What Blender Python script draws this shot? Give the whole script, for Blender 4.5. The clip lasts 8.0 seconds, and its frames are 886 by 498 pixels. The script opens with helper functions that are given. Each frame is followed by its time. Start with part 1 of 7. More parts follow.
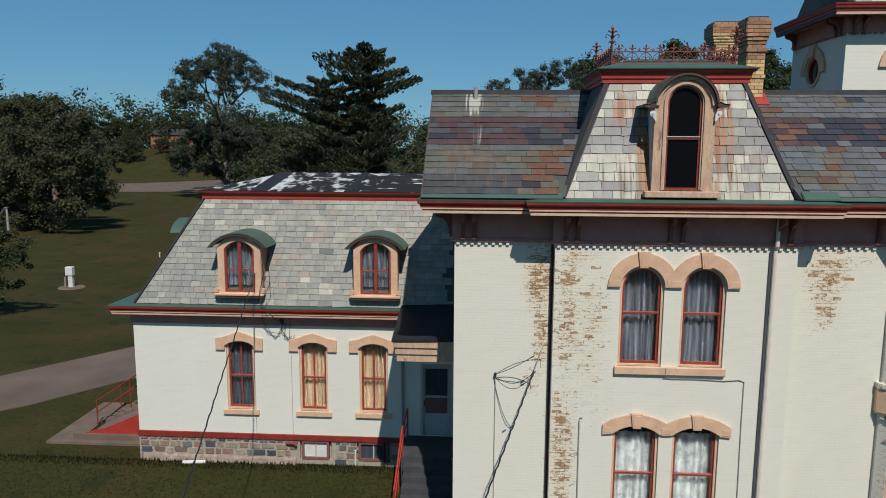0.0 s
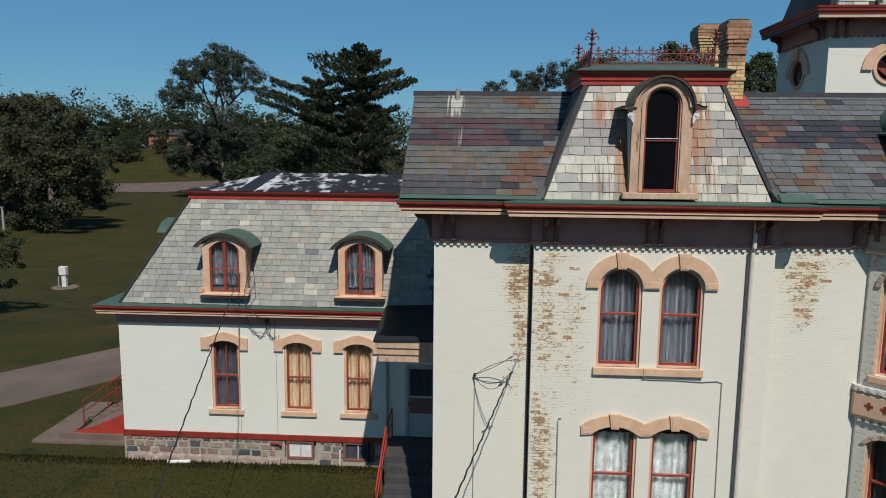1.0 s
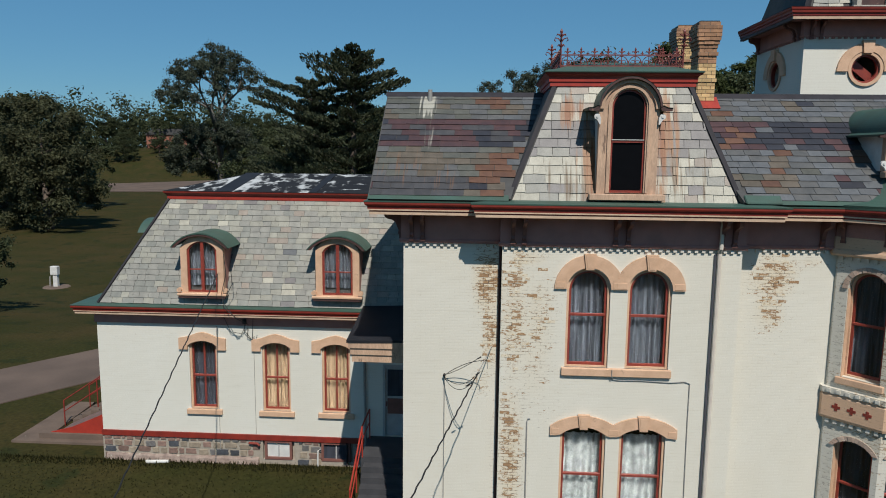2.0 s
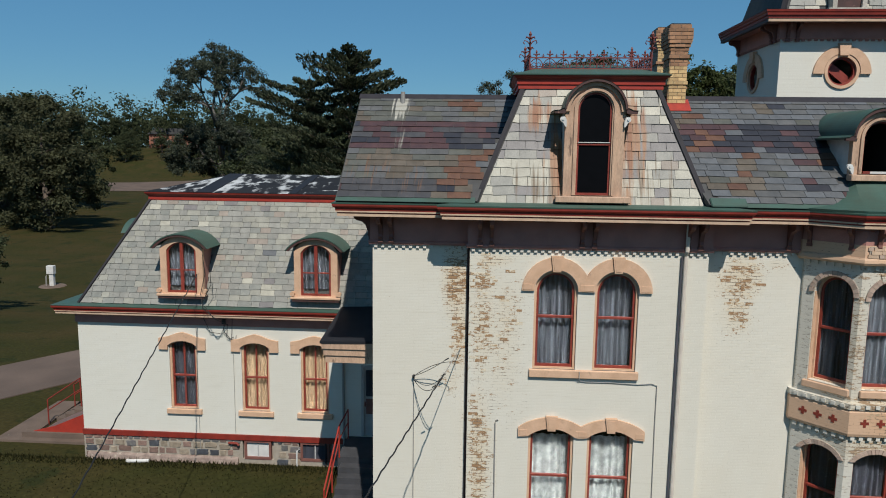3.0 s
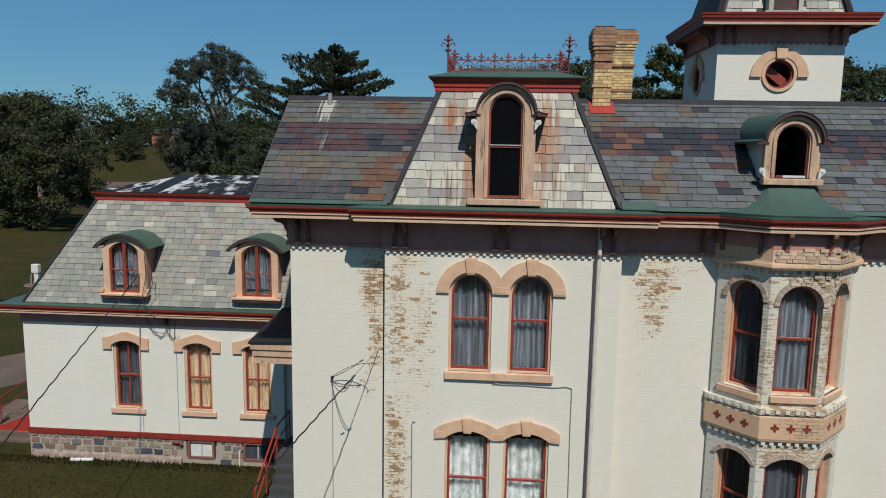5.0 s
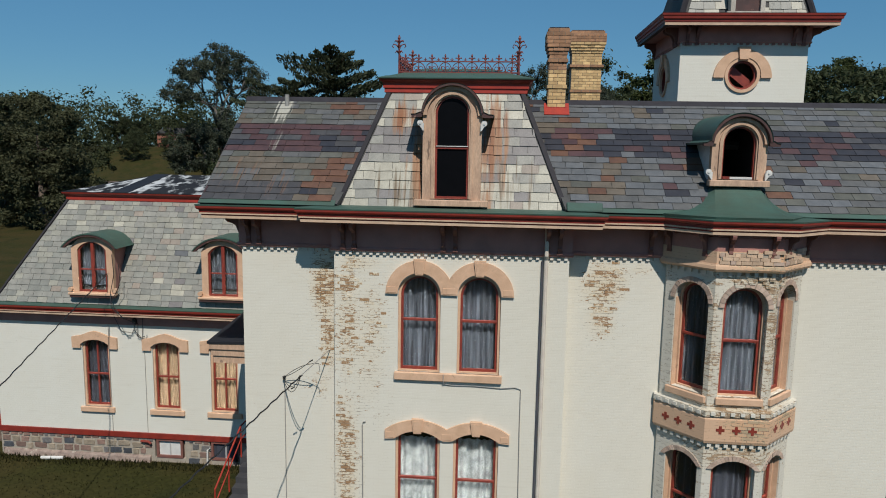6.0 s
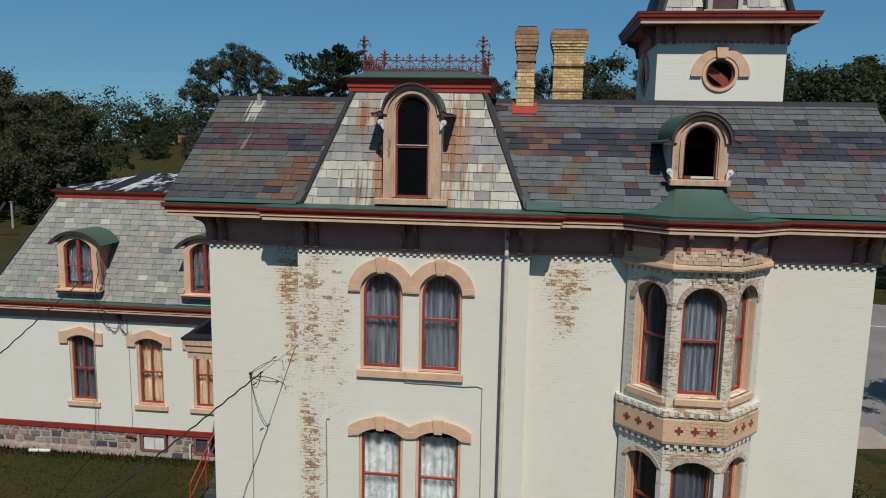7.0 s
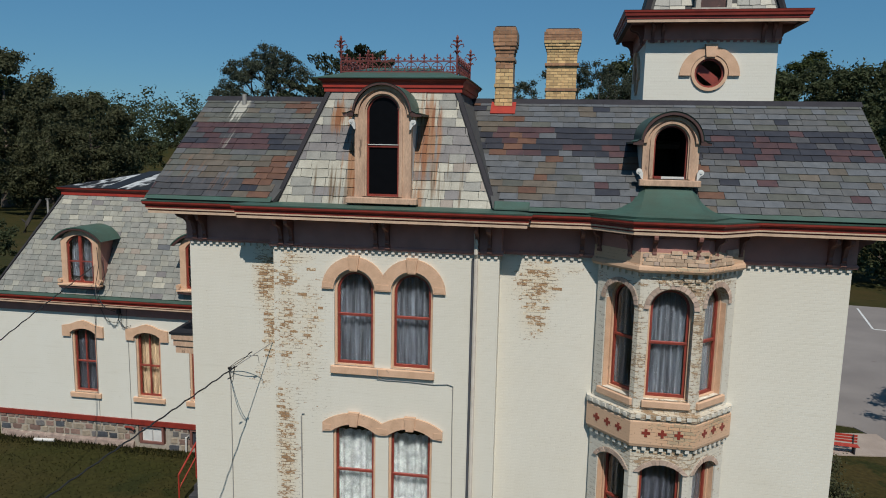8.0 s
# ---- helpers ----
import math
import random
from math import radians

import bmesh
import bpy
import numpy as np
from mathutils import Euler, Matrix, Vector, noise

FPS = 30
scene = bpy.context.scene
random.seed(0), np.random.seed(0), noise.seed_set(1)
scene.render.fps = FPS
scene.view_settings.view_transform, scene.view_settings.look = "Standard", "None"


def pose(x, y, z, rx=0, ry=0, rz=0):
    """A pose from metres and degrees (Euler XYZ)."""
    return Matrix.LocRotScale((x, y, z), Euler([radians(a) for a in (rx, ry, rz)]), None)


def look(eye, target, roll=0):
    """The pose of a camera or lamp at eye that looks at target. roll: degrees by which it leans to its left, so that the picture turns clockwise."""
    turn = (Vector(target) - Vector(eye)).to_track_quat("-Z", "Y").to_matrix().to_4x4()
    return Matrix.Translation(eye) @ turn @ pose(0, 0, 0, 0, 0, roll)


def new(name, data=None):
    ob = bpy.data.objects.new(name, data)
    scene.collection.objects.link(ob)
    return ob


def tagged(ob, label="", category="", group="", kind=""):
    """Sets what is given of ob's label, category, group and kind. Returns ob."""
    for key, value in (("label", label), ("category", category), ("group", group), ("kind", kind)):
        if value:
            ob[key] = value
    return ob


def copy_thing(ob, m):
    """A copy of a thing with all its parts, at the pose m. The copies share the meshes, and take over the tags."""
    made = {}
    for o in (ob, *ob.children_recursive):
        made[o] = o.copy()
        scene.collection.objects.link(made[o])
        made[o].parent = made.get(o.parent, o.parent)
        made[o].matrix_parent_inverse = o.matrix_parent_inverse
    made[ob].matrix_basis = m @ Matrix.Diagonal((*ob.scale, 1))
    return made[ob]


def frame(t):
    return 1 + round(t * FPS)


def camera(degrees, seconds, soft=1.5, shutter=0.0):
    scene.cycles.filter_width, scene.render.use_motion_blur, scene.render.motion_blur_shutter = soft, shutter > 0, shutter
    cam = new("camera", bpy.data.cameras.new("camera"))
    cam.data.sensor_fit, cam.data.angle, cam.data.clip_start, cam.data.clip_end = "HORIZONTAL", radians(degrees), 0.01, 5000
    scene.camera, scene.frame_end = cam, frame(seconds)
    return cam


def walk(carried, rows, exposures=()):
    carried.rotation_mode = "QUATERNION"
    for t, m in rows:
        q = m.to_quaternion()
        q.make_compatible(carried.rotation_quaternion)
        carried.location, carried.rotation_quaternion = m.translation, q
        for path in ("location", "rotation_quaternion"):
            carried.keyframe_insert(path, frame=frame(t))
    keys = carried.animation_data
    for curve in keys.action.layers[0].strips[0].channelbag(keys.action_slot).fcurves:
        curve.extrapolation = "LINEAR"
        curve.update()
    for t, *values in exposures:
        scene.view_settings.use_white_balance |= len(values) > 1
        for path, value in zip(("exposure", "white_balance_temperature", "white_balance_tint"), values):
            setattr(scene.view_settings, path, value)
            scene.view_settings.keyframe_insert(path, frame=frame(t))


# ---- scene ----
cam = camera(64.7, 8.0, soft=1.0)
# seconds, x, y, z, yaw, pitch, roll
ROWS = [
    (0.0, 0.933, 1.571, 10.039, 3.64, -8.22, -0.30),
    (0.5, 1.113, 1.553, 10.027, 3.61, -8.15, -0.43),
    (1.0, 1.357, 1.551, 10.030, 3.57, -8.11, -0.53),
    (1.5, 1.666, 1.561, 10.039, 3.51, -8.11, -0.60),
    (3.0, 2.796, 1.549, 10.116, 3.85, -8.12, -0.71),
    (3.5, 3.203, 1.575, 10.140, 4.22, -8.11, -0.78),
    (4.0, 3.671, 1.619, 10.157, 4.30, -8.09, -0.86),
    (4.5, 4.179, 1.648, 10.158, 4.35, -8.07, -0.93),
    (6.0, 6.023, 1.745, 10.223, 5.00, -8.10, -1.00),
    (6.5, 6.624, 1.779, 10.228, 5.86, -8.14, -1.03),
    (7.0, 7.280, 1.811, 10.232, 6.67, -8.17, -1.07),
    (7.5, 7.947, 1.845, 10.242, 7.96, -8.20, -1.11),
    (8.0, 8.619, 1.885, 10.259, 9.44, -8.26, -1.17),
]
walk(cam, [(t, pose(x, y, z, 90 + pitch, roll, yaw)) for t, x, y, z, yaw, pitch, roll in ROWS],
     exposures=[(0.0, 0.0), (4.0, -0.04), (6.5, -0.12), (8.0, -0.18)])

# ---- light ----
SUN_TO = Vector((0.28, -1.0, 1.29)).normalized()
world = bpy.data.worlds.new("sky")
scene.world = world
world.use_nodes = True
wn = world.node_tree
sky = wn.nodes.new("ShaderNodeTexSky")
sky.sky_type, sky.sun_disc = "NISHITA", False
sky.sun_elevation = math.asin(SUN_TO.z)
sky.sun_rotation = math.atan2(SUN_TO.x, SUN_TO.y)
sky.air_density, sky.dust_density, sky.ozone_density = 1.0, 0.0, 3.0
tint = wn.nodes.new("ShaderNodeMix")
tint.data_type, tint.blend_type = "RGBA", "MULTIPLY"
tint.inputs["Factor"].default_value = 1.0
tint.inputs["B"].default_value = (0.62, 0.92, 1.06, 1)
wn.links.new(sky.outputs[0], tint.inputs["A"])
haze = wn.nodes.new("ShaderNodeMix")
haze.data_type = "RGBA"
haze.inputs["Factor"].default_value = 0.45
haze.inputs["B"].default_value = (1.48, 4.8, 8.45, 1)
wn.links.new(tint.outputs["Result"], haze.inputs["A"])
wn.links.new(haze.outputs["Result"], wn.nodes["Background"].inputs[0])
wn.nodes["Background"].inputs[1].default_value = 0.062
sun_data = bpy.data.lights.new("sun", "SUN")
sun_data.energy, sun_data.angle, sun_data.color = 4.55, radians(0.53), (1.0, 0.955, 0.88)
sun = new("sun", sun_data)
sun.matrix_world = look(SUN_TO * 60, (0, 0, 0))

# ---- materials ----


def zone_mask(n, l, geo, zx, zz, rx, rz, gain):
    """gain at the middle of an ellipse in x, z, fading to nothing at its rim."""
    v = n.new("ShaderNodeVectorMath")
    v.operation = "SUBTRACT"
    v.inputs[1].default_value = (zx, 0, zz)
    l.new(geo.outputs["Position"], v.inputs[0])
    s = n.new("ShaderNodeVectorMath")
    s.operation = "MULTIPLY"
    s.inputs[1].default_value = (1 / rx, 0, 1 / rz)
    l.new(v.outputs[0], s.inputs[0])
    ln = n.new("ShaderNodeVectorMath")
    ln.operation = "LENGTH"
    l.new(s.outputs[0], ln.inputs[0])
    r = n.new("ShaderNodeMapRange")
    r.inputs["From Min"].default_value, r.inputs["From Max"].default_value = 0.15, 1.0
    r.inputs["To Min"].default_value, r.inputs["To Max"].default_value = gain, 0.0
    l.new(ln.outputs["Value"], r.inputs["Value"])
    return r.outputs[0]


def streak(n, l, geo, colour_out, zx, zz, rx, rz, col, gain, stretch=(19, 1.0, 0.55)):
    """Run-off streaks of a colour down a slope, inside a zone."""
    mp = n.new("ShaderNodeMapping")
    mp.inputs["Scale"].default_value = stretch
    l.new(geo.outputs["Position"], mp.inputs[0])
    ns = n.new("ShaderNodeTexNoise")
    ns.inputs["Scale"].default_value, ns.inputs["Detail"].default_value = 1.0, 5.0
    l.new(mp.outputs[0], ns.inputs["Vector"])
    zone = zone_mask(n, l, geo, zx, zz, rx, rz, gain)
    ad = n.new("ShaderNodeMath")
    l.new(ns.outputs["Fac"], ad.inputs[0])
    l.new(zone, ad.inputs[1])
    rg = n.new("ShaderNodeMapRange")
    rg.inputs["From Min"].default_value, rg.inputs["From Max"].default_value, rg.inputs["To Max"].default_value = 0.66, 0.80, 0.88
    l.new(ad.outputs[0], rg.inputs["Value"])
    inside = n.new("ShaderNodeMapRange")
    inside.inputs["From Max"].default_value = gain * 0.4
    l.new(zone, inside.inputs["Value"])
    mu = n.new("ShaderNodeMath")
    mu.operation = "MULTIPLY"
    l.new(rg.outputs[0], mu.inputs[0])
    l.new(inside.outputs[0], mu.inputs[1])
    mx = n.new("ShaderNodeMix")
    mx.data_type = "RGBA"
    mx.inputs["B"].default_value = (*col, 1)
    l.new(mu.outputs[0], mx.inputs["Factor"])
    l.new(colour_out, mx.inputs["A"])
    return mx.outputs["Result"]


def material(name, colour, colour2=None, rough=0.7, metal=0.0, scale=6.0, stretch=(1, 1, 1), amount=0.5,
             fine=60.0, bump=0.15, dist=0.004, per=0.0, island=False, spots=None, spot_scale=3.0, spot_at=0.62, detail=6.0, streaks=()):
    """Two-scale noise between two colours, fine bump, per-piece variation and an optional stain colour."""
    m = bpy.data.materials.new(name)
    m.use_nodes = True
    t = m.node_tree
    n, l = t.nodes, t.links
    b = n["Principled BSDF"]
    b.inputs["Roughness"].default_value, b.inputs["Metallic"].default_value = rough, metal
    co = n.new("ShaderNodeTexCoord")
    geo = n.new("ShaderNodeNewGeometry")
    mp = n.new("ShaderNodeMapping")
    mp.inputs["Scale"].default_value = stretch
    l.new(geo.outputs["Position"], mp.inputs["Vector"])
    big = n.new("ShaderNodeTexNoise")
    big.inputs["Scale"].default_value, big.inputs["Detail"].default_value = scale, detail
    l.new(mp.outputs[0], big.inputs["Vector"])
    small = n.new("ShaderNodeTexNoise")
    small.inputs["Scale"].default_value, small.inputs["Detail"].default_value = fine, 4.0
    l.new(mp.outputs[0], small.inputs["Vector"])
    mix = n.new("ShaderNodeMix")
    mix.data_type = "RGBA"
    c2 = colour2 or tuple(c * (1 - amount * 0.5) for c in colour)
    mix.inputs["A"].default_value, mix.inputs["B"].default_value = (*colour, 1), (*c2, 1)
    ramp = n.new("ShaderNodeMapRange")
    ramp.inputs["From Min"].default_value, ramp.inputs["From Max"].default_value = 0.35, 0.68
    l.new(big.outputs["Fac"], ramp.inputs["Value"])
    l.new(ramp.outputs[0], mix.inputs["Factor"])
    out = mix.outputs["Result"]
    if spots:
        sn = n.new("ShaderNodeTexNoise")
        sn.inputs["Scale"].default_value, sn.inputs["Detail"].default_value = spot_scale, 9.0
        sn.inputs["Roughness"].default_value = 0.65
        l.new(mp.outputs[0], sn.inputs["Vector"])
        sr = n.new("ShaderNodeMapRange")
        sr.inputs["From Min"].default_value, sr.inputs["From Max"].default_value = spot_at, spot_at + 0.05
        l.new(sn.outputs["Fac"], sr.inputs["Value"])
        sm = n.new("ShaderNodeMix")
        sm.data_type = "RGBA"
        sm.inputs["B"].default_value = (*spots, 1)
        l.new(sr.outputs[0], sm.inputs["Factor"])
        l.new(out, sm.inputs["A"])
        out = sm.outputs["Result"]
    for row in streaks:
        out = streak(n, l, geo, out, *row)
    hsv = n.new("ShaderNodeHueSaturation")
    l.new(out, hsv.inputs["Color"])
    vr = n.new("ShaderNodeMapRange")
    vr.inputs["From Min"].default_value, vr.inputs["From Max"].default_value = 0.25, 0.75
    vr.inputs["To Min"].default_value, vr.inputs["To Max"].default_value = 1 - amount * 0.35, 1 + amount * 0.25
    l.new(small.outputs["Fac"], vr.inputs["Value"])
    val = vr.outputs[0]
    if per:
        pr = n.new("ShaderNodeMapRange")
        pr.inputs["To Min"].default_value, pr.inputs["To Max"].default_value = 1 - per, 1 + per
        if island:
            l.new(geo.outputs["Random Per Island"], pr.inputs["Value"])
        else:
            oi = n.new("ShaderNodeObjectInfo")
            l.new(oi.outputs["Random"], pr.inputs["Value"])
        mu = n.new("ShaderNodeMath")
        mu.operation = "MULTIPLY"
        l.new(val, mu.inputs[0])
        l.new(pr.outputs[0], mu.inputs[1])
        val = mu.outputs[0]
    l.new(val, hsv.inputs["Value"])
    l.new(hsv.outputs[0], b.inputs["Base Color"])
    bp = n.new("ShaderNodeBump")
    bp.inputs["Strength"].default_value, bp.inputs["Distance"].default_value = bump, dist
    l.new(small.outputs["Fac"], bp.inputs["Height"])
    l.new(bp.outputs[0], b.inputs["Normal"])
    return m


def brick_material(name, paint, brick, zones=(), wear=0.0, mortar=(0.36, 0.31, 0.25)):
    """Painted brickwork: courses in relief; inside the zones (x, z, rx, rz, gain) the paint is gone from brick after brick, with ragged rims and dark open joints."""
    m = bpy.data.materials.new(name)
    m.use_nodes = True
    t = m.node_tree
    n, l = t.nodes, t.links
    b = n["Principled BSDF"]
    b.inputs["Roughness"].default_value = 0.75
    geo = n.new("ShaderNodeNewGeometry")
    sep = n.new("ShaderNodeSeparateXYZ")
    l.new(geo.outputs["Position"], sep.inputs[0])
    add = n.new("ShaderNodeMath")
    l.new(sep.outputs["X"], add.inputs[0])
    l.new(sep.outputs["Y"], add.inputs[1])
    com = n.new("ShaderNodeCombineXYZ")
    l.new(add.outputs[0], com.inputs[0])
    l.new(sep.outputs["Z"], com.inputs[1])

    def bricks(c1, c2, mo):
        br = n.new("ShaderNodeTexBrick")
        br.inputs["Scale"].default_value = 1.0
        br.inputs["Brick Width"].default_value, br.inputs["Row Height"].default_value = 0.215, 0.072
        br.inputs["Mortar Size"].default_value, br.inputs["Mortar Smooth"].default_value = 0.006, 0.3
        br.inputs["Color1"].default_value, br.inputs["Color2"].default_value, br.inputs["Mortar"].default_value = (*c1, 1), (*c2, 1), (*mo, 1)
        l.new(com.outputs[0], br.inputs["Vector"])
        return br

    def noise_tex(scale, detail, rough=0.5, stretch=(1, 1, 1)):
        mp = n.new("ShaderNodeMapping")
        mp.inputs["Scale"].default_value = stretch
        l.new(geo.outputs["Position"], mp.inputs[0])
        x = n.new("ShaderNodeTexNoise")
        x.inputs["Scale"].default_value, x.inputs["Detail"].default_value, x.inputs["Roughness"].default_value = scale, detail, rough
        l.new(mp.outputs[0], x.inputs["Vector"])
        return x.outputs["Fac"]

    def math_node(op, a, c):
        x = n.new("ShaderNodeMath")
        x.operation = op
        for k, v in enumerate((a, c)):
            if isinstance(v, (int, float)):
                x.inputs[k].default_value = v
            else:
                l.new(v, x.inputs[k])
        return x.outputs[0]

    def ranged(v, a, c, lo=0.0, hi=1.0):
        x = n.new("ShaderNodeMapRange")
        for k, w in zip(("From Min", "From Max", "To Min", "To Max"), (a, c, lo, hi)):
            x.inputs[k].default_value = w
        l.new(v, x.inputs["Value"])
        return x.outputs[0]

    def mixed(fac, a, c):
        x = n.new("ShaderNodeMix")
        x.data_type = "RGBA"
        l.new(fac, x.inputs["Factor"])
        for k, v in (("A", a), ("B", c)):
            if isinstance(v, tuple):
                x.inputs[k].default_value = (*v, 1)
            else:
                l.new(v, x.inputs[k])
        return x.outputs["Result"]

    bare = bricks(brick[0], brick[1], mortar)
    rnd = bricks((0, 0, 0), (1, 1, 1), (0.5, 0.5, 0.5))
    zone = None
    for z in zones:
        k = zone_mask(n, l, geo, *z)
        zone = k if zone is None else math_node("MAXIMUM", zone, k)
    if zone is None:
        zone = math_node("MULTIPLY", geo.outputs["Pointiness"], 0.0)
    zone = math_node("ADD", math_node("MULTIPLY", zone, 1.22), wear)
    # ragged: broad noise, fine noise drawn out along the courses, and chance brick by brick
    total = math_node("ADD", zone, math_node("MULTIPLY", math_node("SUBTRACT", noise_tex(2.2, 8, 0.7), 0.5), 0.55))
    total = math_node("ADD", total, math_node("MULTIPLY", math_node("SUBTRACT", noise_tex(13.0, 5, 0.7, (1, 1, 3.2)), 0.5), 2.2))
    total = math_node("ADD", total, math_node("MULTIPLY", math_node("SUBTRACT", rnd.outputs["Color"], 0.5), 0.40))
    gone = ranged(total, 0.45, 0.50)
    joint_open = math_node("MULTIPLY", ranged(total, 0.16, 0.50), bare.outputs["Fac"])
    grime = mixed(noise_tex(0.8, 8, 0.6, (1, 1, 0.6)), paint, (paint[0] * 0.92, paint[1] * 0.885, paint[2] * 0.83))
    streaks = mixed(ranged(noise_tex(1.6, 6, 0.6, (0.6, 0.6, 9.0)), 0.56, 0.75, 0, 0.55), grime, (paint[0] * 0.84, paint[1] * 0.81, paint[2] * 0.76))
    lines = mixed(math_node("MULTIPLY", ranged(noise_tex(2.0, 6), 0.42, 0.72, 0, 0.24), bare.outputs["Fac"]), streaks, (paint[0] * 0.74, paint[1] * 0.70, paint[2] * 0.64))
    tone = mixed(noise_tex(11.0, 5), bare.outputs["Color"], (brick[1][0] * 0.62, brick[1][1] * 0.6, brick[1][2] * 0.6))
    washed = mixed(ranged(zone, 0.08, 0.5, 0, 0.6), lines, (paint[0] * 0.98, paint[1] * 0.84, paint[2] * 0.66))
    col = mixed(gone, washed, tone)
    col = mixed(math_node("MULTIPLY", joint_open, 0.9), col, (0.10, 0.066, 0.046))
    l.new(col, b.inputs["Base Color"])
    h = math_node("SUBTRACT", math_node("MULTIPLY", gone, -0.35), bare.outputs["Fac"])
    h = math_node("ADD", h, math_node("MULTIPLY", noise_tex(30.0, 4), 0.25))
    bp = n.new("ShaderNodeBump")
    bp.inputs["Strength"].default_value, bp.inputs["Distance"].default_value = 0.24, 0.006
    l.new(h, bp.inputs["Height"])
    l.new(bp.outputs[0], b.inputs["Normal"])
    return m


PAINT = (0.66, 0.635, 0.56)
OCHRE = ((0.55, 0.37, 0.19), (0.38, 0.225, 0.115))
M_WALL = brick_material("painted_brick", PAINT, OCHRE,
                        zones=((2.12, 7.2, 0.60, 1.4, 0.66), (2.2, 6.0, 0.40, 1.7, 0.50), (2.0, 4.9, 0.6, 0.8, 0.36), (2.72, 6.4, 0.66, 3.0, 0.44), (2.66, 3.0, 0.58, 3.6, 0.54),
                               (3.1, 6.0, 1.2, 3.6, 0.36), (3.2, 6.6, 0.8, 1.8, 0.38), (8.25, 7.4, 0.9, 1.0, 0.56), (8.2, 6.6, 0.7, 0.9, 0.44), (2.9, 7.75, 0.9, 0.35, 0.46), (9.0, 7.75, 0.7, 0.25, 0.34)), wear=-0.20)
M_BARE = brick_material("bare_ochre_brick", PAINT, OCHRE, wear=0.46)
M_ORIEL = brick_material("worn_painted_brick", (0.60, 0.58, 0.52), ((0.56, 0.42, 0.27), (0.40, 0.27, 0.16)),
                         zones=((11.3, 8.0, 1.2, 0.9, 0.40), (11.5, 6.5, 0.4, 2.2, 0.26), (10.3, 6.4, 0.3, 2.4, 0.20), (11.0, 4.9, 1.4, 0.7, 0.36), (11.0, 4.1, 1.5, 0.5, 0.30)), wear=0.13)
M_BAND = brick_material("worn_peach_brick", (0.60, 0.40, 0.27), ((0.62, 0.50, 0.34), (0.50, 0.38, 0.24)), zones=((11.15, 4.72, 0.75, 0.5, 0.42), (12.0, 4.8, 0.5, 0.4, 0.36), (11.3, 8.12, 1.1, 0.3, 0.42)), wear=0.05)
M_WING = brick_material("painted_wing_wall", (0.66, 0.65, 0.59), OCHRE, wear=-0.15)
M_TRIM = material("peach_stone_trim", (0.62, 0.40, 0.265), (0.53, 0.335, 0.215), 0.75, scale=4, amount=0.45, spots=(0.44, 0.285, 0.19), spot_scale=5, spot_at=0.63)
M_WOODTRIM = material("weathered_peach_wood", (0.54, 0.36, 0.245), (0.40, 0.26, 0.18), 0.75, scale=7, stretch=(1, 1, 0.25), amount=0.6, spots=(0.20, 0.13, 0.09), spot_scale=6, spot_at=0.62)
M_ARCHBRICK = material("pinkish_brick_arch", (0.52, 0.39, 0.31), (0.40, 0.28, 0.215), 0.8, scale=7, amount=0.5, per=0.2)
M_BUFF = material("stained_buff_brick", (0.58, 0.41, 0.285), (0.47, 0.33, 0.225), 0.8, scale=9, amount=0.5, per=0.2)
M_CREAM = material("cream_cornice_band", (0.64, 0.45, 0.315), None, 0.65, scale=5, amount=0.4, spots=(0.25, 0.14, 0.10), spot_scale=7, spot_at=0.66)
M_RED = material("dark_red_paint", (0.25, 0.028, 0.017), (0.18, 0.021, 0.014), 0.5, scale=4, amount=0.5, spots=(0.33, 0.12, 0.08), spot_scale=9, spot_at=0.68)
M_BRIGHTRED = material("bright_red_paint", (0.37, 0.034, 0.018), (0.29, 0.028, 0.017), 0.55, scale=5, amount=0.4)
M_SASH = material("red_sash_paint", (0.25, 0.040, 0.024), (0.18, 0.028, 0.018), 0.5, scale=8, amount=0.4, spots=(0.45, 0.30, 0.22), spot_scale=10, spot_at=0.68)
M_FRIEZE = material("brown_frieze_paint", (0.42, 0.198, 0.163), (0.34, 0.160, 0.134), 0.7, scale=3, amount=0.4, spots=(0.24, 0.17, 0.14), spot_scale=6, spot_at=0.68)
M_BRACKET = material("reddish_brown_bracket", (0.20, 0.082, 0.064), None, 0.7, scale=6, amount=0.4)
M_DENTIL = material("white_dentil_brick", (0.66, 0.62, 0.54), None, 0.7, scale=5, amount=0.35)
M_GREEN = material("green_painted_metal", (0.046, 0.098, 0.076), (0.046, 0.078, 0.058), 0.55, scale=2.5, amount=0.6, spots=(0.24, 0.23, 0.17), spot_scale=3.2, spot_at=0.70)
M_DARKMETAL = material("dark_hip_flashing", (0.040, 0.037, 0.042), None, 0.6, scale=4, amount=0.5)
M_IRON = material("red_cast_iron", (0.20, 0.045, 0.035), (0.12, 0.03, 0.026), 0.5, scale=9, amount=0.5)
M_DARKWOOD = material("near_black_brown", (0.030, 0.024, 0.020), None, 0.85, scale=4, amount=0.5)
M_ROOFDECK = material("roof_underlay", (0.07, 0.068, 0.066), None, 0.85, scale=4, amount=0.5)
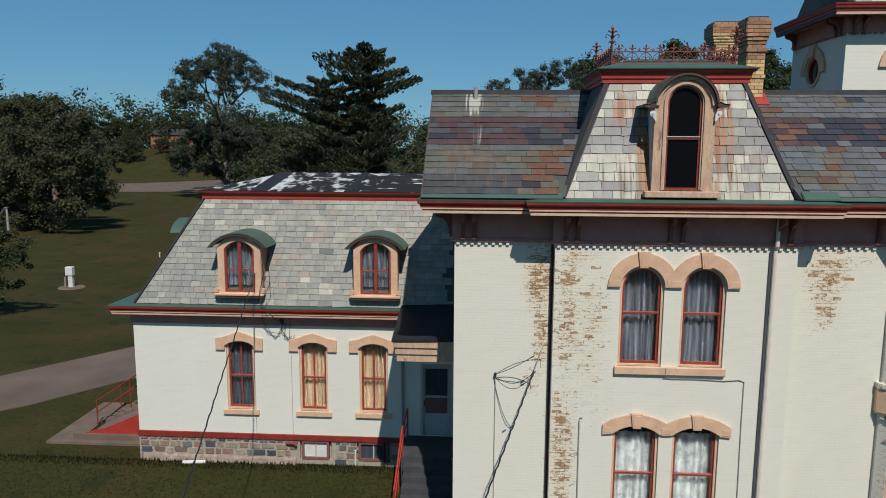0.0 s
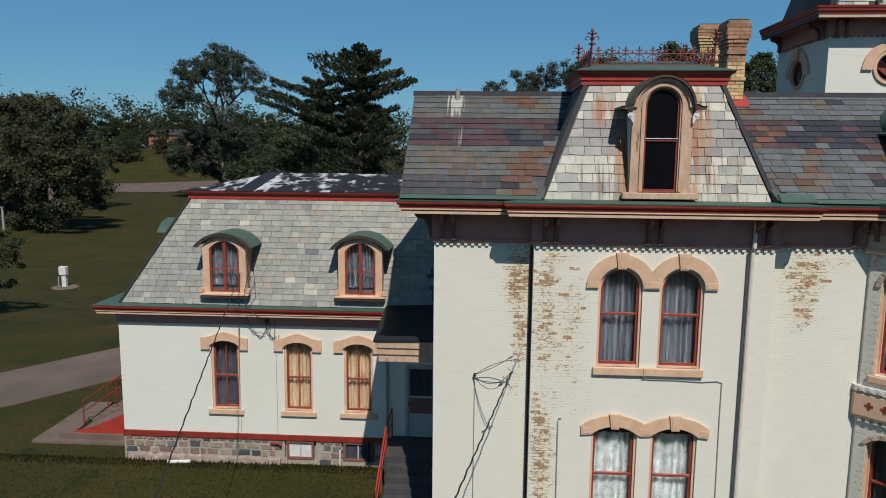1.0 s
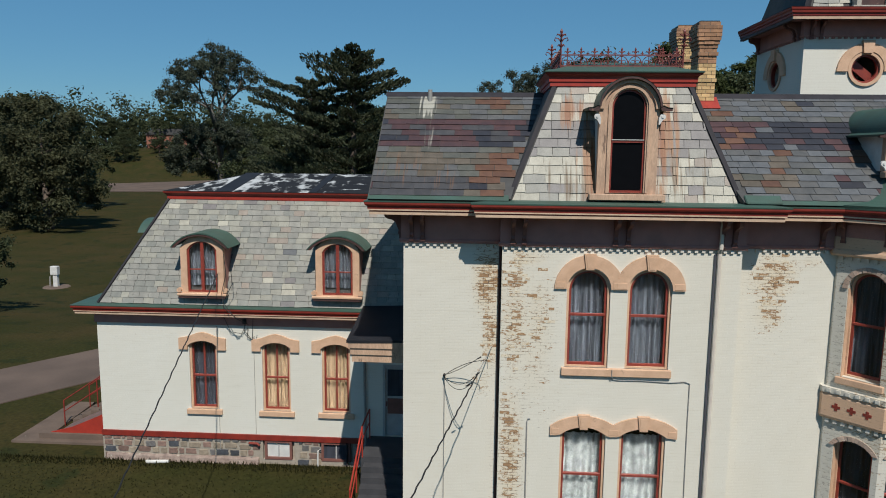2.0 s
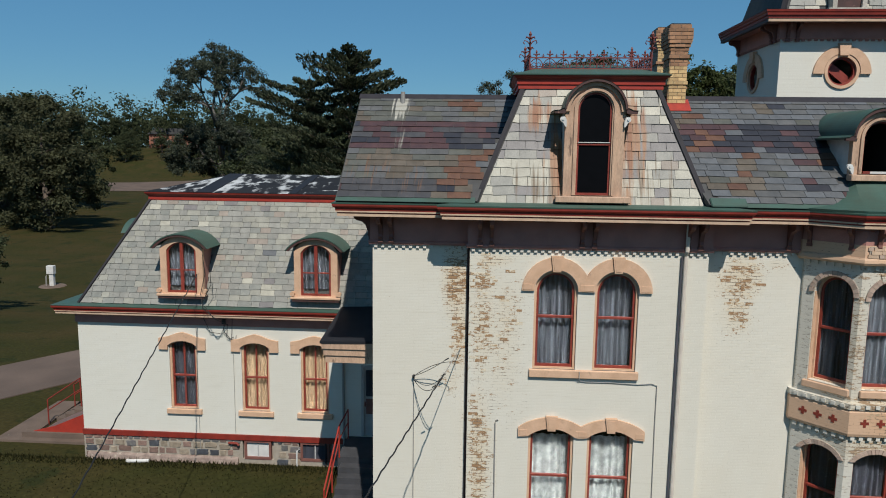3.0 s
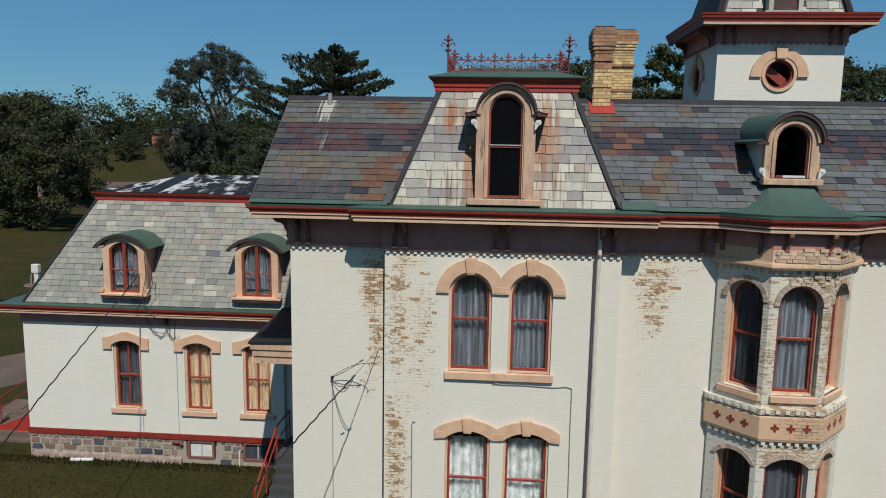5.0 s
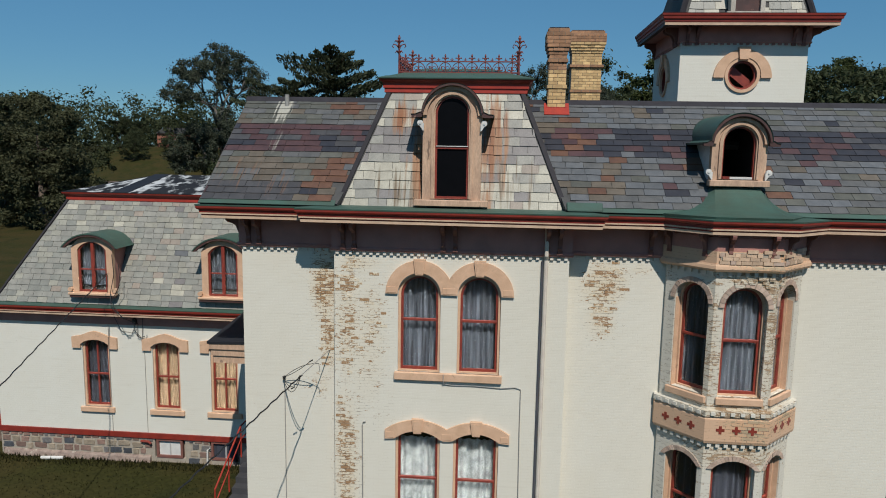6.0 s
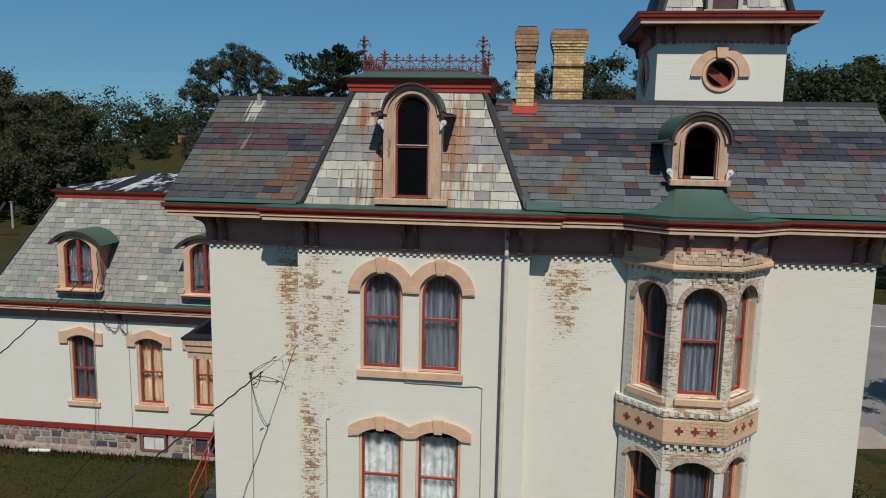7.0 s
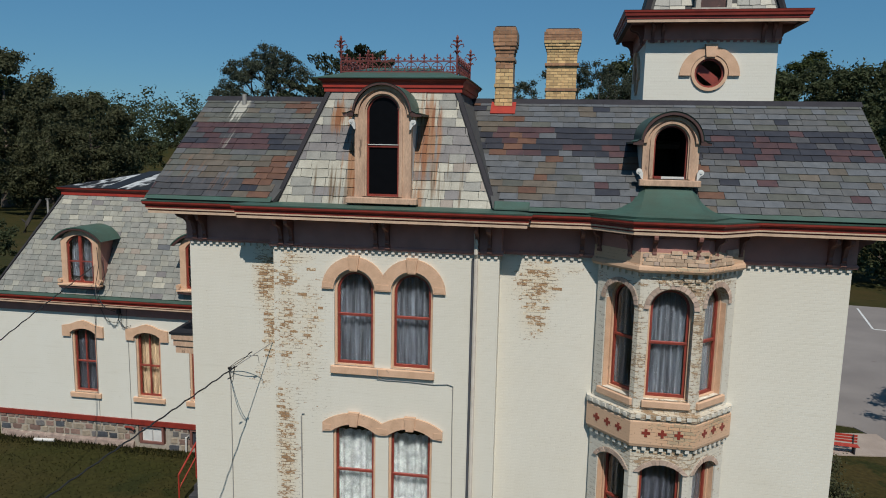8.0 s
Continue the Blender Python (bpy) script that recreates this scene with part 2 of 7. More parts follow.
M_TAR = material("black_tar_roof", (0.022, 0.023, 0.026), (0.016, 0.017, 0.020), 0.85, scale=1.2, amount=0.6, stretch=(0.55, 1.7, 1), spots=(0.50, 0.51, 0.51), spot_scale=1.6, spot_at=0.60, streaks=((-6.4, 8.98, 2.4, 0.7, (0.50, 0.51, 0.51), 0.26, (3.4, 1.8, 2.0)), (-4.0, 8.95, 2.4, 0.5, (0.46, 0.47, 0.47), 0.16, (3.4, 1.8, 2.0))))
M_BLACKROOF = material("black_porch_roof", (0.024, 0.025, 0.03), None, 0.6, scale=1.5, amount=0.5)
M_CHIMBRICK = material("buff_chimney_brick", (0.60, 0.42, 0.20), (0.50, 0.32, 0.15), 0.8, scale=9, amount=0.5, per=0.28)
M_CHIMRED = material("sooty_chimney_brick", (0.36, 0.19, 0.10), (0.25, 0.135, 0.08), 0.85, scale=9, amount=0.5, per=0.3)
M_MORTAR = material("chimney_mortar", (0.26, 0.21, 0.16), None, 0.9, scale=12, amount=0.5)
M_STONE = [material("field_stone_grey", (0.17, 0.16, 0.15), (0.11, 0.10, 0.10), 0.8, scale=9, amount=0.6, per=0.25),
           material("field_stone_brown", (0.26, 0.165, 0.13), (0.18, 0.112, 0.09), 0.8, scale=9, amount=0.6, per=0.25),
           material("field_stone_dark", (0.065, 0.07, 0.08), (0.04, 0.043, 0.05), 0.8, scale=9, amount=0.6, per=0.25),
           material("field_stone_tan", (0.33, 0.27, 0.20), (0.24, 0.19, 0.14), 0.8, scale=9, amount=0.6, per=0.2)]
M_PIPEWHITE = material("white_painted_pipe", (0.62, 0.56, 0.48), (0.54, 0.47, 0.40), 0.6, scale=4, amount=0.4)
M_PIPE_SHADE = material("rain_pipe_shade", (0.095, 0.095, 0.108), (0.07, 0.07, 0.08), 0.5, scale=3, amount=0.4)
M_FOOTING = material("rough_mortared_footing", (0.34, 0.26, 0.215), (0.21, 0.15, 0.125), 0.9, scale=5, amount=0.7, bump=0.5, dist=0.02, spots=(0.42, 0.36, 0.29), spot_scale=6, spot_at=0.6)
M_JOINT = material("stone_joint_mortar", (0.36, 0.31, 0.25), None, 0.9, scale=9, amount=0.4)
# light and dark upright bands in the grey cloth's colour imitate shaded folds
M_CURTGREY = material("grey_curtain_fold_shaded", (0.135, 0.152, 0.182), (0.032, 0.037, 0.047), 0.9, scale=3, stretch=(6, 1, 0.3), amount=0.4)
M_CURTBLUE = material("dark_blue_curtain", (0.045, 0.05, 0.068), (0.025, 0.028, 0.038), 0.9, scale=3, stretch=(6, 1, 0.3), amount=0.4)
M_CURTYEL = material("yellow_curtain", (0.43, 0.30, 0.19), (0.32, 0.215, 0.13), 0.9, scale=3, stretch=(6, 1, 0.3), amount=0.3)
M_LACE = material("white_lace_curtain", (0.50, 0.52, 0.51), (0.24, 0.26, 0.26), 0.9, scale=7, stretch=(1, 1, 0.8), amount=0.5)
M_WHITE = material("white_paint", (0.62, 0.61, 0.58), None, 0.6, scale=5, amount=0.3)
M_GREYPAINT = material("grey_door_paint", (0.42, 0.41, 0.40), None, 0.6, scale=5, amount=0.3)
M_CONCRETE = material("weathered_concrete", (0.16, 0.117, 0.092), (0.115, 0.085, 0.068), 0.9, scale=1.5, amount=0.5, spots=(0.18, 0.15, 0.12), spot_scale=3, spot_at=0.66)
M_HOODBROWN = material("dark_red_brown_paint", (0.078, 0.033, 0.028), (0.05, 0.024, 0.021), 0.6, scale=6, amount=0.5, spots=(0.20, 0.11, 0.085), spot_scale=7, spot_at=0.62)
M_OLDWHITE = material("weathered_grey_white_wood", (0.50, 0.46, 0.40), (0.36, 0.32, 0.27), 0.8, scale=5, stretch=(1, 1, 0.3), amount=0.6, spots=(0.22, 0.15, 0.11), spot_scale=6, spot_at=0.63)
M_WALK = material("tan_concrete_walk", (0.36, 0.29, 0.24), (0.29, 0.23, 0.19), 0.9, scale=1.5, amount=0.4)
M_STEPS = material("dark_grey_steps", (0.05, 0.05, 0.055), None, 0.8, scale=3, amount=0.5)
M_ASPHALT = material("old_asphalt", (0.142, 0.104, 0.084), (0.10, 0.075, 0.062), 0.9, scale=0.35, fine=25, amount=0.35, spots=(0.13, 0.09, 0.08), spot_scale=0.8, spot_at=0.68)
M_LOT = material("pale_old_asphalt", (0.23, 0.205, 0.19), (0.18, 0.16, 0.15), 0.9, scale=0.35, fine=25, amount=0.35, spots=(0.15, 0.125, 0.115), spot_scale=0.8, spot_at=0.66)
M_LINE = material("white_road_paint", (0.65, 0.65, 0.63), None, 0.8, scale=3, amount=0.4)
M_CABLE = material("black_cable", (0.012, 0.012, 0.013), None, 0.6, scale=30, amount=0.3)
M_GREYWIRE = material("grey_conduit", (0.30, 0.29, 0.27), None, 0.6, scale=20, amount=0.4)
M_BARK = material("grey_bark", (0.12, 0.09, 0.07), (0.07, 0.055, 0.045), 0.95, scale=3, stretch=(3, 3, 0.5), amount=0.6, bump=0.5, dist=0.05)
M_PALEBARK = material("pale_grey_bark", (0.13, 0.115, 0.10), (0.085, 0.075, 0.066), 0.95, scale=2, stretch=(3, 3, 0.5), amount=0.6, bump=0.5, dist=0.05)
M_GRASS = material("lawn_grass", (0.029, 0.0298, 0.0073), (0.048, 0.036, 0.0118), 0.95, scale=0.22, fine=7.0, amount=0.9, bump=0.6, dist=0.05,
                   spots=(0.023, 0.026, 0.0072), spot_scale=0.5, spot_at=0.56, detail=11.0)


for m in (M_TAR, M_BLACKROOF, M_GRASS, M_ASPHALT, M_LOT, M_CONCRETE, M_DARKMETAL):
    m.node_tree.nodes["Principled BSDF"].inputs["Specular IOR Level"].default_value = 0.12


def glass(name, tint, rough=0.03):
    m = bpy.data.materials.new(name)
    m.use_nodes = True
    b = m.node_tree.nodes["Principled BSDF"]
    b.inputs["Base Color"].default_value = (*tint, 1)
    b.inputs["Roughness"].default_value = rough
    b.inputs["Transmission Weight"].default_value = 1.0
    b.inputs["IOR"].default_value = 1.45
    return m


M_GLASS = glass("window_glass", (0.86, 0.90, 0.92))
# opaque pane: the darkness of the unlit attic is put into its colour
M_BLACKGLASS = material("opaque_black_pane", (0.004, 0.004, 0.005), None, 0.35, scale=5, amount=0.4, bump=0.0)
M_BLACKGLASS.node_tree.nodes["Principled BSDF"].inputs["Specular IOR Level"].default_value = 0.08


def leaf_material(name, c, per=0.35):
    """Leaves: noise and chance leaf by leaf, and some light let through."""
    m = material(name, c, tuple(v * 0.65 for v in c), 0.7, scale=0.35, fine=3.0, amount=0.6, bump=0.0, per=per, island=True)
    t = m.node_tree
    n, l = t.nodes, t.links
    b = n["Principled BSDF"]
    tr = n.new("ShaderNodeBsdfTranslucent")
    l.new(b.inputs["Base Color"].links[0].from_socket, tr.inputs["Color"])
    mx = n.new("ShaderNodeMixShader")
    mx.inputs[0].default_value = 0.4
    b.inputs["Specular IOR Level"].default_value = 0.2
    l.new(b.outputs[0], mx.inputs[1])
    l.new(tr.outputs[0], mx.inputs[2])
    l.new(mx.outputs[0], n["Material Output"].inputs["Surface"])
    return m


# ---- mesh helpers ----


def finish(bm, name, mat, smooth=False):
    bmesh.ops.recalc_face_normals(bm, faces=bm.faces)
    me = bpy.data.meshes.new(name)
    bm.to_mesh(me)
    bm.free()
    for m in (mat if isinstance(mat, (list, tuple)) else [mat]):
        me.materials.append(m)
    if smooth:
        me.shade_smooth()
    return me


def part(name, bm, mat, parent=None, label="", m=None, smooth=False, kind=""):
    ob = new(name, finish(bm, name, mat, smooth))
    if parent is not None:
        ob.parent = parent
    if m is not None:
        ob.matrix_basis = m
    return tagged(ob, label=label, kind=kind)


def thing(name, label, category, m=None, group="", kind=""):
    ob = new(name)
    ob.empty_display_size = 0.2
    if m is not None:
        ob.matrix_basis = m
    return tagged(ob, label, category, group, kind)


def box(bm, x0, x1, y0, y1, z0, z1, bevel=0.0):
    vs = [bm.verts.new((x, y, z)) for x in (x0, x1) for y in (y0, y1) for z in (z0, z1)]
    fs = [bm.faces.new([vs[i] for i in f]) for f in ((0, 1, 3, 2), (4, 6, 7, 5), (0, 4, 5, 1), (2, 3, 7, 6), (0, 2, 6, 4), (1, 5, 7, 3))]
    if bevel:
        es = {e for f in fs for e in f.edges}
        bmesh.ops.bevel(bm, geom=list(es), offset=bevel, segments=1, affect="EDGES")
    return bm


def boxes(*rows, bevel=0.0):
    bm = bmesh.new()
    for r in rows:
        box(bm, *r, bevel=bevel)
    return bm


def prism(bm, poly, y0, y1):
    """A polygon in x, z pushed from y0 to y1."""
    a = [bm.verts.new((x, y0, z)) for x, z in poly]
    c = [bm.verts.new((x, y1, z)) for x, z in poly]
    bm.faces.new(a)
    bm.faces.new(c[::-1])
    k = len(poly)
    for i in range(k):
        bm.faces.new((a[i], c[i], c[(i + 1) % k], a[(i + 1) % k]))
    return bm


def ring(bm, outer, inner, y0, y1, closed=True):
    """A frame between two outlines of the same number of points."""
    k = len(outer)
    rows = [[bm.verts.new((x, y, z)) for x, z in o] for o, y in ((outer, y0), (inner, y0), (inner, y1), (outer, y1))]
    for i in range(k if closed else k - 1):
        j = (i + 1) % k
        for a, c in ((0, 1), (1, 2), (2, 3), (3, 0)):
            bm.faces.new((rows[a][i], rows[a][j], rows[c][j], rows[c][i]))
    if not closed:
        for i in (0, k - 1):
            bm.faces.new([r[i] for r in rows])
    return bm


def arch(w, z0, zs, rise, n=14):
    """Opening outline: sill left, sill right, then over the arch from right to left."""
    pts = [(-w / 2, z0), (w / 2, z0)]
    return pts + arc(w / 2, zs, rise, n)


def arc(hw, zs, rise, n=14):
    r = (hw * hw + rise * rise) / (2 * rise)
    half = math.asin(min(1, hw / r)) if rise <= hw else math.pi - math.asin(hw / r)
    return [(r * math.sin(half - 2 * half * i / n), zs + rise - r + r * math.cos(half - 2 * half * i / n)) for i in range(n + 1)]


def sweep(bm, profile, path):
    """A closed profile (outward, z) along a plan path; outward is to the right of the way."""
    k = len(path)
    rows = []
    for i, (x, y) in enumerate(path):
        def nrm(a, c):
            d = Vector((c[0] - a[0], c[1] - a[1])).normalized()
            return Vector((d.y, -d.x))
        if i == 0:
            o = nrm(path[0], path[1])
        elif i == k - 1:
            o = nrm(path[-2], path[-1])
        else:
            a, c = nrm(path[i - 1], path[i]), nrm(path[i], path[i + 1])
            o = (a + c) / max(0.3, 1 + a.dot(c))
        rows.append([bm.verts.new((x + o.x * u, y + o.y * u, z)) for u, z in profile])
    p = len(profile)
    for i in range(k - 1):
        for j in range(p):
            bm.faces.new((rows[i][j], rows[i + 1][j], rows[i + 1][(j + 1) % p], rows[i][(j + 1) % p]))
    bm.faces.new(rows[0])
    bm.faces.new(rows[-1][::-1])
    return bm


def sheet(outer, holes, thick):
    """A wall in x, z with openings through it; its face at y = 0, its back at y = thick."""
    bm = bmesh.new()
    es = []
    for loop in (outer, *holes):
        vs = [bm.verts.new((x, 0, z)) for x, z in loop]
        es += [bm.edges.new((vs[i], vs[(i + 1) % len(vs)])) for i in range(len(vs))]
    bmesh.ops.triangle_fill(bm, edges=es, use_beauty=True)
    got = bmesh.ops.extrude_face_region(bm, geom=list(bm.faces))
    bmesh.ops.translate(bm, verts=[v for v in got["geom"] if isinstance(v, bmesh.types.BMVert)], vec=(0, thick, 0))
    return bm


def tube(bm, pts, r, n=6):
    """A round bar along points."""
    rows = []
    for i, p in enumerate(pts):
        p = Vector(p)
        d = (Vector(pts[min(i + 1, len(pts) - 1)]) - Vector(pts[max(i - 1, 0)])).normalized()
        a = d.cross(Vector((0, 0, 1)) if abs(d.z) < 0.9 else Vector((1, 0, 0))).normalized()
        c = d.cross(a)
        rr = r[i] if isinstance(r, (list, tuple)) else r
        rows.append([bm.verts.new(p + (a * math.cos(t) + c * math.sin(t)) * rr) for t in (2 * math.pi * k / n for k in range(n))])
    for i in range(len(rows) - 1):
        for k in range(n):
            bm.faces.new((rows[i][k], rows[i][(k + 1) % n], rows[i + 1][(k + 1) % n], rows[i + 1][k]))
    bm.faces.new(rows[0][::-1])
    bm.faces.new(rows[-1])
    return bm


def span(a, b, sag, n=16):
    a, b = Vector(a), Vector(b)
    return [a.lerp(b, i / n) - Vector((0, 0, sag * 4 * (i / n) * (1 - i / n))) for i in range(n + 1)]


def along(a, b):
    """Pose whose x runs from a to b in plan, y inward, for a wall face."""
    d = Vector((b[0] - a[0], b[1] - a[1]))
    return Matrix.Translation(((a[0] + b[0]) / 2, (a[1] + b[1]) / 2, 0)) @ Matrix.Rotation(math.atan2(d.y, d.x), 4, "Z")

# ---- the ground ----
GZ = 0.17


def fall(x, y):
    """The lawn drops two metres behind the wing and rises again beyond the far road."""
    a, b = min(1, max(0, (y - 34) / 22)), min(1, max(0, (-6 - x) / 12))
    c, d = min(1, max(0, (y - 205) / 55)), min(1, max(0, (-20 - x) / 30))
    return -1.97 * a * a * (3 - 2 * a) * b * b * (3 - 2 * b) + 11.0 * c * c * (3 - 2 * c) * d * d * (3 - 2 * d)


def ground_sheet():
    bm = bmesh.new()
    xs = [-1800, -900, -450, -250, -140, -100, -80, -60, -45, -34] + list(range(-26, 2, 2)) + [15, 25, 40, 60, 100, 200, 450, 900, 1800]
    ys = [-1500, -600, -200, -60, -20, 0, 10, 20, 28] + list(range(34, 60, 2)) + [70, 85, 110, 150, 205, 215, 225, 235, 245, 260, 300, 500, 900, 1600, 2600]
    g = [[bm.verts.new((x, y, GZ + fall(x, y) + (0.3 * noise.noise(Vector((x, y, 0)) * 0.02) if abs(x) > 30 and 62 < y < 149 else 0))) for y in ys] for x in xs]
    for i in range(len(xs) - 1):
        for j in range(len(ys) - 1):
            bm.faces.new((g[i][j], g[i + 1][j], g[i + 1][j + 1], g[i][j + 1]))
    return bm


ground = part("ground", ground_sheet(), M_GRASS, label="mown lawn of dull green grass with tan patches", kind="structure", smooth=True)
tagged(ground, category="lawn")


def strip(pts, width, z, mat, name, label, cat):
    """A flat way of even width along plan points, lying on the lawn."""
    bm = bmesh.new()
    fine = [pts[0]]
    for a, b in zip(pts, pts[1:]):
        k = max(1, int(math.hypot(b[0] - a[0], b[1] - a[1]) / 2.5)) if width < 10 else 4
        fine += [(a[0] + (b[0] - a[0]) * i / k, a[1] + (b[1] - a[1]) * i / k) for i in range(1, k + 1)]
    sweep(bm, [(-width / 2, z - 0.05), (width / 2, z - 0.05), (width / 2, z), (-width / 2, z)], fine)
    for v in bm.verts:
        v.co.z += fall(v.co.x, v.co.y)
    return tagged(part(name, bm, mat, label=label, kind="structure"), category=cat)


drive = strip([(-60, 1), (-34, 14.6), (-24, 22.3), (-18.2, 27.8), (-14.2, 33.4), (-11.5, 40.2), (-10, 50), (-9.5, 62)], 4.6, GZ + 0.04, M_ASPHALT, "road",
              "faded grey-brown asphalt drive curving over the lawn", "road")
strip([(-400, 168), (-220, 178), (-105, 194), (-60, 204), (0, 222), (120, 260)], 36, GZ + 0.12, M_ASPHALT, "road",
                 "grey asphalt road beyond the lawn", "road")
lot = [(18.6, 29.4), (19.9, 29.1), (21.0, 26.6), (24, 12), (70, 12), (70, 47), (28.9, 52.3), (24, 53), (17, 52), (16.5, 33)]
prism_bm = bmesh.new()
f = prism_bm.faces.new([prism_bm.verts.new((x, y, GZ + 0.035)) for x, y in lot])
got = bmesh.ops.extrude_face_region(prism_bm, geom=[f])
bmesh.ops.translate(prism_bm, verts=[v for v in got["geom"] if isinstance(v, bmesh.types.BMVert)], vec=(0, 0, -0.06))
tagged(part("road", prism_bm, M_LOT, label="grey asphalt car park beside the house", kind="structure"), category="car park")

# ---- the main house: plan ----
X0, X1 = 0.23, 14.47
YS, YB = 16.80, 16.50            # face of the side stretches and of the middle bay
BX0, BX1 = 2.40, 7.45            # middle bay
OL, OML, OMR, OR, OY, OYS = 9.52, 10.29, 11.47, 12.28, 15.88, 16.72   # oriel
ZT = 8.75                        # top of the walls
T = 0.24

main_house = thing("main_house", "white painted brick mansion with slate roof and peach window hoods", "house", pose(7.3, 19, GZ))
INV = main_house.matrix_basis.inverted()


def hpart(name, bm, mat, label="", m=None, parent=None, smooth=False, kind=""):
    """A part of the main house, given in world metres."""
    ob = part(name, bm, mat, main_house, label, INV @ (m or Matrix()), smooth, kind)
    return ob


# ---- windows ----


def curtain(parent, w, z0, z1, mat, y=0.27, folds=6.5, gap=0.0, scallop=False):
    """Hanging folds of cloth, as one thin waved sheet with two faces; gap: parted in the middle."""
    bm = bmesh.new()
    for x0, x1 in ([(-w / 2, w / 2)] if not gap else [(-w / 2, -gap / 2), (gap / 2, w / 2)]):
        k = 44
        cols = []
        for i in range(k + 1):
            x = x0 + (x1 - x0) * i / k
            u = (x + w / 2) / w
            d = 0.045 * math.sin(u * folds * 2 * math.pi + 1.3 * math.sin(u * 9)) + 0.012 * math.sin(u * folds * 4.7)
            zb = z0 + (0.03 * abs(math.sin(u * folds * math.pi)) if scallop else 0)
            cols.append([bm.verts.new((x + 0.012 * math.sin(7 * u + zz), y + d * (0.75 + 0.25 * (1 - j / 3)) + e, zz))
                         for e in (0, 0.012) for j, zz in enumerate((zb, zb + (z1 - zb) * 0.33, zb + (z1 - zb) * 0.66, z1))])
        for i in range(k):
            for j in range(3):
                for o in (0, 4):
                    bm.faces.new((cols[i][o + j], cols[i + 1][o + j], cols[i + 1][o + j + 1], cols[i][o + j + 1]))
    return part("curtain", bm, mat, parent, smooth=True)


def window(house, m, w, z0, zs, rise, cur, mid=None, mull=False, casing=0.055, label="", n=14, sash_mat=None, casing_mat=None, gap=0.0, deep=0.0, top_gap=0.0):
    """Casing in a wall opening with a red sash of two lights, glass and a curtain behind. m: pose of the wall face."""
    sash_mat = sash_mat or M_SASH
    c = casing
    o = arch(w, z0, zs, rise, n)
    r2 = rise * (w - 2 * c) / w
    i1 = arch(w - 2 * c, z0 + c * 0.6, zs, r2, n)
    bm = ring(bmesh.new(), [(x * 0.996, z) for x, z in o], i1, 0.05 + deep, 0.2 + deep)
    win = part("window", bm, casing_mat or M_TRIM, house, label, m)
    s = 0.05
    w2 = w - 2 * c
    i2 = arch(w2 - 2 * s, z0 + c * 0.6 + s * 1.2, zs, rise * (w2 - 2 * s) / w, n)
    part("sash_frame", ring(bmesh.new(), i1, i2, 0.10 + deep, 0.15 + deep), sash_mat, win)
    mid = mid if mid is not None else (z0 + zs + rise) / 2
    part("meeting_rail", boxes((-w2 / 2 + 0.01, w2 / 2 - 0.01, 0.09 + deep, 0.155 + deep, mid - 0.028, mid + 0.028), bevel=0.006), sash_mat, win)
    if mull:
        part("mullion", boxes((-0.022, 0.022, 0.098 + deep, 0.145 + deep, z0 + 0.05, zs + rise - c - 0.03)), sash_mat, win)
    g = part("pane", prism(bmesh.new(), arch(w2 - s, z0 + c, zs, rise * (w2 - s) / w, n), 0.122 + deep, 0.128 + deep), M_GLASS, win)
    g.visible_shadow = False
    if cur:
        curtain(win, w * 1.04, z0 + 0.02, zs + rise * 0.97 - top_gap, cur, gap=gap, y=(0.20 if deep else 0.28) + deep)
    return win


def hood(house, m, hw, ihw, zs, irise, orise, drop, key=True, label=""):
    """Hood mould over a window: a flat moulded arch with square stops, and a keystone."""
    n = 16
    inner = arc(ihw, zs, irise, n)
    outer = arc(hw, zs + (drop if irise < ihw * 0.8 else 0), orise, n)
    if irise < ihw * 0.8:
        inner = [(ihw, zs - 0.0)] + inner + [(-ihw, zs)]
        outer = [(hw, zs - 0.02)] + outer + [(-hw, zs - 0.02)]
    bm = ring(bmesh.new(), outer, inner, -0.055, 0.03, closed=False)
    h = part("hood_mould", bm, M_TRIM, house, label, m)
    # raised panels at the two stops
    for sx in (-1, 1):
        x0, x1 = sorted((sx * (ihw + 0.03), sx * (hw - 0.03)))
        part("stop_panel", boxes((x0, x1, -0.063, -0.05, zs + 0.02, zs + 0.15), bevel=0.004), M_TRIM, h)
    if key:
        zt, zb = outer[len(outer) // 2][1], inner[len(inner) // 2][1]
        k = part("keystone", prism(bmesh.new(), [(-0.085, zb - 0.04), (0.085, zb - 0.04), (0.13, zt + 0.03), (-0.13, zt + 0.03)], -0.095, 0.0), M_TRIM, h)
        part("face_panel", prism(bmesh.new(), [(-0.055, zb - 0.01), (0.055, zb - 0.01), (0.09, zt - 0.01), (-0.09, zt - 0.01)], -0.103, -0.09), M_TRIM, k)
    return h


# ---- main house walls ----
UP = dict(w=0.93, z0=5.37, zs=7.10, rise=0.455)
LOW = dict(w=1.0, z0=1.90, zs=3.83, rise=0.18)
WXS = (4.275, 5.575)
face_b = along((BX0, YB), (BX1, YB))
bc = (BX0 + BX1) / 2


def shift(loop, dx):
    return [(x + dx, z) for x, z in loop]


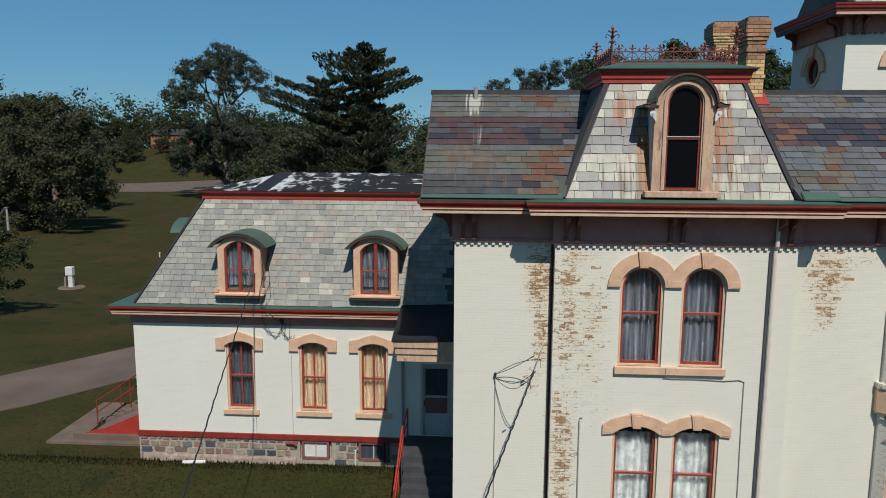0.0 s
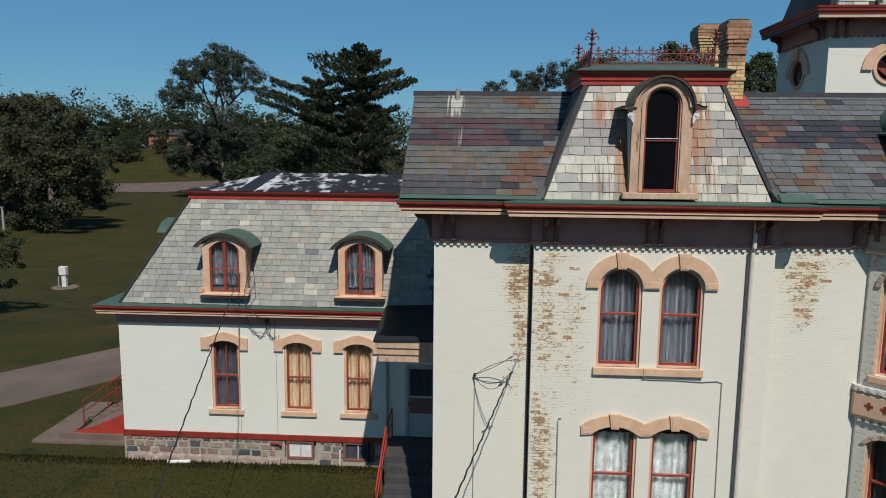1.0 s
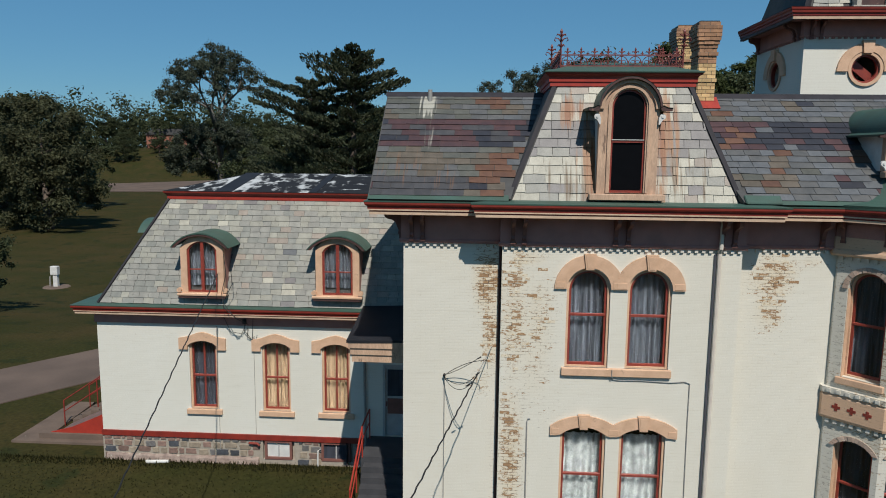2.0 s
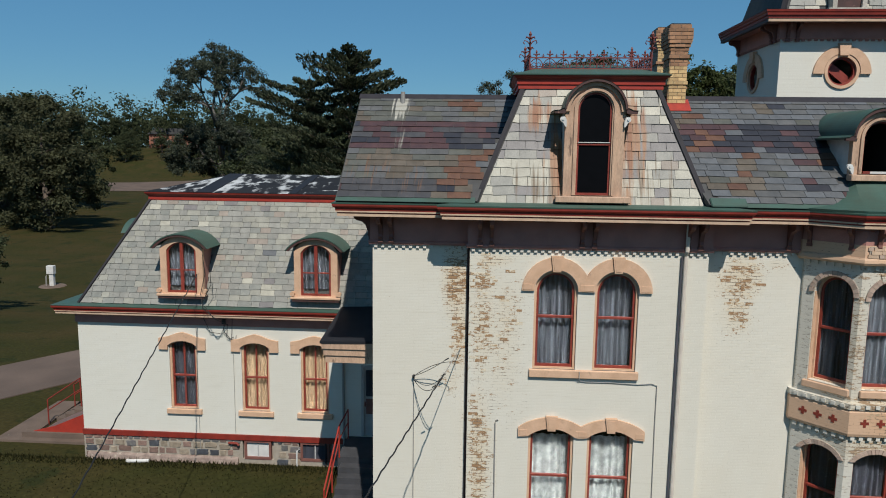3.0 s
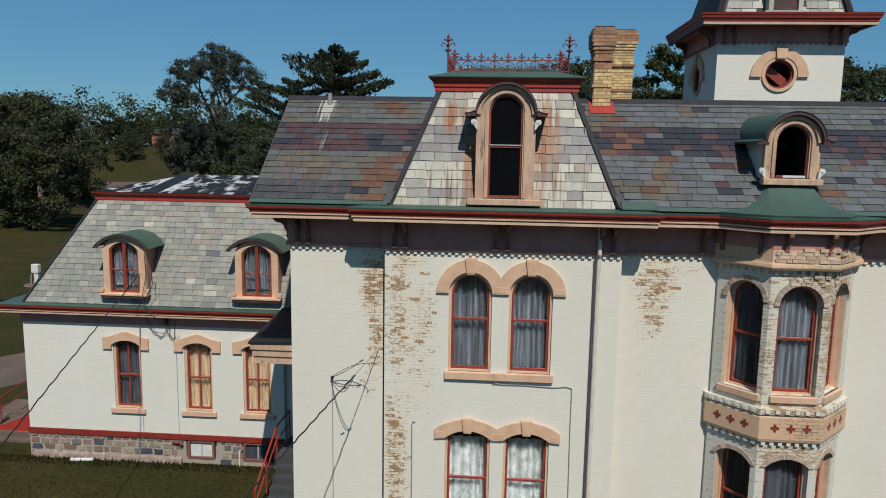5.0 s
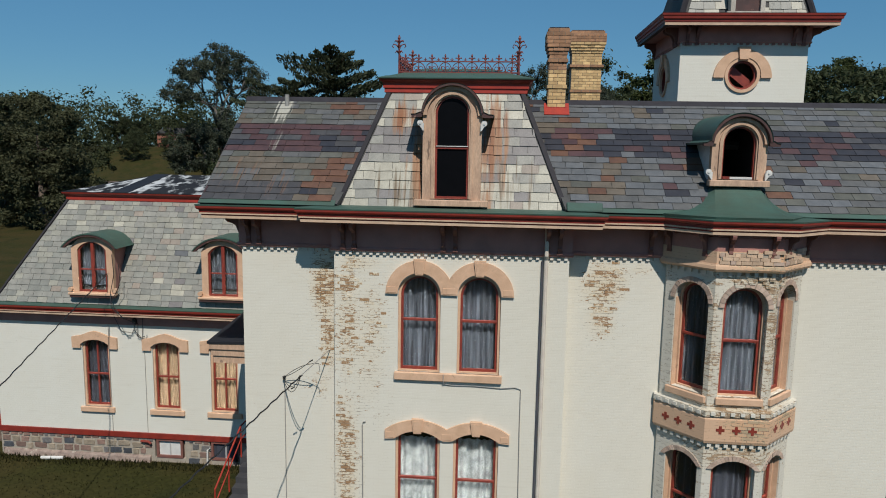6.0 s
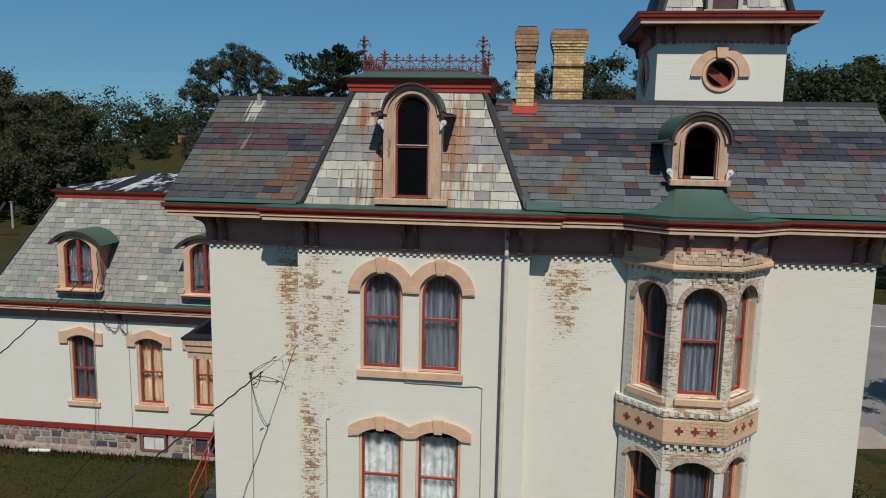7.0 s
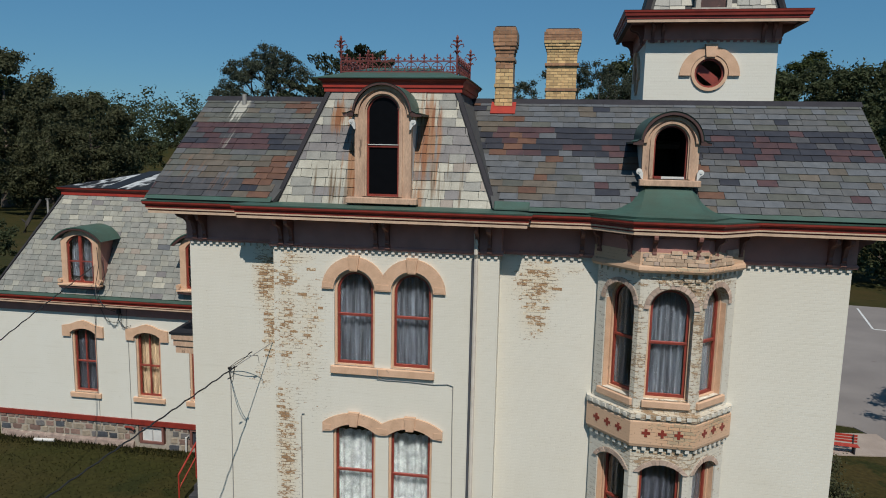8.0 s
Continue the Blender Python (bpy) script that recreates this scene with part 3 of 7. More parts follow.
holes = [shift(arch(**UP), x - bc) for x in WXS] + [shift(arch(**LOW), x - bc) for x in WXS]
bw = (BX1 - BX0) / 2
wall_bm = sheet([(-bw, 0), (bw, 0), (bw, ZT), (-bw, ZT)], holes, T)
bay_wall = hpart("wall", wall_bm, M_WALL, "white painted brick with flaking paint", face_b)
hpart("wall", boxes((BX0, BX0 + T, YB + T, YS + T, 0, ZT)), M_WALL)
hpart("wall", boxes((BX1 - T, BX1, YB + T, YS + T, 0, ZT)), M_WALL)
corner_wall = hpart("wall", boxes((X0, BX0, YS, YS + T, 0, ZT)), M_WALL, "white painted brick with flaking paint")
plain_wall = hpart("wall", boxes((BX1, OL, YS, YS + T, 0, ZT)), M_WALL, "white painted brick with flaking paint")
hpart("wall", boxes((OR, X1, YS, YS + T, 0, ZT)), M_WALL, "white painted brick")
hpart("wall", boxes((X0, X0 + T, YS + T, 27.5, 0, ZT)), M_WALL)
hpart("wall", boxes((X1 - T, X1, YS + T, 27.5, 0, ZT)), M_WALL)
hpart("wall", boxes((X0, X1, 27.5, 27.5 + T, 0, ZT)), M_WALL)
# storey floors close the rooms
for z in (4.55, 8.45):
    hpart("floor", boxes((X0 + T, X1 - T, YS + T + 0.02, 27.5, z, z + 0.12)), M_DARKWOOD)

wm = INV @ face_b
for k, x in enumerate(WXS):
    mm = wm @ Matrix.Translation((x - bc, 0, 0))
    hm = wm @ Matrix.Translation((x - bc, -0.004 * k, 0))
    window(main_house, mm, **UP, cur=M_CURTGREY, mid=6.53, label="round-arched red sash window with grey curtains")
    hood(main_house, hm, 0.74, 0.47, 7.12, 0.465, 0.735, 0, label="peach stone round hood with keystone")
    window(main_house, mm, **LOW, cur=M_LACE, mid=2.86, top_gap=0.24, label="red sash window with white lace curtains")
    hood(main_house, hm, 0.735, 0.51, 3.83, 0.185, 0.25, 0.19, label="peach stone segmental hood with keystone")
part("sill", boxes((3.74 - bc, 6.10 - bc, -0.08, 0.05, 5.195, 5.37), bevel=0.012), M_TRIM, main_house, "peach stone sill", wm)
part("sill", boxes((3.74 - bc, 6.10 - bc, -0.08, 0.05, 1.72, 1.90), bevel=0.012), M_TRIM, main_house, "peach stone sill", wm)

# ---- oriel ----


def brick_arch(house, m, hw, zs, rise, deep):
    """Wedge bricks side by side round an arch on a mortar ring."""
    n = 15
    a = arc(hw, zs, rise, n * 4)
    b = arc(hw + deep, zs, rise + deep * 1.05, n * 4)
    back = part("arch_mould", ring(bmesh.new(), b, a, -0.018, 0.02, closed=False), M_JOINT, house, "pinkish brick arch", m)
    for i in range(n):
        p, q = i * 4, i * 4 + 4
        pa, pb, qa, qb = [Vector(v) for v in (a[p], b[p], a[q], b[q])]
        quad = [pa.lerp(qa, 0.07), pb.lerp(qb, 0.07), pb.lerp(qb, 0.93), pa.lerp(qa, 0.93)]
        part("brick", prism(bmesh.new(), quad, -0.026 - 0.004 * (i % 3), -0.01), M_ARCHBRICK, back)


faces = [((OL, OYS), (OML, OY)), ((OML, OY), (OMR, OY)), ((OMR, OY), (OR, OYS))]
hpart("wall", boxes((OL, OL + T * 0.8, OYS, YS + T, 0, ZT)), M_ORIEL, "oriel return")
hpart("wall", boxes((OR - T * 0.8, OR, OYS, YS + T, 0, ZT)), M_ORIEL, "oriel return")
for k, (a, b) in enumerate(faces):
    ln = math.hypot(b[0] - a[0], b[1] - a[1])
    mid = k == 1
    up = dict(w=0.86 if mid else 0.78, z0=5.32, zs=7.18 if mid else 7.24, rise=0.43 if mid else 0.39)
    lo = dict(w=0.88 if mid else 0.78, z0=1.9, zs=3.78, rise=0.19)
    m = along(a, b)
    sh = (0.06, 0.03, -0.06)[k]
    hpart("wall", sheet([(-ln / 2, 0), (ln / 2, 0), (ln / 2, ZT), (-ln / 2, ZT)], [shift(arch(**up), sh), shift(arch(**lo), sh)], T * 0.8), M_ORIEL, "worn white painted brick of the oriel", m)
    mm = INV @ m @ Matrix.Translation((sh, 0, 0))
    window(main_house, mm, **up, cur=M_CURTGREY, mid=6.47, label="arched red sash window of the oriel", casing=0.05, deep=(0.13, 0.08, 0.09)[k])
    window(main_house, mm, **lo, cur=M_CURTBLUE, mid=2.9, label="segmental red sash window of the oriel", casing=0.05, deep=(0.13, 0.08, 0.09)[k])
    if not mid:
        for sx in (-1, 1):
            x0, x1 = sorted((sx * (up["w"] / 2 - 0.012), sx * (up["w"] / 2 - 0.002)))
            for o in (up, lo):
                part("jamb_board", boxes((x0, x1, 0.03, 0.178 if k == 0 else 0.138, o["z0"], o["zs"])), M_TRIM, main_house, "peach painted jamb board", mm)
    for hw, zs_, ri in ((up["w"] / 2, up["zs"], up["rise"]), (lo["w"] / 2, lo["zs"], lo["rise"])):
        brick_arch(main_house, mm, hw, zs_, ri, 0.10)
    part("sill", boxes((-0.47, 0.47, -0.06, 0.05, 5.17, 5.32), bevel=0.015), M_TRIM, main_house, "peach sill", mm)
OP = [(OL, YS), (OL, OYS), (OML, OY), (OMR, OY), (OR, OYS), (OR, YS)]
band = sweep(bmesh.new(), [(-0.02, 4.36), (0.08, 4.36), (0.10, 4.42), (0.10, 4.88), (0.06, 4.94), (-0.02, 4.94)], OP)
band_ob = hpart("band_course", band, M_BAND, "worn peach brick belt course with cross-shaped cut-outs")
hpart("band_course", sweep(bmesh.new(), [(-0.02, 4.94), (0.11, 4.94), (0.11, 5.06), (-0.02, 5.06)], OP), M_ORIEL)
for a, b in faces:
    ln = math.hypot(b[0] - a[0], b[1] - a[1])
    for j in (-1, 0, 1):
        c = bmesh.new()
        s = 0.028
        prism(c, [(x * s, 4.66 + z * s) for x, z in ((-1, -3), (1, -3), (1, -1), (3, -1), (3, 1), (1, 1), (1, 3), (-1, 3), (-1, 1), (-3, 1), (-3, -1), (-1, -1))], -0.108, -0.09)
        part("cross_panel", c, M_SASH, band_ob, m=band_ob.matrix_basis.inverted() @ INV @ along(a, b) @ Matrix.Translation((j * ln * 0.27, 0, 0)))

# ---- cornice ----
WALLPATH = [(X0, 27.4), (X0, YS), (BX0, YS), (BX0, YB), (BX1, YB), (BX1, YS), (OL, YS), (OL, OYS), (OML, OY), (OMR, OY), (OR, OYS), (OR, YS), (X1, YS), (X1, 27.4)]
# one overhang from the wall line serves all stretches
OV = 0.57


def course(name, prof, mat, path, label=""):
    return hpart(name, sweep(bmesh.new(), prof, path), mat, label)


# the cornice is drawn in over the oriel
LIPPATH = [(x - 0.09, y) if x == X0 else (x, y + 0.27) if y == OY else (x, y) for x, y in WALLPATH if (x, y) not in ((OL, OYS), (OR, OYS))]
course("frieze", [(-0.01, 8.10), (0.05, 8.10), (0.05, 8.70), (-0.01, 8.70)], M_FRIEZE, WALLPATH, "mauve-brown painted frieze board")
course("frieze_mould", [(0.0, 8.025), (0.07, 8.025), (0.075, 8.05), (0.085, 8.06), (0.088, 8.085), (0.07, 8.11), (0.051, 8.115), (0.0, 8.115)], M_FRIEZE, WALLPATH)
course("soffit", [(0.0, 8.70), (OV - 0.04, 8.70), (OV - 0.04, 8.74), (0.0, 8.74)], M_FRIEZE, LIPPATH)
course("cornice_band", [(OV - 0.10, 8.68), (OV + 0.005, 8.68), (OV + 0.01, 8.735), (OV - 0.10, 8.735)], M_CREAM, LIPPATH, "cream band of the cornice")
course("cornice_fillet", [(OV - 0.02, 8.768), (OV + 0.035, 8.768), (OV + 0.037, 8.798), (OV - 0.02, 8.798)], M_CREAM, LIPPATH)
course("cornice_fascia", [(OV - 0.08, 8.737), (OV + 0.004, 8.737), (OV + 0.006, 8.80), (OV + 0.04, 8.802), (OV + 0.045, 8.86), (OV + 0.082, 8.876), (OV + 0.098, 8.905), (OV + 0.10, 8.945), (OV - 0.08, 8.945)], M_RED, LIPPATH, "dark red moulded cornice")
course("gutter", [(OV - 0.55, 8.95), (OV + 0.105, 8.947), (OV + 0.11, 8.975), (OV - 0.14, 9.0), (OV - 0.55, 9.015)], M_GREEN, LIPPATH, "green painted metal gutter")

course("oriel_mould", [(0.0, 7.93), (0.12, 7.93), (0.15, 7.98), (0.14, 8.04), (0.12, 8.08), (0.0, 8.08)], M_BAND, OP, "peach moulding of the oriel, crumbling")
course("oriel_plaster", [(0.0, 8.082), (0.104, 8.082), (0.10, 8.33), (0.0, 8.33)], M_BAND, OP, "worn peach plaster under the oriel frieze")
course("oriel_frieze", [(0.0, 8.332), (0.096, 8.332), (0.09, 8.60), (0.0, 8.60)], M_FRIEZE, OP, "brown frieze board of the oriel")

# dentils


def dentils(a, b, step=0.148, z0=7.925, z1=8.005, out=0.045, mat=None, parent=None, inv=None, wid=0.5):
    ln = math.hypot(b[0] - a[0], b[1] - a[1])
    k = max(1, int(ln / step))
    m = along(a, b)
    bm = boxes((-step * wid / 2, step * wid / 2, -out, 0.01, z0, z1))
    me = finish(bm, "dentil", mat or M_DENTIL)
    for i in range(k):
        ob = new("dentil", me)
        ob.parent = parent or main_house
        ob.matrix_basis = (inv or INV) @ m @ Matrix.Translation((-ln / 2 + (i + 0.5) * ln / k, 0, 0))


for i in range(1, len(WALLPATH) - 2):
    a, b = WALLPATH[i], WALLPATH[i + 1]
    if math.hypot(b[0] - a[0], b[1] - a[1]) > 0.5:
        oriel_side = (a, b) in faces
        dentils(a, b, wid=0.46, z0=7.83 if oriel_side else 7.95, z1=7.915 if oriel_side else 8.018)
for a, b in faces:
    dentils(a, b, step=0.16, z0=4.27, z1=4.355, out=0.06)
    dentils(a, b, step=0.17, z0=4.97, z1=5.04, out=0.135)


def bracket(parent, m, mat=None, h=0.55, d=0.58):
    """A scrolled cornice bracket, 0.1 wide, under the soffit."""
    p = [(0, 0), (-0.07, 0.0), (-0.10, 0.05), (-0.08, 0.11), (-0.12, 0.2), (-0.15, 0.28), (-0.22, 0.34), (-0.34, 0.37), (-d, 0.42), (-d - 0.02, 0.48), (-d, h), (0, h)]
    bm = bmesh.new()
    a = [bm.verts.new((-0.04, y, z)) for y, z in p]
    c = [bm.verts.new((0.04, y, z)) for y, z in p]
    bm.faces.new(a)
    bm.faces.new(c[::-1])
    for i in range(len(p)):
        bm.faces.new((a[i], c[i], c[(i + 1) % len(p)], a[(i + 1) % len(p)]))
    box(bm, -0.055, 0.055, -0.07, 0.0, -0.07, 0.0)
    ob = part("bracket", bm, mat or M_BRACKET, parent, m=m)
    return ob


first = None
for x, y in ((0.42, YS), (0.66, YS), (2.62, YB), (2.86, YB), (4.78, YB), (5.04, YB), (6.98, YB), (7.24, YB), (9.16, YS), (14.0, YS), (14.26, YS)):
    m = INV @ Matrix.Translation((x, y - 0.05, 8.15))
    if first is None:
        first = bracket(main_house, m, d=0.40)
    else:
        ob = new("bracket", first.data)
        ob.parent, ob.matrix_basis = main_house, m
for x, r in ((X0 - 0.05, -90), (X1 + 0.05, 90)):
    for y in (YS + 0.22, YS + 0.46, YS + 3.2, YS + 3.44):
        ob = new("bracket", first.data)
        ob.parent, ob.matrix_basis = main_house, INV @ Matrix.Translation((x, y, 8.15)) @ Matrix.Rotation(radians(r), 4, "Z")
for (a, b), us in zip(faces, ((-0.46, 0.36), (-0.38, 0.44), (-0.40, 0.46))):
    for u in us:
        ob = new("bracket", first.data)
        ob.parent, ob.matrix_basis = main_house, INV @ along(a, b) @ Matrix.Translation((u, -0.10, 8.26)) @ Matrix.Diagonal((1, 0.5, 0.8, 1))

# ---- main roof ----
RX0, RX1 = -0.46, 15.22
EY, EZ, RY, RZ = 16.14, 9.02, 19.25, 11.42
SL = math.hypot(RY - EY, RZ - EZ)
VD = Vector((0, (RY - EY) / SL, (RZ - EZ) / SL))
ND = Vector((0, -VD.z, VD.y))
# pose of the front slope: x along the eave, y up the slope, z outward
SLOPE = Matrix(((1, 0, 0, 0), (0, VD.y, ND.y, EY), (0, VD.z, ND.z, EZ), (0, 0, 0, 1)))


def slab(outer, holes, thick):
    bm = sheet(outer, holes, thick)
    # x, z of the sheet become x, y of the slope; the sheet's depth goes down
    for v in bm.verts:
        v.co = Vector((v.co.x, v.co.z, -v.co.y))
    return bm


D_R = 10.82
hole = [(D_R - 0.42, 0.75), (D_R + 0.42, 0.75), (D_R + 0.42, 2.3), (D_R - 0.42, 2.3)]
roof = hpart("roof", slab([(RX0, 0.05), (2.54, 0.05), (2.72, 0.9), (7.12, 0.9), (7.30, 0.05), (RX1, 0.05), (RX1, SL), (RX0, SL)], [hole], 0.12), M_ROOFDECK, "weathered slate roof in grey, plum and rust bands", SLOPE)
back = Matrix.Translation((0, 2 * RY, 0)) @ Matrix.Diagonal((1, -1, 1, 1))
hpart("roof", boxes((RX0, RX1, 0, SL, -0.12, 0.02)), M_ROOFDECK, m=back @ SLOPE)
hpart("ridge_cap", sweep(bmesh.new(), [(-0.14, RZ - 0.08), (-0.12, RZ - 0.06), (0, RZ + 0.045), (0.12, RZ - 0.06), (0.14, RZ - 0.08), (0, RZ + 0.02)], [(RX0 - 0.03, RY), (RX1 + 0.03, RY)]), M_DARKMETAL)
for x in (X0 + 0.02, X1 - 0.02 - T):
    hpart("gable_wall", prism(bmesh.new(), [(0.3, 0), (6.2, 0), (3.25, 2.3)], 0, T), M_WALL,
          m=Matrix.Translation((x, EY, 8.98)) @ Matrix(((0, 1, 0, 0), (1, 0, 0, 0), (0, 0, 1, 0), (0, 0, 0, 1))))
hpart("rear_roof", boxes((2.0, X1, 22.4, 27.9, 8.75, 11.2)), M_ROOFDECK)

SLATE_COL = dict(
    grey=((0.108, 0.106, 0.103), (0.080, 0.081, 0.081)), dark=((0.034, 0.034, 0.042), (0.025, 0.026, 0.034)), plum=((0.080, 0.042, 0.042), (0.058, 0.033, 0.036)),
    rust=((0.138, 0.070, 0.044), (0.098, 0.050, 0.034)), tan=((0.122, 0.100, 0.077), (0.092, 0.076, 0.058)), green=((0.102, 0.101, 0.085), (0.078, 0.078, 0.067)),
    pale=((0.268, 0.259, 0.228), (0.216, 0.210, 0.187)), cream=((0.425, 0.400, 0.328), (0.346, 0.324, 0.264)), lilac=((0.196, 0.181, 0.175), (0.158, 0.146, 0.143)), bone=((0.308, 0.296, 0.248), (0.250, 0.240, 0.202)),
    sage=((0.244, 0.243, 0.214), (0.198, 0.199, 0.179)), steel=((0.118, 0.122, 0.128), (0.090, 0.095, 0.101)), ash=((0.066, 0.063, 0.065), (0.049, 0.048, 0.051)), peach=((0.295, 0.246, 0.204), (0.240, 0.200, 0.166)))
PALE = ("pale", "cream", "bone", "lilac", "peach")
SHEEN = (*PALE, "sage")
RUSTY = (0.20, 0.066, 0.018)
RUST_TINT = (0.27, 0.125, 0.05)
OLD_DIRT = (0.13, 0.085, 0.045)
SMEAR = (9, 1.0, 0.8)
RUNS = (16, 1.0, 0.7)
STREAKS = {True: ((4.24, 10.0, 0.44, 1.8, RUST_TINT, 0.31, SMEAR), (4.26, 9.9, 0.30, 1.7, RUSTY, 0.27, RUNS), (3.80, 10.9, 0.40, 0.60, RUST_TINT, 0.30, SMEAR), (3.80, 10.9, 0.36, 0.55, RUSTY, 0.28, RUNS), (5.74, 10.2, 0.50, 1.9, RUST_TINT, 0.33, SMEAR), (5.68, 10.3, 0.34, 1.8, RUSTY, 0.29, RUNS),
                  (5.95, 10.9, 0.40, 0.6, RUSTY, 0.22, RUNS), (3.9, 9.3, 0.9, 0.8, OLD_DIRT, 0.20), (6.2, 9.5, 0.9, 0.9, OLD_DIRT, 0.18, RUNS)),
           False: ((0.60, 11.15, 0.34, 0.50, (0.42, 0.40, 0.34), 0.44), (0.72, 10.3, 0.24, 0.9, (0.24, 0.22, 0.19), 0.16), (0.2, 9.7, 1.2, 0.5, (0.16, 0.088, 0.052), 0.16), (1.4, 9.5, 1.0, 0.6, (0.16, 0.088, 0.052), 0.14))}
M_SLATE = {k: material("slate_" + k, a, b, 0.5 if k in SHEEN else 0.55, scale=3.5, stretch=(1.5, 1.5, 0.8), amount=0.55, fine=35, bump=0.3, dist=0.006, per=0.08 if k in PALE else 0.12, streaks=STREAKS[k in PALE],
                       spots=tuple(c * 0.62 for c in a), spot_scale=6, spot_at=0.63) for k, (a, b) in SLATE_COL.items()}
M_SLATE_I = {k: material("slate_bed_" + k, a, b, 0.5 if k in SHEEN else 0.55, scale=3.5, stretch=(1.5, 1.5, 0.8), amount=0.55, fine=35, bump=0.3, dist=0.006, per=0.08 if k in PALE else 0.12, island=True, streaks=STREAKS[k in PALE],
                         spots=tuple(c * 0.62 for c in a), spot_scale=6, spot_at=0.63) for k, (a, b) in SLATE_COL.items()}
for k in SLATE_COL:
    for m in (M_SLATE[k], M_SLATE_I[k]):
        m.node_tree.nodes["Principled BSDF"].inputs["Specular IOR Level"].default_value = 0.30 if k in SHEEN else 0.36
SLATE_JOBS = []


def slates(parent, m, rows, expo, width, left, right, pick, single, skip=None, seed=1, v_start=0.0):
    """Queue a field of slates: m is the slope's pose; left(v), right(v) its edges; pick(u, v, row) names the colour; single(u, v) tells which are parts."""
    SLATE_JOBS.append((parent, m, rows, expo, width, left, right, pick, single, skip, seed, v_start))


def lay_slates():
    cache = {}
    for parent, m, rows, expo, width, left, right, pick, single, skip, seed, vs in SLATE_JOBS:
        rng = random.Random(seed)
        rest = {}
        pm = parent.matrix_basis.inverted() @ m if parent.parent is None else parent.matrix_basis.inverted() @ parent.parent.matrix_basis.inverted() @ m
        for r in range(rows):
            v0, v1 = vs + r * expo, vs + (r + 1) * expo + 0.05
            u = min(left(v0), left(v1)) - rng.random() * width
            end = max(right(v0), right(v1))
            while u < end:
                w = round(width * rng.choice((0.75, 0.9, 1.0, 1.0, 1.1, 1.3)), 3)
                a0, a1, b0, b1 = max(u, left(v0)), max(u, left(v1)), min(u + w, right(v0)), min(u + w, right(v1))
                uc, vc = u + w / 2, (v0 + v1) / 2
                u += w
                if b0 - a0 < 0.03 and b1 - a1 < 0.03 or skip and skip(uc, vc):
                    continue
                b1, b0 = max(b1, a1 + 0.002), max(b0, a0 + 0.002)
                k = pick(uc, vc, r, rng)
                g = 0.0045
                whole = a0 == a1 == uc - w / 2 and b0 == b1 == uc + w / 2
                tip = rng.choice((0, 0, 0, 0.012, -0.012))
                quad = ((a0 + g, v0 + tip), (b0 - g, v0 - tip * 0.5), (b1 - g, v1), (a1 + g, v1))
                hs = (0.029, 0.029, 0.008, 0.008)
                if single(uc, vc):
                    key = (k, w, tip, expo)
                    if not whole or key not in cache:
                        bm = bmesh.new()
                        o = (uc, v0)
                        top = [bm.verts.new((x - o[0], y - o[1], h)) for (x, y), h in zip(quad, hs)]
                        bot = [bm.verts.new((x - o[0], y - o[1], h - 0.012)) for (x, y), h in zip(quad, hs)]
                        bm.faces.new(top)
                        bm.faces.new(bot[::-1])
                        for i in range(4):
                            bm.faces.new((top[i], bot[i], bot[(i + 1) % 4], top[(i + 1) % 4]))
                        me = finish(bm, "slate", M_SLATE[k])
                        if whole:
                            cache[key] = me
                    else:
                        me = cache[key]
                    ob = new("slate", me)
                    ob.parent = parent
                    ob.matrix_basis = pm @ Matrix.Translation((uc, v0, rng.uniform(-0.003, 0.003))) @ Matrix.Rotation(rng.uniform(-0.012, 0.012), 4, "Z")
                else:
                    vs_, fs_ = rest.setdefault(k, ([], []))
                    b = len(vs_)
                    vs_ += [(x, y, h) for (x, y), h in zip(quad, hs)] + [(x, y, h - 0.012) for (x, y), h in zip(quad, hs)]
                    fs_ += [(b, b + 1, b + 2, b + 3)] + [(b + i, b + 4 + i, b + 4 + (i + 1) % 4, b + (i + 1) % 4) for i in range(4)]
        for k, (vv, ff) in rest.items():
            me = bpy.data.meshes.new("slate_bed")
            me.from_pydata(vv, [], ff)
            me.materials.append(M_SLATE_I[k])
            ob = tagged(new("slate_bed", me), kind="stuff")
            ob.parent, ob.matrix_basis = parent, pm


def weigh(rng, **w):
    return rng.choices(list(w), weights=list(w.values()))[0]


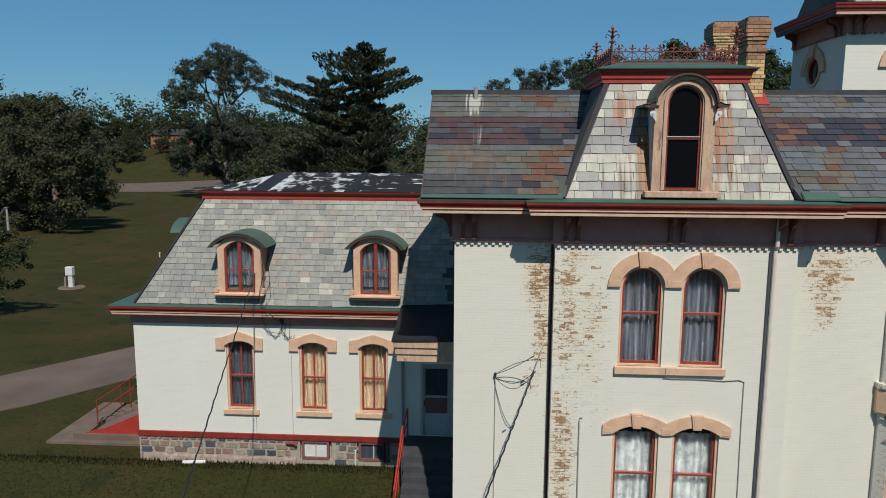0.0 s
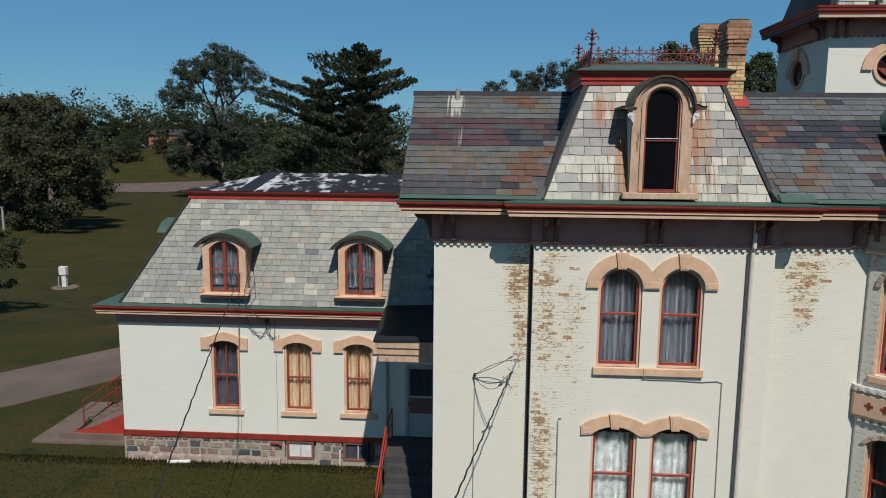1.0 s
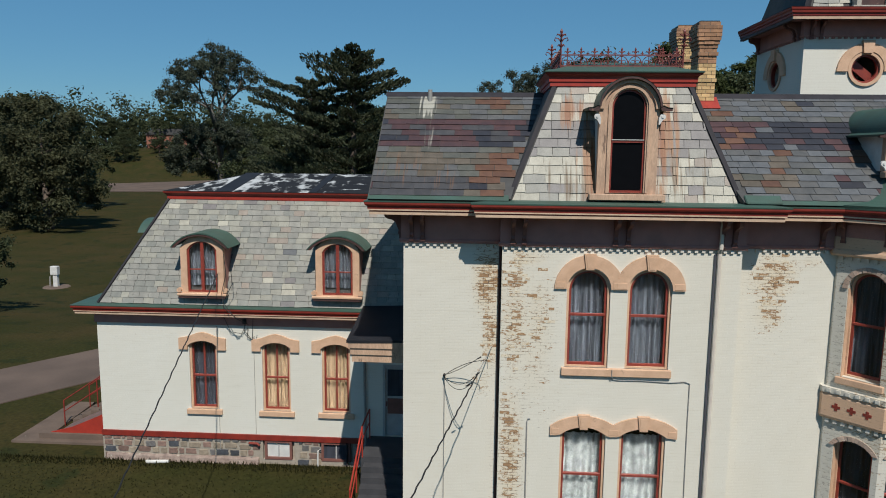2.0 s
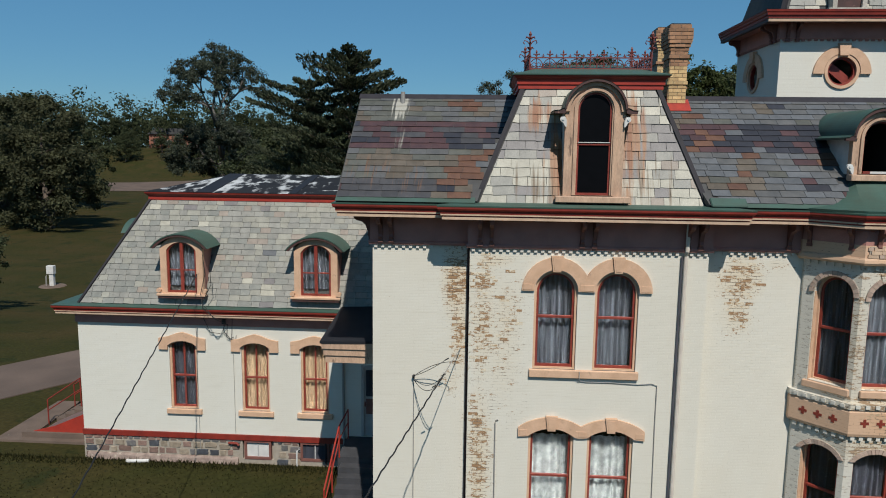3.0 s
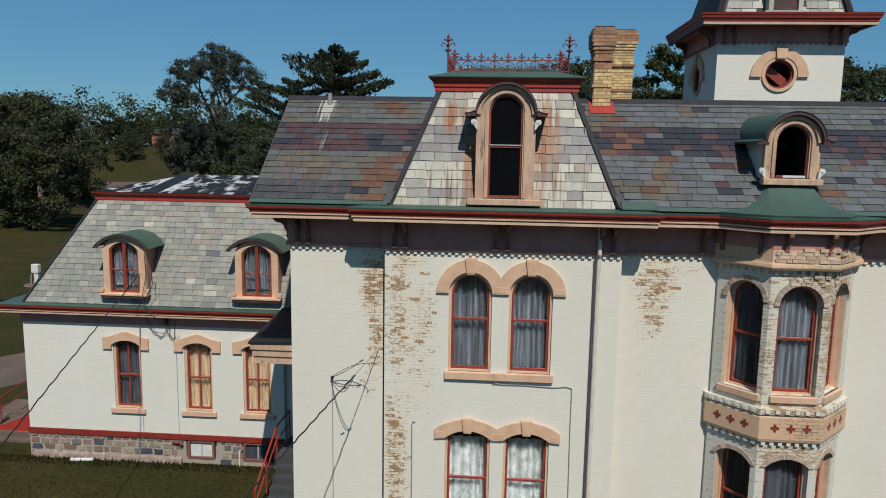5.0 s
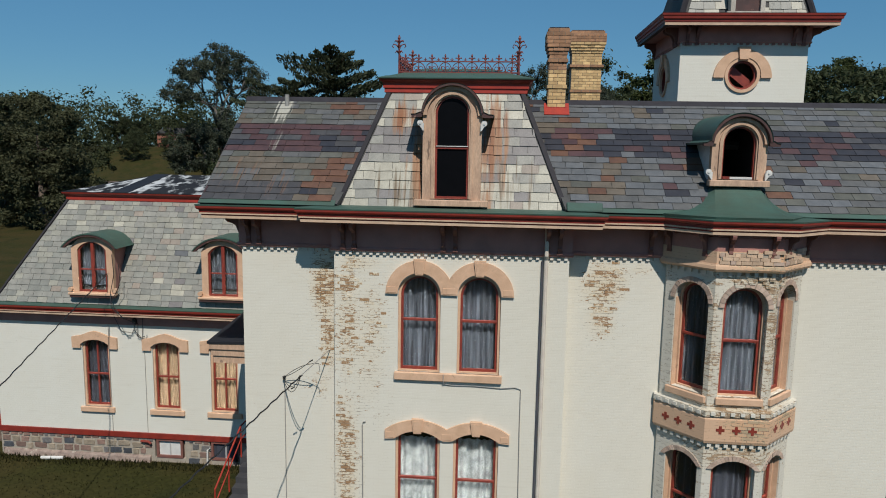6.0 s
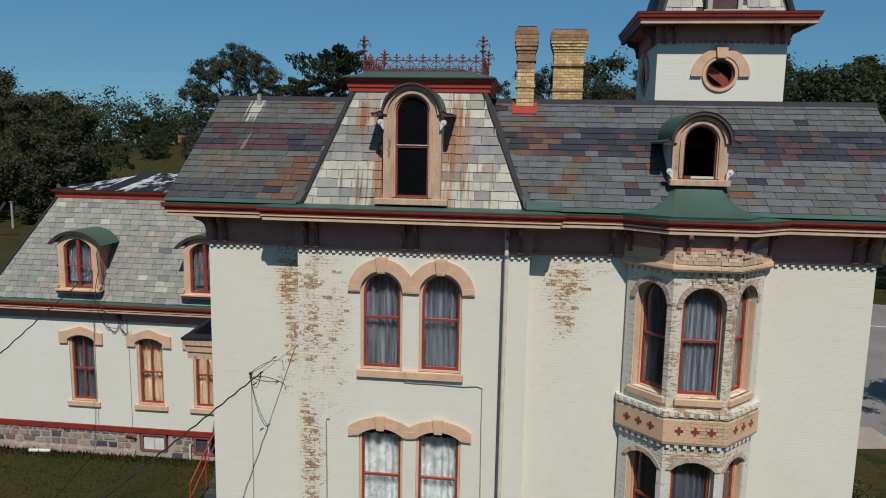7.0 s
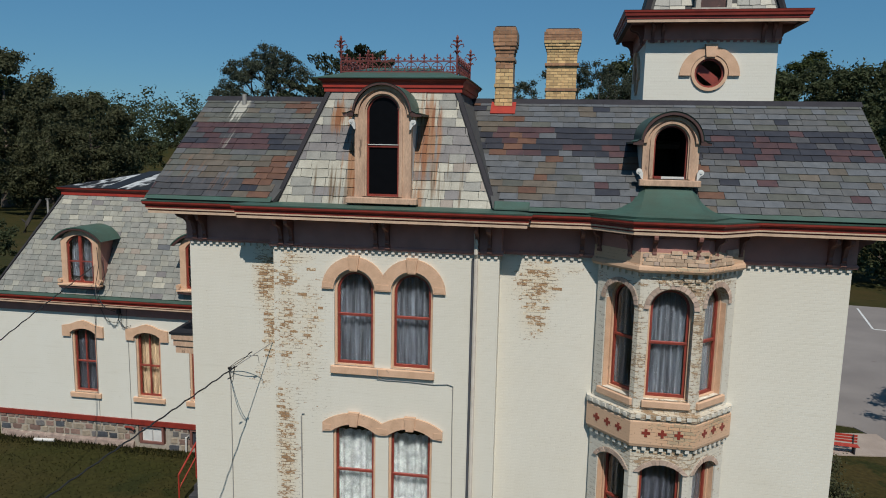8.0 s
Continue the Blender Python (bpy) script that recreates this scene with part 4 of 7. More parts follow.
def pick_main(u, v, r, rng):
    r += 1
    n = noise.noise(Vector((u * 0.75, v * 1.3, 3.1)))
    n2 = noise.noise(Vector((u * 1.3, v * 2.4, 9.7)))
    if 9 <= r <= 13:
        if u < 2.6:
            return weigh(rng, ash=6, dark=2) if n2 > 0.30 or u > 1.75 and r < 12 else weigh(rng, plum=9, ash=0.7)
        if u < 9.6:
            return weigh(rng, rust=3, tan=2, plum=2) if n > 0.28 or 7.3 < u < 7.9 and n2 > -0.2 else weigh(rng, dark=6, plum=4, steel=0.5)
        return weigh(rng, dark=9, plum=2.2 if n > 0 else 0.8, ash=1.0)
    if r > 13:
        if u < 2.6:
            return weigh(rng, rust=6, tan=1) if u > 1.6 + 0.2 * (18 - r) else weigh(rng, green=6, grey=5, tan=0.8)
        return weigh(rng, tan=3, rust=1.2, grey=4) if n > 0.1 and u < 9.5 else weigh(rng, grey=5, steel=4, green=2.5, dark=0.6)
    if u < 2.6:
        if u > 1.35 + 0.12 * r and r < 8 and n2 > -0.35:
            return weigh(rng, rust=7, tan=1, dark=0.6)
        return weigh(rng, ash=8, plum=1.2, dark=0.6) if r < 4 else weigh(rng, tan=4, green=3, grey=4, rust=0.25)
    if n2 > (0.18 if u < 9 else 0.42 if u < 12.8 else 0.9):
        return weigh(rng, rust=5, tan=2, plum=1)
    return weigh(rng, grey=6, steel=5, tan=0.8, plum=0.5, dark=0.4, green=1.5, rust=0.25)



def main_skip(u, v):
    z = EZ + v * VD.z
    e = 0.98 * (z - PB[3]) / (PT[3] - PB[3])
    g = 0.06 if v > 0.75 else -0.10
    if PB[0] + e + g < u < PB[1] - e - g:
        return True
    return D_R - 0.55 < u < D_R + 0.55 and 0.35 < v < 2.35


slates(roof, SLOPE, 18, (SL - 0.145) / 18, 0.385, lambda v: RX0 + 0.02, lambda v: RX1 - 0.02, pick_main,
       lambda u, v: u < 2.9 or 7.0 < u < 8.2 and v < 2.4, main_skip, seed=5, v_start=0.10)
# green metal along the eave, under the first course of slates
for u0, u1 in ((RX0, 2.50), (7.36, RX1)):
    hpart("eave_flashing", boxes((u0, u1, -0.02, 0.15, 0.0, 0.014), bevel=0.004), M_GREEN, "worn green painted eave flashing", SLOPE)

# ---- pavilion roof of the middle bay ----
PB = (2.44, 7.40, 16.42, 8.98)      # base x0, x1, y, z
PT = (3.42, 6.42, 17.22, 11.46)     # top
pav_bm = bmesh.new()
lo4 = [(PB[0], PB[2]), (PB[1], PB[2]), (PB[1], 20.4), (PB[0], 20.4)]
hi4 = [(PT[0], PT[2]), (PT[1], PT[2]), (PT[1], 19.9), (PT[0], 19.9)]
va = [pav_bm.verts.new((x, y, PB[3])) for x, y in lo4]
vb = [pav_bm.verts.new((x, y, PT[3])) for x, y in hi4]
pav_bm.faces.new(vb)
for i in range(1, 4):
    pav_bm.faces.new((va[i], va[(i + 1) % 4], vb[(i + 1) % 4], vb[i]))
pavilion = hpart("pavilion_roof", pav_bm, M_ROOFDECK, "steep mansard face of pale slates streaked with rust")
PH = math.hypot(PT[2] - PB[2], PT[3] - PB[3])
pv = Vector((0, (PT[2] - PB[2]) / PH, (PT[3] - PB[3]) / PH))
pn = Vector((0, -pv.z, pv.y))
PSLOPE = Matrix(((1, 0, 0, 0), (0, pv.y, pn.y, PB[2]), (0, pv.z, pn.z, PB[3]), (0, 0, 0, 1)))

hpart("pavilion_front", slab([(PB[0], 0), (PB[1], 0), (PT[1], PH), (PT[0], PH)], [[(4.52, 0.25), (5.34, 0.25), (5.34, 2.42), (4.52, 2.42)]], 0.05), M_ROOFDECK, m=PSLOPE)


def pick_pav(u, v, r, rng):
    f = v / PH
    if 0.37 < f < 0.69:
        return weigh(rng, lilac=6, pale=1.0)
    return weigh(rng, cream=6, pale=3, peach=1.6, lilac=0.5)


slates(pavilion, PSLOPE, 13, PH / 13, 0.36, lambda v: PB[0] + 0.13 + (PT[0] - PB[0]) * v / PH, lambda v: PB[1] - 0.13 + (PT[1] - PB[1]) * v / PH,
       pick_pav, lambda u, v: True, lambda u, v: 4.45 < u < 5.4 and v < 2.2, seed=9)
# dark hips and side faces
for sx, i in ((0, 0), (1, 1)):
    a, b = Vector((lo4[i][0], lo4[i][1], PB[3])), Vector((hi4[i][0], hi4[i][1], PT[3]))
    d = 0.10 if sx == 0 else -0.10
    bm = bmesh.new()
    q = [a + Vector((0, -0.035, 0)), a + Vector((d, -0.035, 0)), b + Vector((d, -0.035, 0)), b + Vector((0, -0.035, 0))]
    top = [bm.verts.new(v) for v in q]
    bot = [bm.verts.new(v + Vector((0, 0.06, 0))) for v in q]
    bm.faces.new(top)
    bm.faces.new(bot[::-1])
    for j in range(4):
        bm.faces.new((top[j], bot[j], bot[(j + 1) % 4], top[(j + 1) % 4]))
    hpart("hip_flashing", bm, M_DARKMETAL, "dark metal hip flashing")
# top cornice of the pavilion
TOPPATH = [(PT[0], 19.9), (PT[0], PT[2]), (PT[1], PT[2]), (PT[1], 19.9)]
course("top_fascia", [(-0.02, 11.44), (0.05, 11.44), (0.05, 11.53), (0.075, 11.535), (0.08, 11.62), (-0.02, 11.62)], M_BRIGHTRED, TOPPATH, "bright red painted top fascia")
course("top_cornice", [(-0.02, 11.622), (0.08, 11.622), (0.10, 11.66), (0.155, 11.69), (0.165, 11.722), (-0.02, 11.722)], M_RED, TOPPATH)
course("top_flashing", [(-0.02, 11.724), (0.185, 11.724), (0.19, 11.745), (0.02, 11.80), (-0.02, 11.80)], M_GREEN, TOPPATH)
cap_bm = bmesh.new()
c4 = [(PT[0] - 0.02, PT[2] - 0.02), (PT[1] + 0.02, PT[2] - 0.02), (PT[1] + 0.02, 19.95), (PT[0] - 0.02, 19.95)]
d4 = [(PT[0] + 0.75, PT[2] + 0.85), (PT[1] - 0.75, PT[2] + 0.85), (PT[1] - 0.75, 19.2), (PT[0] + 0.75, 19.2)]
va = [cap_bm.verts.new((x, y, 11.79)) for x, y in c4]
vb = [cap_bm.verts.new((x, y, 12.05)) for x, y in d4]
cap_bm.faces.new(vb)
for i in range(4):
    cap_bm.faces.new((va[i], va[(i + 1) % 4], vb[(i + 1) % 4], vb[i]))
hpart("pavilion_cap", cap_bm, M_GREEN, "low green metal hipped cap")
# ---- service wing: plan ----
WX0, WX1, WY = -9.99, 0.22, 22.10
WZ = 4.62
service_wing = thing("service_wing", "white painted lower wing with pale slate mansard on a fieldstone base", "house", pose(-5, 24, GZ))
WINV = service_wing.matrix_basis.inverted()


def wpart(name, bm, mat, label="", m=None, smooth=False, kind=""):
    return part(name, bm, mat, service_wing, label, WINV @ (m or Matrix()), smooth, kind)


WWX = (-6.64, -4.34, -2.47)
wface = along((WX0, WY), (WX1, WY))
wc = (WX0 + WX1) / 2
WWIN = dict(w=0.88, z0=1.92, zs=3.98, rise=0.13)
wholes = [shift(arch(**WWIN), x - wc) for x in WWX]
DOOR = [(-1.02 - wc, 1.24), (-0.06 - wc, 1.24), (-0.06 - wc, 3.52), (-1.02 - wc, 3.52)]
hw = (WX1 - WX0) / 2
wpart("wall", sheet([(-hw, 1.13), (hw, 1.13), (hw, WZ + 0.3), (-hw, WZ + 0.3)], wholes + [DOOR], T), M_WING, "white painted wall", wface)
wpart("wall", boxes((WX0, WX0 + T, WY + T, 30.5, 0, WZ + 0.3)), M_WING)
wpart("wall", boxes((WX0, WX1, 30.5, 30.5 + T, 0, WZ + 0.3)), M_WING)
wpart("floor", boxes((WX0 + T, WX1, WY + T + 0.02, 30.5, 0.95, 1.10)), M_DARKWOOD)
wpart("floor", boxes((WX0 + T, WX1, WY + T + 0.02, 30.5, WZ + 0.1, WZ + 0.25)), M_DARKWOOD)
wpart("base_trim", boxes((WX0 - 0.03, -1.52, WY - 0.05, WY + 0.1, 0.96, 1.128)), M_RED, "red painted base board with flaking paint")

wwm = WINV @ wface
for x, cur in zip(WWX, (M_CURTBLUE, M_CURTYEL, M_CURTYEL)):
    mm = wwm @ Matrix.Translation((x - wc, 0, 0))
    window(service_wing, mm, **WWIN, cur=cur, mid=2.98, mull=True, casing=0.06,
           label="red two-over-two sash window with %s" % ("yellow curtains" if cur is M_CURTYEL else "dark blue curtains"))
    hd = [(0.74, 3.84), (0.74, 4.20), (0.46, 4.25), (0.18, 4.36), (0, 4.40), (-0.18, 4.36), (-0.46, 4.25), (-0.74, 4.20), (-0.74, 3.84)]
    inn = [(0.46, 3.84), (0.46, 3.97), (0.33, 4.06), (0.15, 4.115), (0, 4.125), (-0.15, 4.115), (-0.33, 4.06), (-0.46, 3.97), (-0.46, 3.84)]
    part("hood_mould", ring(bmesh.new(), hd, inn, -0.07, 0.02, closed=False), M_TRIM, service_wing, "peach stone hood with square ears", mm)
    part("sill", boxes((-0.56, 0.56, -0.08, 0.05, 1.755, 1.92), bevel=0.012), M_TRIM, service_wing, "peach stone sill", mm)

# cornice of the wing
WPATH = [(WX0, 30.5), (WX0, WY), (-1.45, WY)]


WLIP = [(WX0, 30.5), (WX0, WY + 0.15), (-1.45, WY + 0.15)]


def wcourse(name, prof, mat, label="", path=WLIP):
    return wpart(name, sweep(bmesh.new(), prof, path), mat, label)


wcourse("frieze", [(-0.01, 4.64), (0.05, 4.64), (0.05, 4.98), (-0.01, 4.98)], M_FRIEZE, "grey-brown frieze board", WPATH)
wcourse("soffit", [(0, 4.98), (0.46, 4.98), (0.46, 5.02), (0, 5.02)], M_FRIEZE)
wcourse("cornice_band", [(0.40, 4.965), (0.485, 4.965), (0.49, 5.01), (0.40, 5.01)], M_CREAM)
wcourse("cornice_fillet", [(0.42, 5.042), (0.512, 5.042), (0.514, 5.066), (0.42, 5.066)], M_CREAM)
wcourse("cornice_fascia", [(0.40, 5.012), (0.485, 5.012), (0.487, 5.068), (0.515, 5.07), (0.52, 5.13), (0.555, 5.145), (0.57, 5.18), (0.572, 5.225), (0.40, 5.225)], M_RED, "dark red cornice")
wcourse("gutter", [(-0.1, 5.23), (0.575, 5.227), (0.58, 5.245), (0.36, 5.262), (-0.1, 5.275)], M_GREEN, "green painted metal gutter")

# mansard of the wing
WB = (-9.86, 0.2, 22.00, 5.27)
WT = (-8.10, 0.2, 23.42, 8.42)
wm_bm = bmesh.new()
va = [wm_bm.verts.new((x, y, WB[3])) for x, y in ((WB[0], WB[2]), (WB[1], WB[2]), (WB[1], 30.6), (WB[0], 30.6))]
vb = [wm_bm.verts.new((x, y, WT[3])) for x, y in ((WT[0], WT[2]), (WT[1], WT[2]), (WT[1], 29.2), (WT[0], 29.2))]
wm_bm.faces.new(vb)
for i in range(4):
    wm_bm.faces.new((va[i], va[(i + 1) % 4], vb[(i + 1) % 4], vb[i]))
wroof = wpart("mansard_roof", wm_bm, M_ROOFDECK, "mansard of pale grey-green slates")
WH = math.hypot(WT[2] - WB[2], WT[3] - WB[3])
pv2 = Vector((0, (WT[2] - WB[2]) / WH, (WT[3] - WB[3]) / WH))
pn2 = Vector((0, -pv2.z, pv2.y))
WSLOPE = Matrix(((1, 0, 0, 0), (0, pv2.y, pn2.y, WB[2]), (0, pv2.z, pn2.z, WB[3]), (0, 0, 0, 1)))
DXS = (-6.50, -2.36)


def pick_wing(u, v, r, rng):
    n = noise.noise(Vector((u * 1.1, v * 2.2, 8.4)))
    return weigh(rng, sage=4.5 - v, pale=6, bone=1.2 + v * 1.2, cream=0.15, peach=0.7 if n > 0 or abs(u + 2.4) < 1 or v > 2.2 else 0.15, lilac=0.3, steel=0.05 + (0.35 if n > 0.4 else 0), tan=0.05)


slates(wroof, WSLOPE, 19, WH / 19, 0.33, lambda v: WB[0] + 0.07 + (WT[0] - WB[0]) * v / WH, lambda v: 0.15, pick_wing,
       lambda u, v: -9 < u < -3.4 and 0.25 < v < 3.0, lambda u, v: any(abs(u - x) < 0.55 and 0.2 < v < 1.9 for x in DXS) or u > -0.2, seed=21)
hip = bmesh.new()
a, b = Vector((WB[0], WB[2], WB[3])), Vector((WT[0], WT[2], WT[3]))
tube(hip, [a + Vector((0, -0.01, 0)), b + Vector((0, -0.01, 0))], 0.042)
wpart("hip_flashing", hip, M_DARKMETAL)
WTOP = [(WT[0], 29.2), (WT[0], WT[2]), (0.2, WT[2])]
for nm, pr, mt in (("top_fascia", [(-0.02, 8.40), (0.05, 8.40), (0.05, 8.52), (-0.02, 8.52)], M_BRIGHTRED),
                   ("top_cornice", [(-0.02, 8.522), (0.06, 8.522), (0.14, 8.60), (0.15, 8.65), (-0.02, 8.65)], M_RED)):
    wpart(nm, sweep(bmesh.new(), pr, WTOP), mt, "red painted top cornice")
cap_bm = bmesh.new()
va = [cap_bm.verts.new((x, y, 8.66)) for x, y in ((WT[0] - 0.16, WT[2] - 0.16), (0.2, WT[2] - 0.16), (0.2, 29.3), (WT[0] - 0.16, 29.3))]
vb = [cap_bm.verts.new((x, y, z)) for x, y, z in ((-6.2, 26.0, 9.16), (0.2, 26.0, 9.16))]
cap_bm.faces.new((va[0], va[1], vb[1], vb[0]))
cap_bm.faces.new((va[2], va[3], vb[0], vb[1]))
cap_bm.faces.new((va[3], va[0], vb[0]))
cap_bm.faces.new((va[1], va[2], vb[1]))
cap_bm.faces.new(va[::-1])
wpart("flat_roof", cap_bm, M_TAR, "low black tar roof with silvery worn patches")
wpart("hip_seam", tube(bmesh.new(), [(WT[0] - 0.05, WT[2] - 0.05, 8.62), (-6.2, 26.0, 9.12)], 0.06, 8), M_BLACKROOF, "black tarred hip seam")
for x0, x1 in ((-6.55, -6.0), (-3.55, -3.3)):
    lap = bmesh.new()
    lo = [lap.verts.new((x, WT[2] - 0.14, 8.664 + dz)) for dz in (0.0, 0.012) for x in (x0, x1)]
    hi = [lap.verts.new((x + 0.12, 25.95, 9.157 + dz)) for dz in (0.0, 0.012) for x in (x0, x1)]
    for q in ((lo[2], lo[3], hi[3], hi[2]), (lo[0], lo[1], lo[3], lo[2]), (lo[0], lo[2], hi[2], hi[0]), (lo[1], hi[1], hi[3], lo[3])):
        lap.faces.new(q)
    wpart("roofing_strip", lap, M_BLACKROOF, "black tarred strip lapped over the roof")


def barrel(w, z_edge, rise, y0, y1f, thick=0.05, n=16):
    """A curved dormer roof from the front y0 back to y1f(z), open below."""
    bm = bmesh.new()
    o = arc(w / 2, z_edge, rise, n)
    i = arc(w / 2 - thick, z_edge - 0.002, rise - thick, n)
    rows = []
    for (x, z), (xi, zi) in zip(o, i):
        rows.append([bm.verts.new(p) for p in ((x, y0, z), (x, y1f(z), z), (xi, y1f(z), zi), (xi, y0, zi))])
    for a in range(n):
        for b in range(4):
            bm.faces.new((rows[a][b], rows[a + 1][b], rows[a + 1][(b + 1) % 4], rows[a][(b + 1) % 4]))
    bm.faces.new(rows[0])
    bm.faces.new(rows[-1][::-1])
    return bm


def wing_dormer(place):
    y = 21.93
    m = WINV @ place
    op = dict(w=0.92, z0=5.68, zs=6.98, rise=0.26)
    front = sheet([(-0.66, 5.66), (0.66, 5.66)] + arc(0.66, 7.04, 0.40, 14), [arch(**op)], 0.14)
    d = part("dormer", front, M_TRIM, service_wing, "small dormer with peach front and green curved roof", m)
    side = lambda z: (z - WB[3]) * (WT[2] - WB[2]) / (WT[3] - WB[3]) + WB[2] - y + 0.05
    for s in (-1, 1):
        bm = bmesh.new()
        pr = [(0.14, 5.66), (0.14, 7.06), (side(7.06), 7.06), (side(5.66), 5.66)]
        a = [bm.verts.new((s * 0.60, p, z)) for p, z in pr]
        c = [bm.verts.new((s * 0.65, p, z)) for p, z in pr]
        bm.faces.new(a)
        bm.faces.new(c[::-1])
        for i in range(4):
            bm.faces.new((a[i], c[i], c[(i + 1) % 4], a[(i + 1) % 4]))
        part("cheek", bm, M_FRIEZE, d)
    part("roof", barrel(1.80, 7.07, 0.44, -0.15, side, thick=0.035), M_GREEN, d, "green painted curved metal roof", smooth=False)
    o = arc(0.90, 7.07, 0.44, 16)
    i = arc(0.78, 7.05, 0.365, 16)
    part("roof_edge", ring(bmesh.new(), [(a * 1.005, z - 0.012) for a, z in o], i, -0.135, -0.06, closed=False), M_HOODBROWN, d)
    part("sill", boxes((-0.76, 0.76, -0.13, 0.05, 5.59, 5.66), bevel=0.012), M_TRIM, d)
    part("sill_board", boxes((-0.72, 0.72, -0.10, 0.05, 5.52, 5.588)), M_HOODBROWN, d)
    for s in (-1, 1):
        bm = bmesh.new()
        bmesh.ops.create_cone(bm, segments=16, radius1=0.07, radius2=0.07, depth=0.12, cap_ends=True)
        bmesh.ops.rotate(bm, verts=bm.verts, matrix=Matrix.Rotation(radians(90), 3, "X"))
        bmesh.ops.translate(bm, verts=bm.verts, vec=(s * 0.71, -0.03, 5.75))
        part("scroll", bm, M_TRIM, d)
    part("sash_frame", ring(bmesh.new(), arch(**op), arch(0.80, 5.74, 6.98, 0.22), 0.04, 0.09), M_SASH, d)
    part("mullion", boxes((-0.045, 0.045, 0.03, 0.10, 5.72, 7.20)), M_SASH, d)
    part("meeting_rail", boxes((-0.41, 0.41, 0.045, 0.085, 6.36, 6.40)), M_SASH, d)
    g = part("pane", prism(bmesh.new(), arch(0.84, 5.72, 6.98, 0.22), 0.062, 0.068), M_GLASS, d)
    g.visible_shadow = False
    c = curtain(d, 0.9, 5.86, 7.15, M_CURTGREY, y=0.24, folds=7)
    # added near-black sheet in place of the unlit room behind the curtain
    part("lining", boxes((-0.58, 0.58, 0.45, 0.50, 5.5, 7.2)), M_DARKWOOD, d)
    return d


for x in DXS:
    wing_dormer(Matrix.Translation((x, 21.93, 0)))
# one more on the end face of the mansard
wing_dormer(Matrix.Translation((-9.93, 26.0, 0)) @ Matrix.Rotation(radians(-90), 4, "Z"))

# ---- tower ----
tower = thing("tower", "white painted square tower with round windows under a bracketed cornice", "tower", pose(12.4, 24, GZ))
TINV = tower.matrix_basis.inverted()
TX0, TX1, TY0, TY1 = 10.80, 14.21, 22.25, 25.7


def tpart(name, bm, mat, label="", m=None, smooth=False):
    return part(name, bm, mat, tower, label, TINV @ (m or Matrix()), smooth)


def circle(r, z, n=28):
    return [(r * math.sin(2 * math.pi * i / n), z + r * math.cos(2 * math.pi * i / n)) for i in range(n)]


OCZ = 12.40
for a, b in (((TX0, TY0), (TX1, TY0)), ((TX0, TY1), (TX0, TY0 + T))):
    ln = math.hypot(b[0] - a[0], b[1] - a[1])
    m = along(a, b)
    tpart("wall", sheet([(-ln / 2, 8), (ln / 2, 8), (ln / 2, 13.75), (-ln / 2, 13.75)], [circle(0.40, OCZ)], T), M_WING, "white painted brick", m)
    mm = TINV @ m
    w = part("round_window", ring(bmesh.new(), circle(0.475, OCZ), circle(0.39, OCZ), -0.05, 0.1), M_TRIM, tower, "round window with peach surround", mm)
    part("sash_frame", ring(bmesh.new(), circle(0.40, OCZ), circle(0.335, OCZ), 0.02, 0.12), M_SASH, w)
    h = part("hood_mould", ring(bmesh.new(), [(0.78, OCZ - 0.07)] + arc(0.78, OCZ, 0.70, 18) + [(-0.78, OCZ - 0.07)],
                                [(0.49, OCZ - 0.07)] + arc(0.49, OCZ, 0.48, 18) + [(-0.49, OCZ - 0.07)], -0.07, 0.02, closed=False), M_TRIM, tower, "peach half-round hood with keystone", mm)
    part("keystone", prism(bmesh.new(), [(-0.12, OCZ + 0.42), (0.12, OCZ + 0.42), (0.16, OCZ + 0.76), (-0.16, OCZ + 0.76)], -0.13, 0), M_TRIM, h)
tpart("wall", boxes((TX1 - T, TX1, TY0 + T, TY1, 8, 13.75)), M_WING)
tpart("wall", boxes((TX0 + T, TX1 - T, TY1 - T, TY1, 8, 13.75)), M_WING)
tpart("floor", boxes((TX0 + T, TX1 - T, TY0 + T, TY1 - T, 11.0, 11.1)), M_DARKWOOD)
tpart("broken_board", boxes((-0.5, 0.5, 0.0, 0.04, -0.12, 0.12)), M_SASH, "red-brown board leaning in the broken round window", Matrix.Translation((12.5, 22.44, 12.36)) @ Matrix.Rotation(radians(38), 4, "Y"))
TP = [(TX0, TY1), (TX0, TY0), (TX1, TY0), (TX1, TY1)]
TPL = [(x + (-0.22 if x < 12 else 0.18), y - (0.2 if y == TY0 else 0)) for x, y in TP]
TPF = [(TPL[1][0] - 0.36, TPL[1][1]), (TPL[2][0] + 0.36, TPL[2][1])]
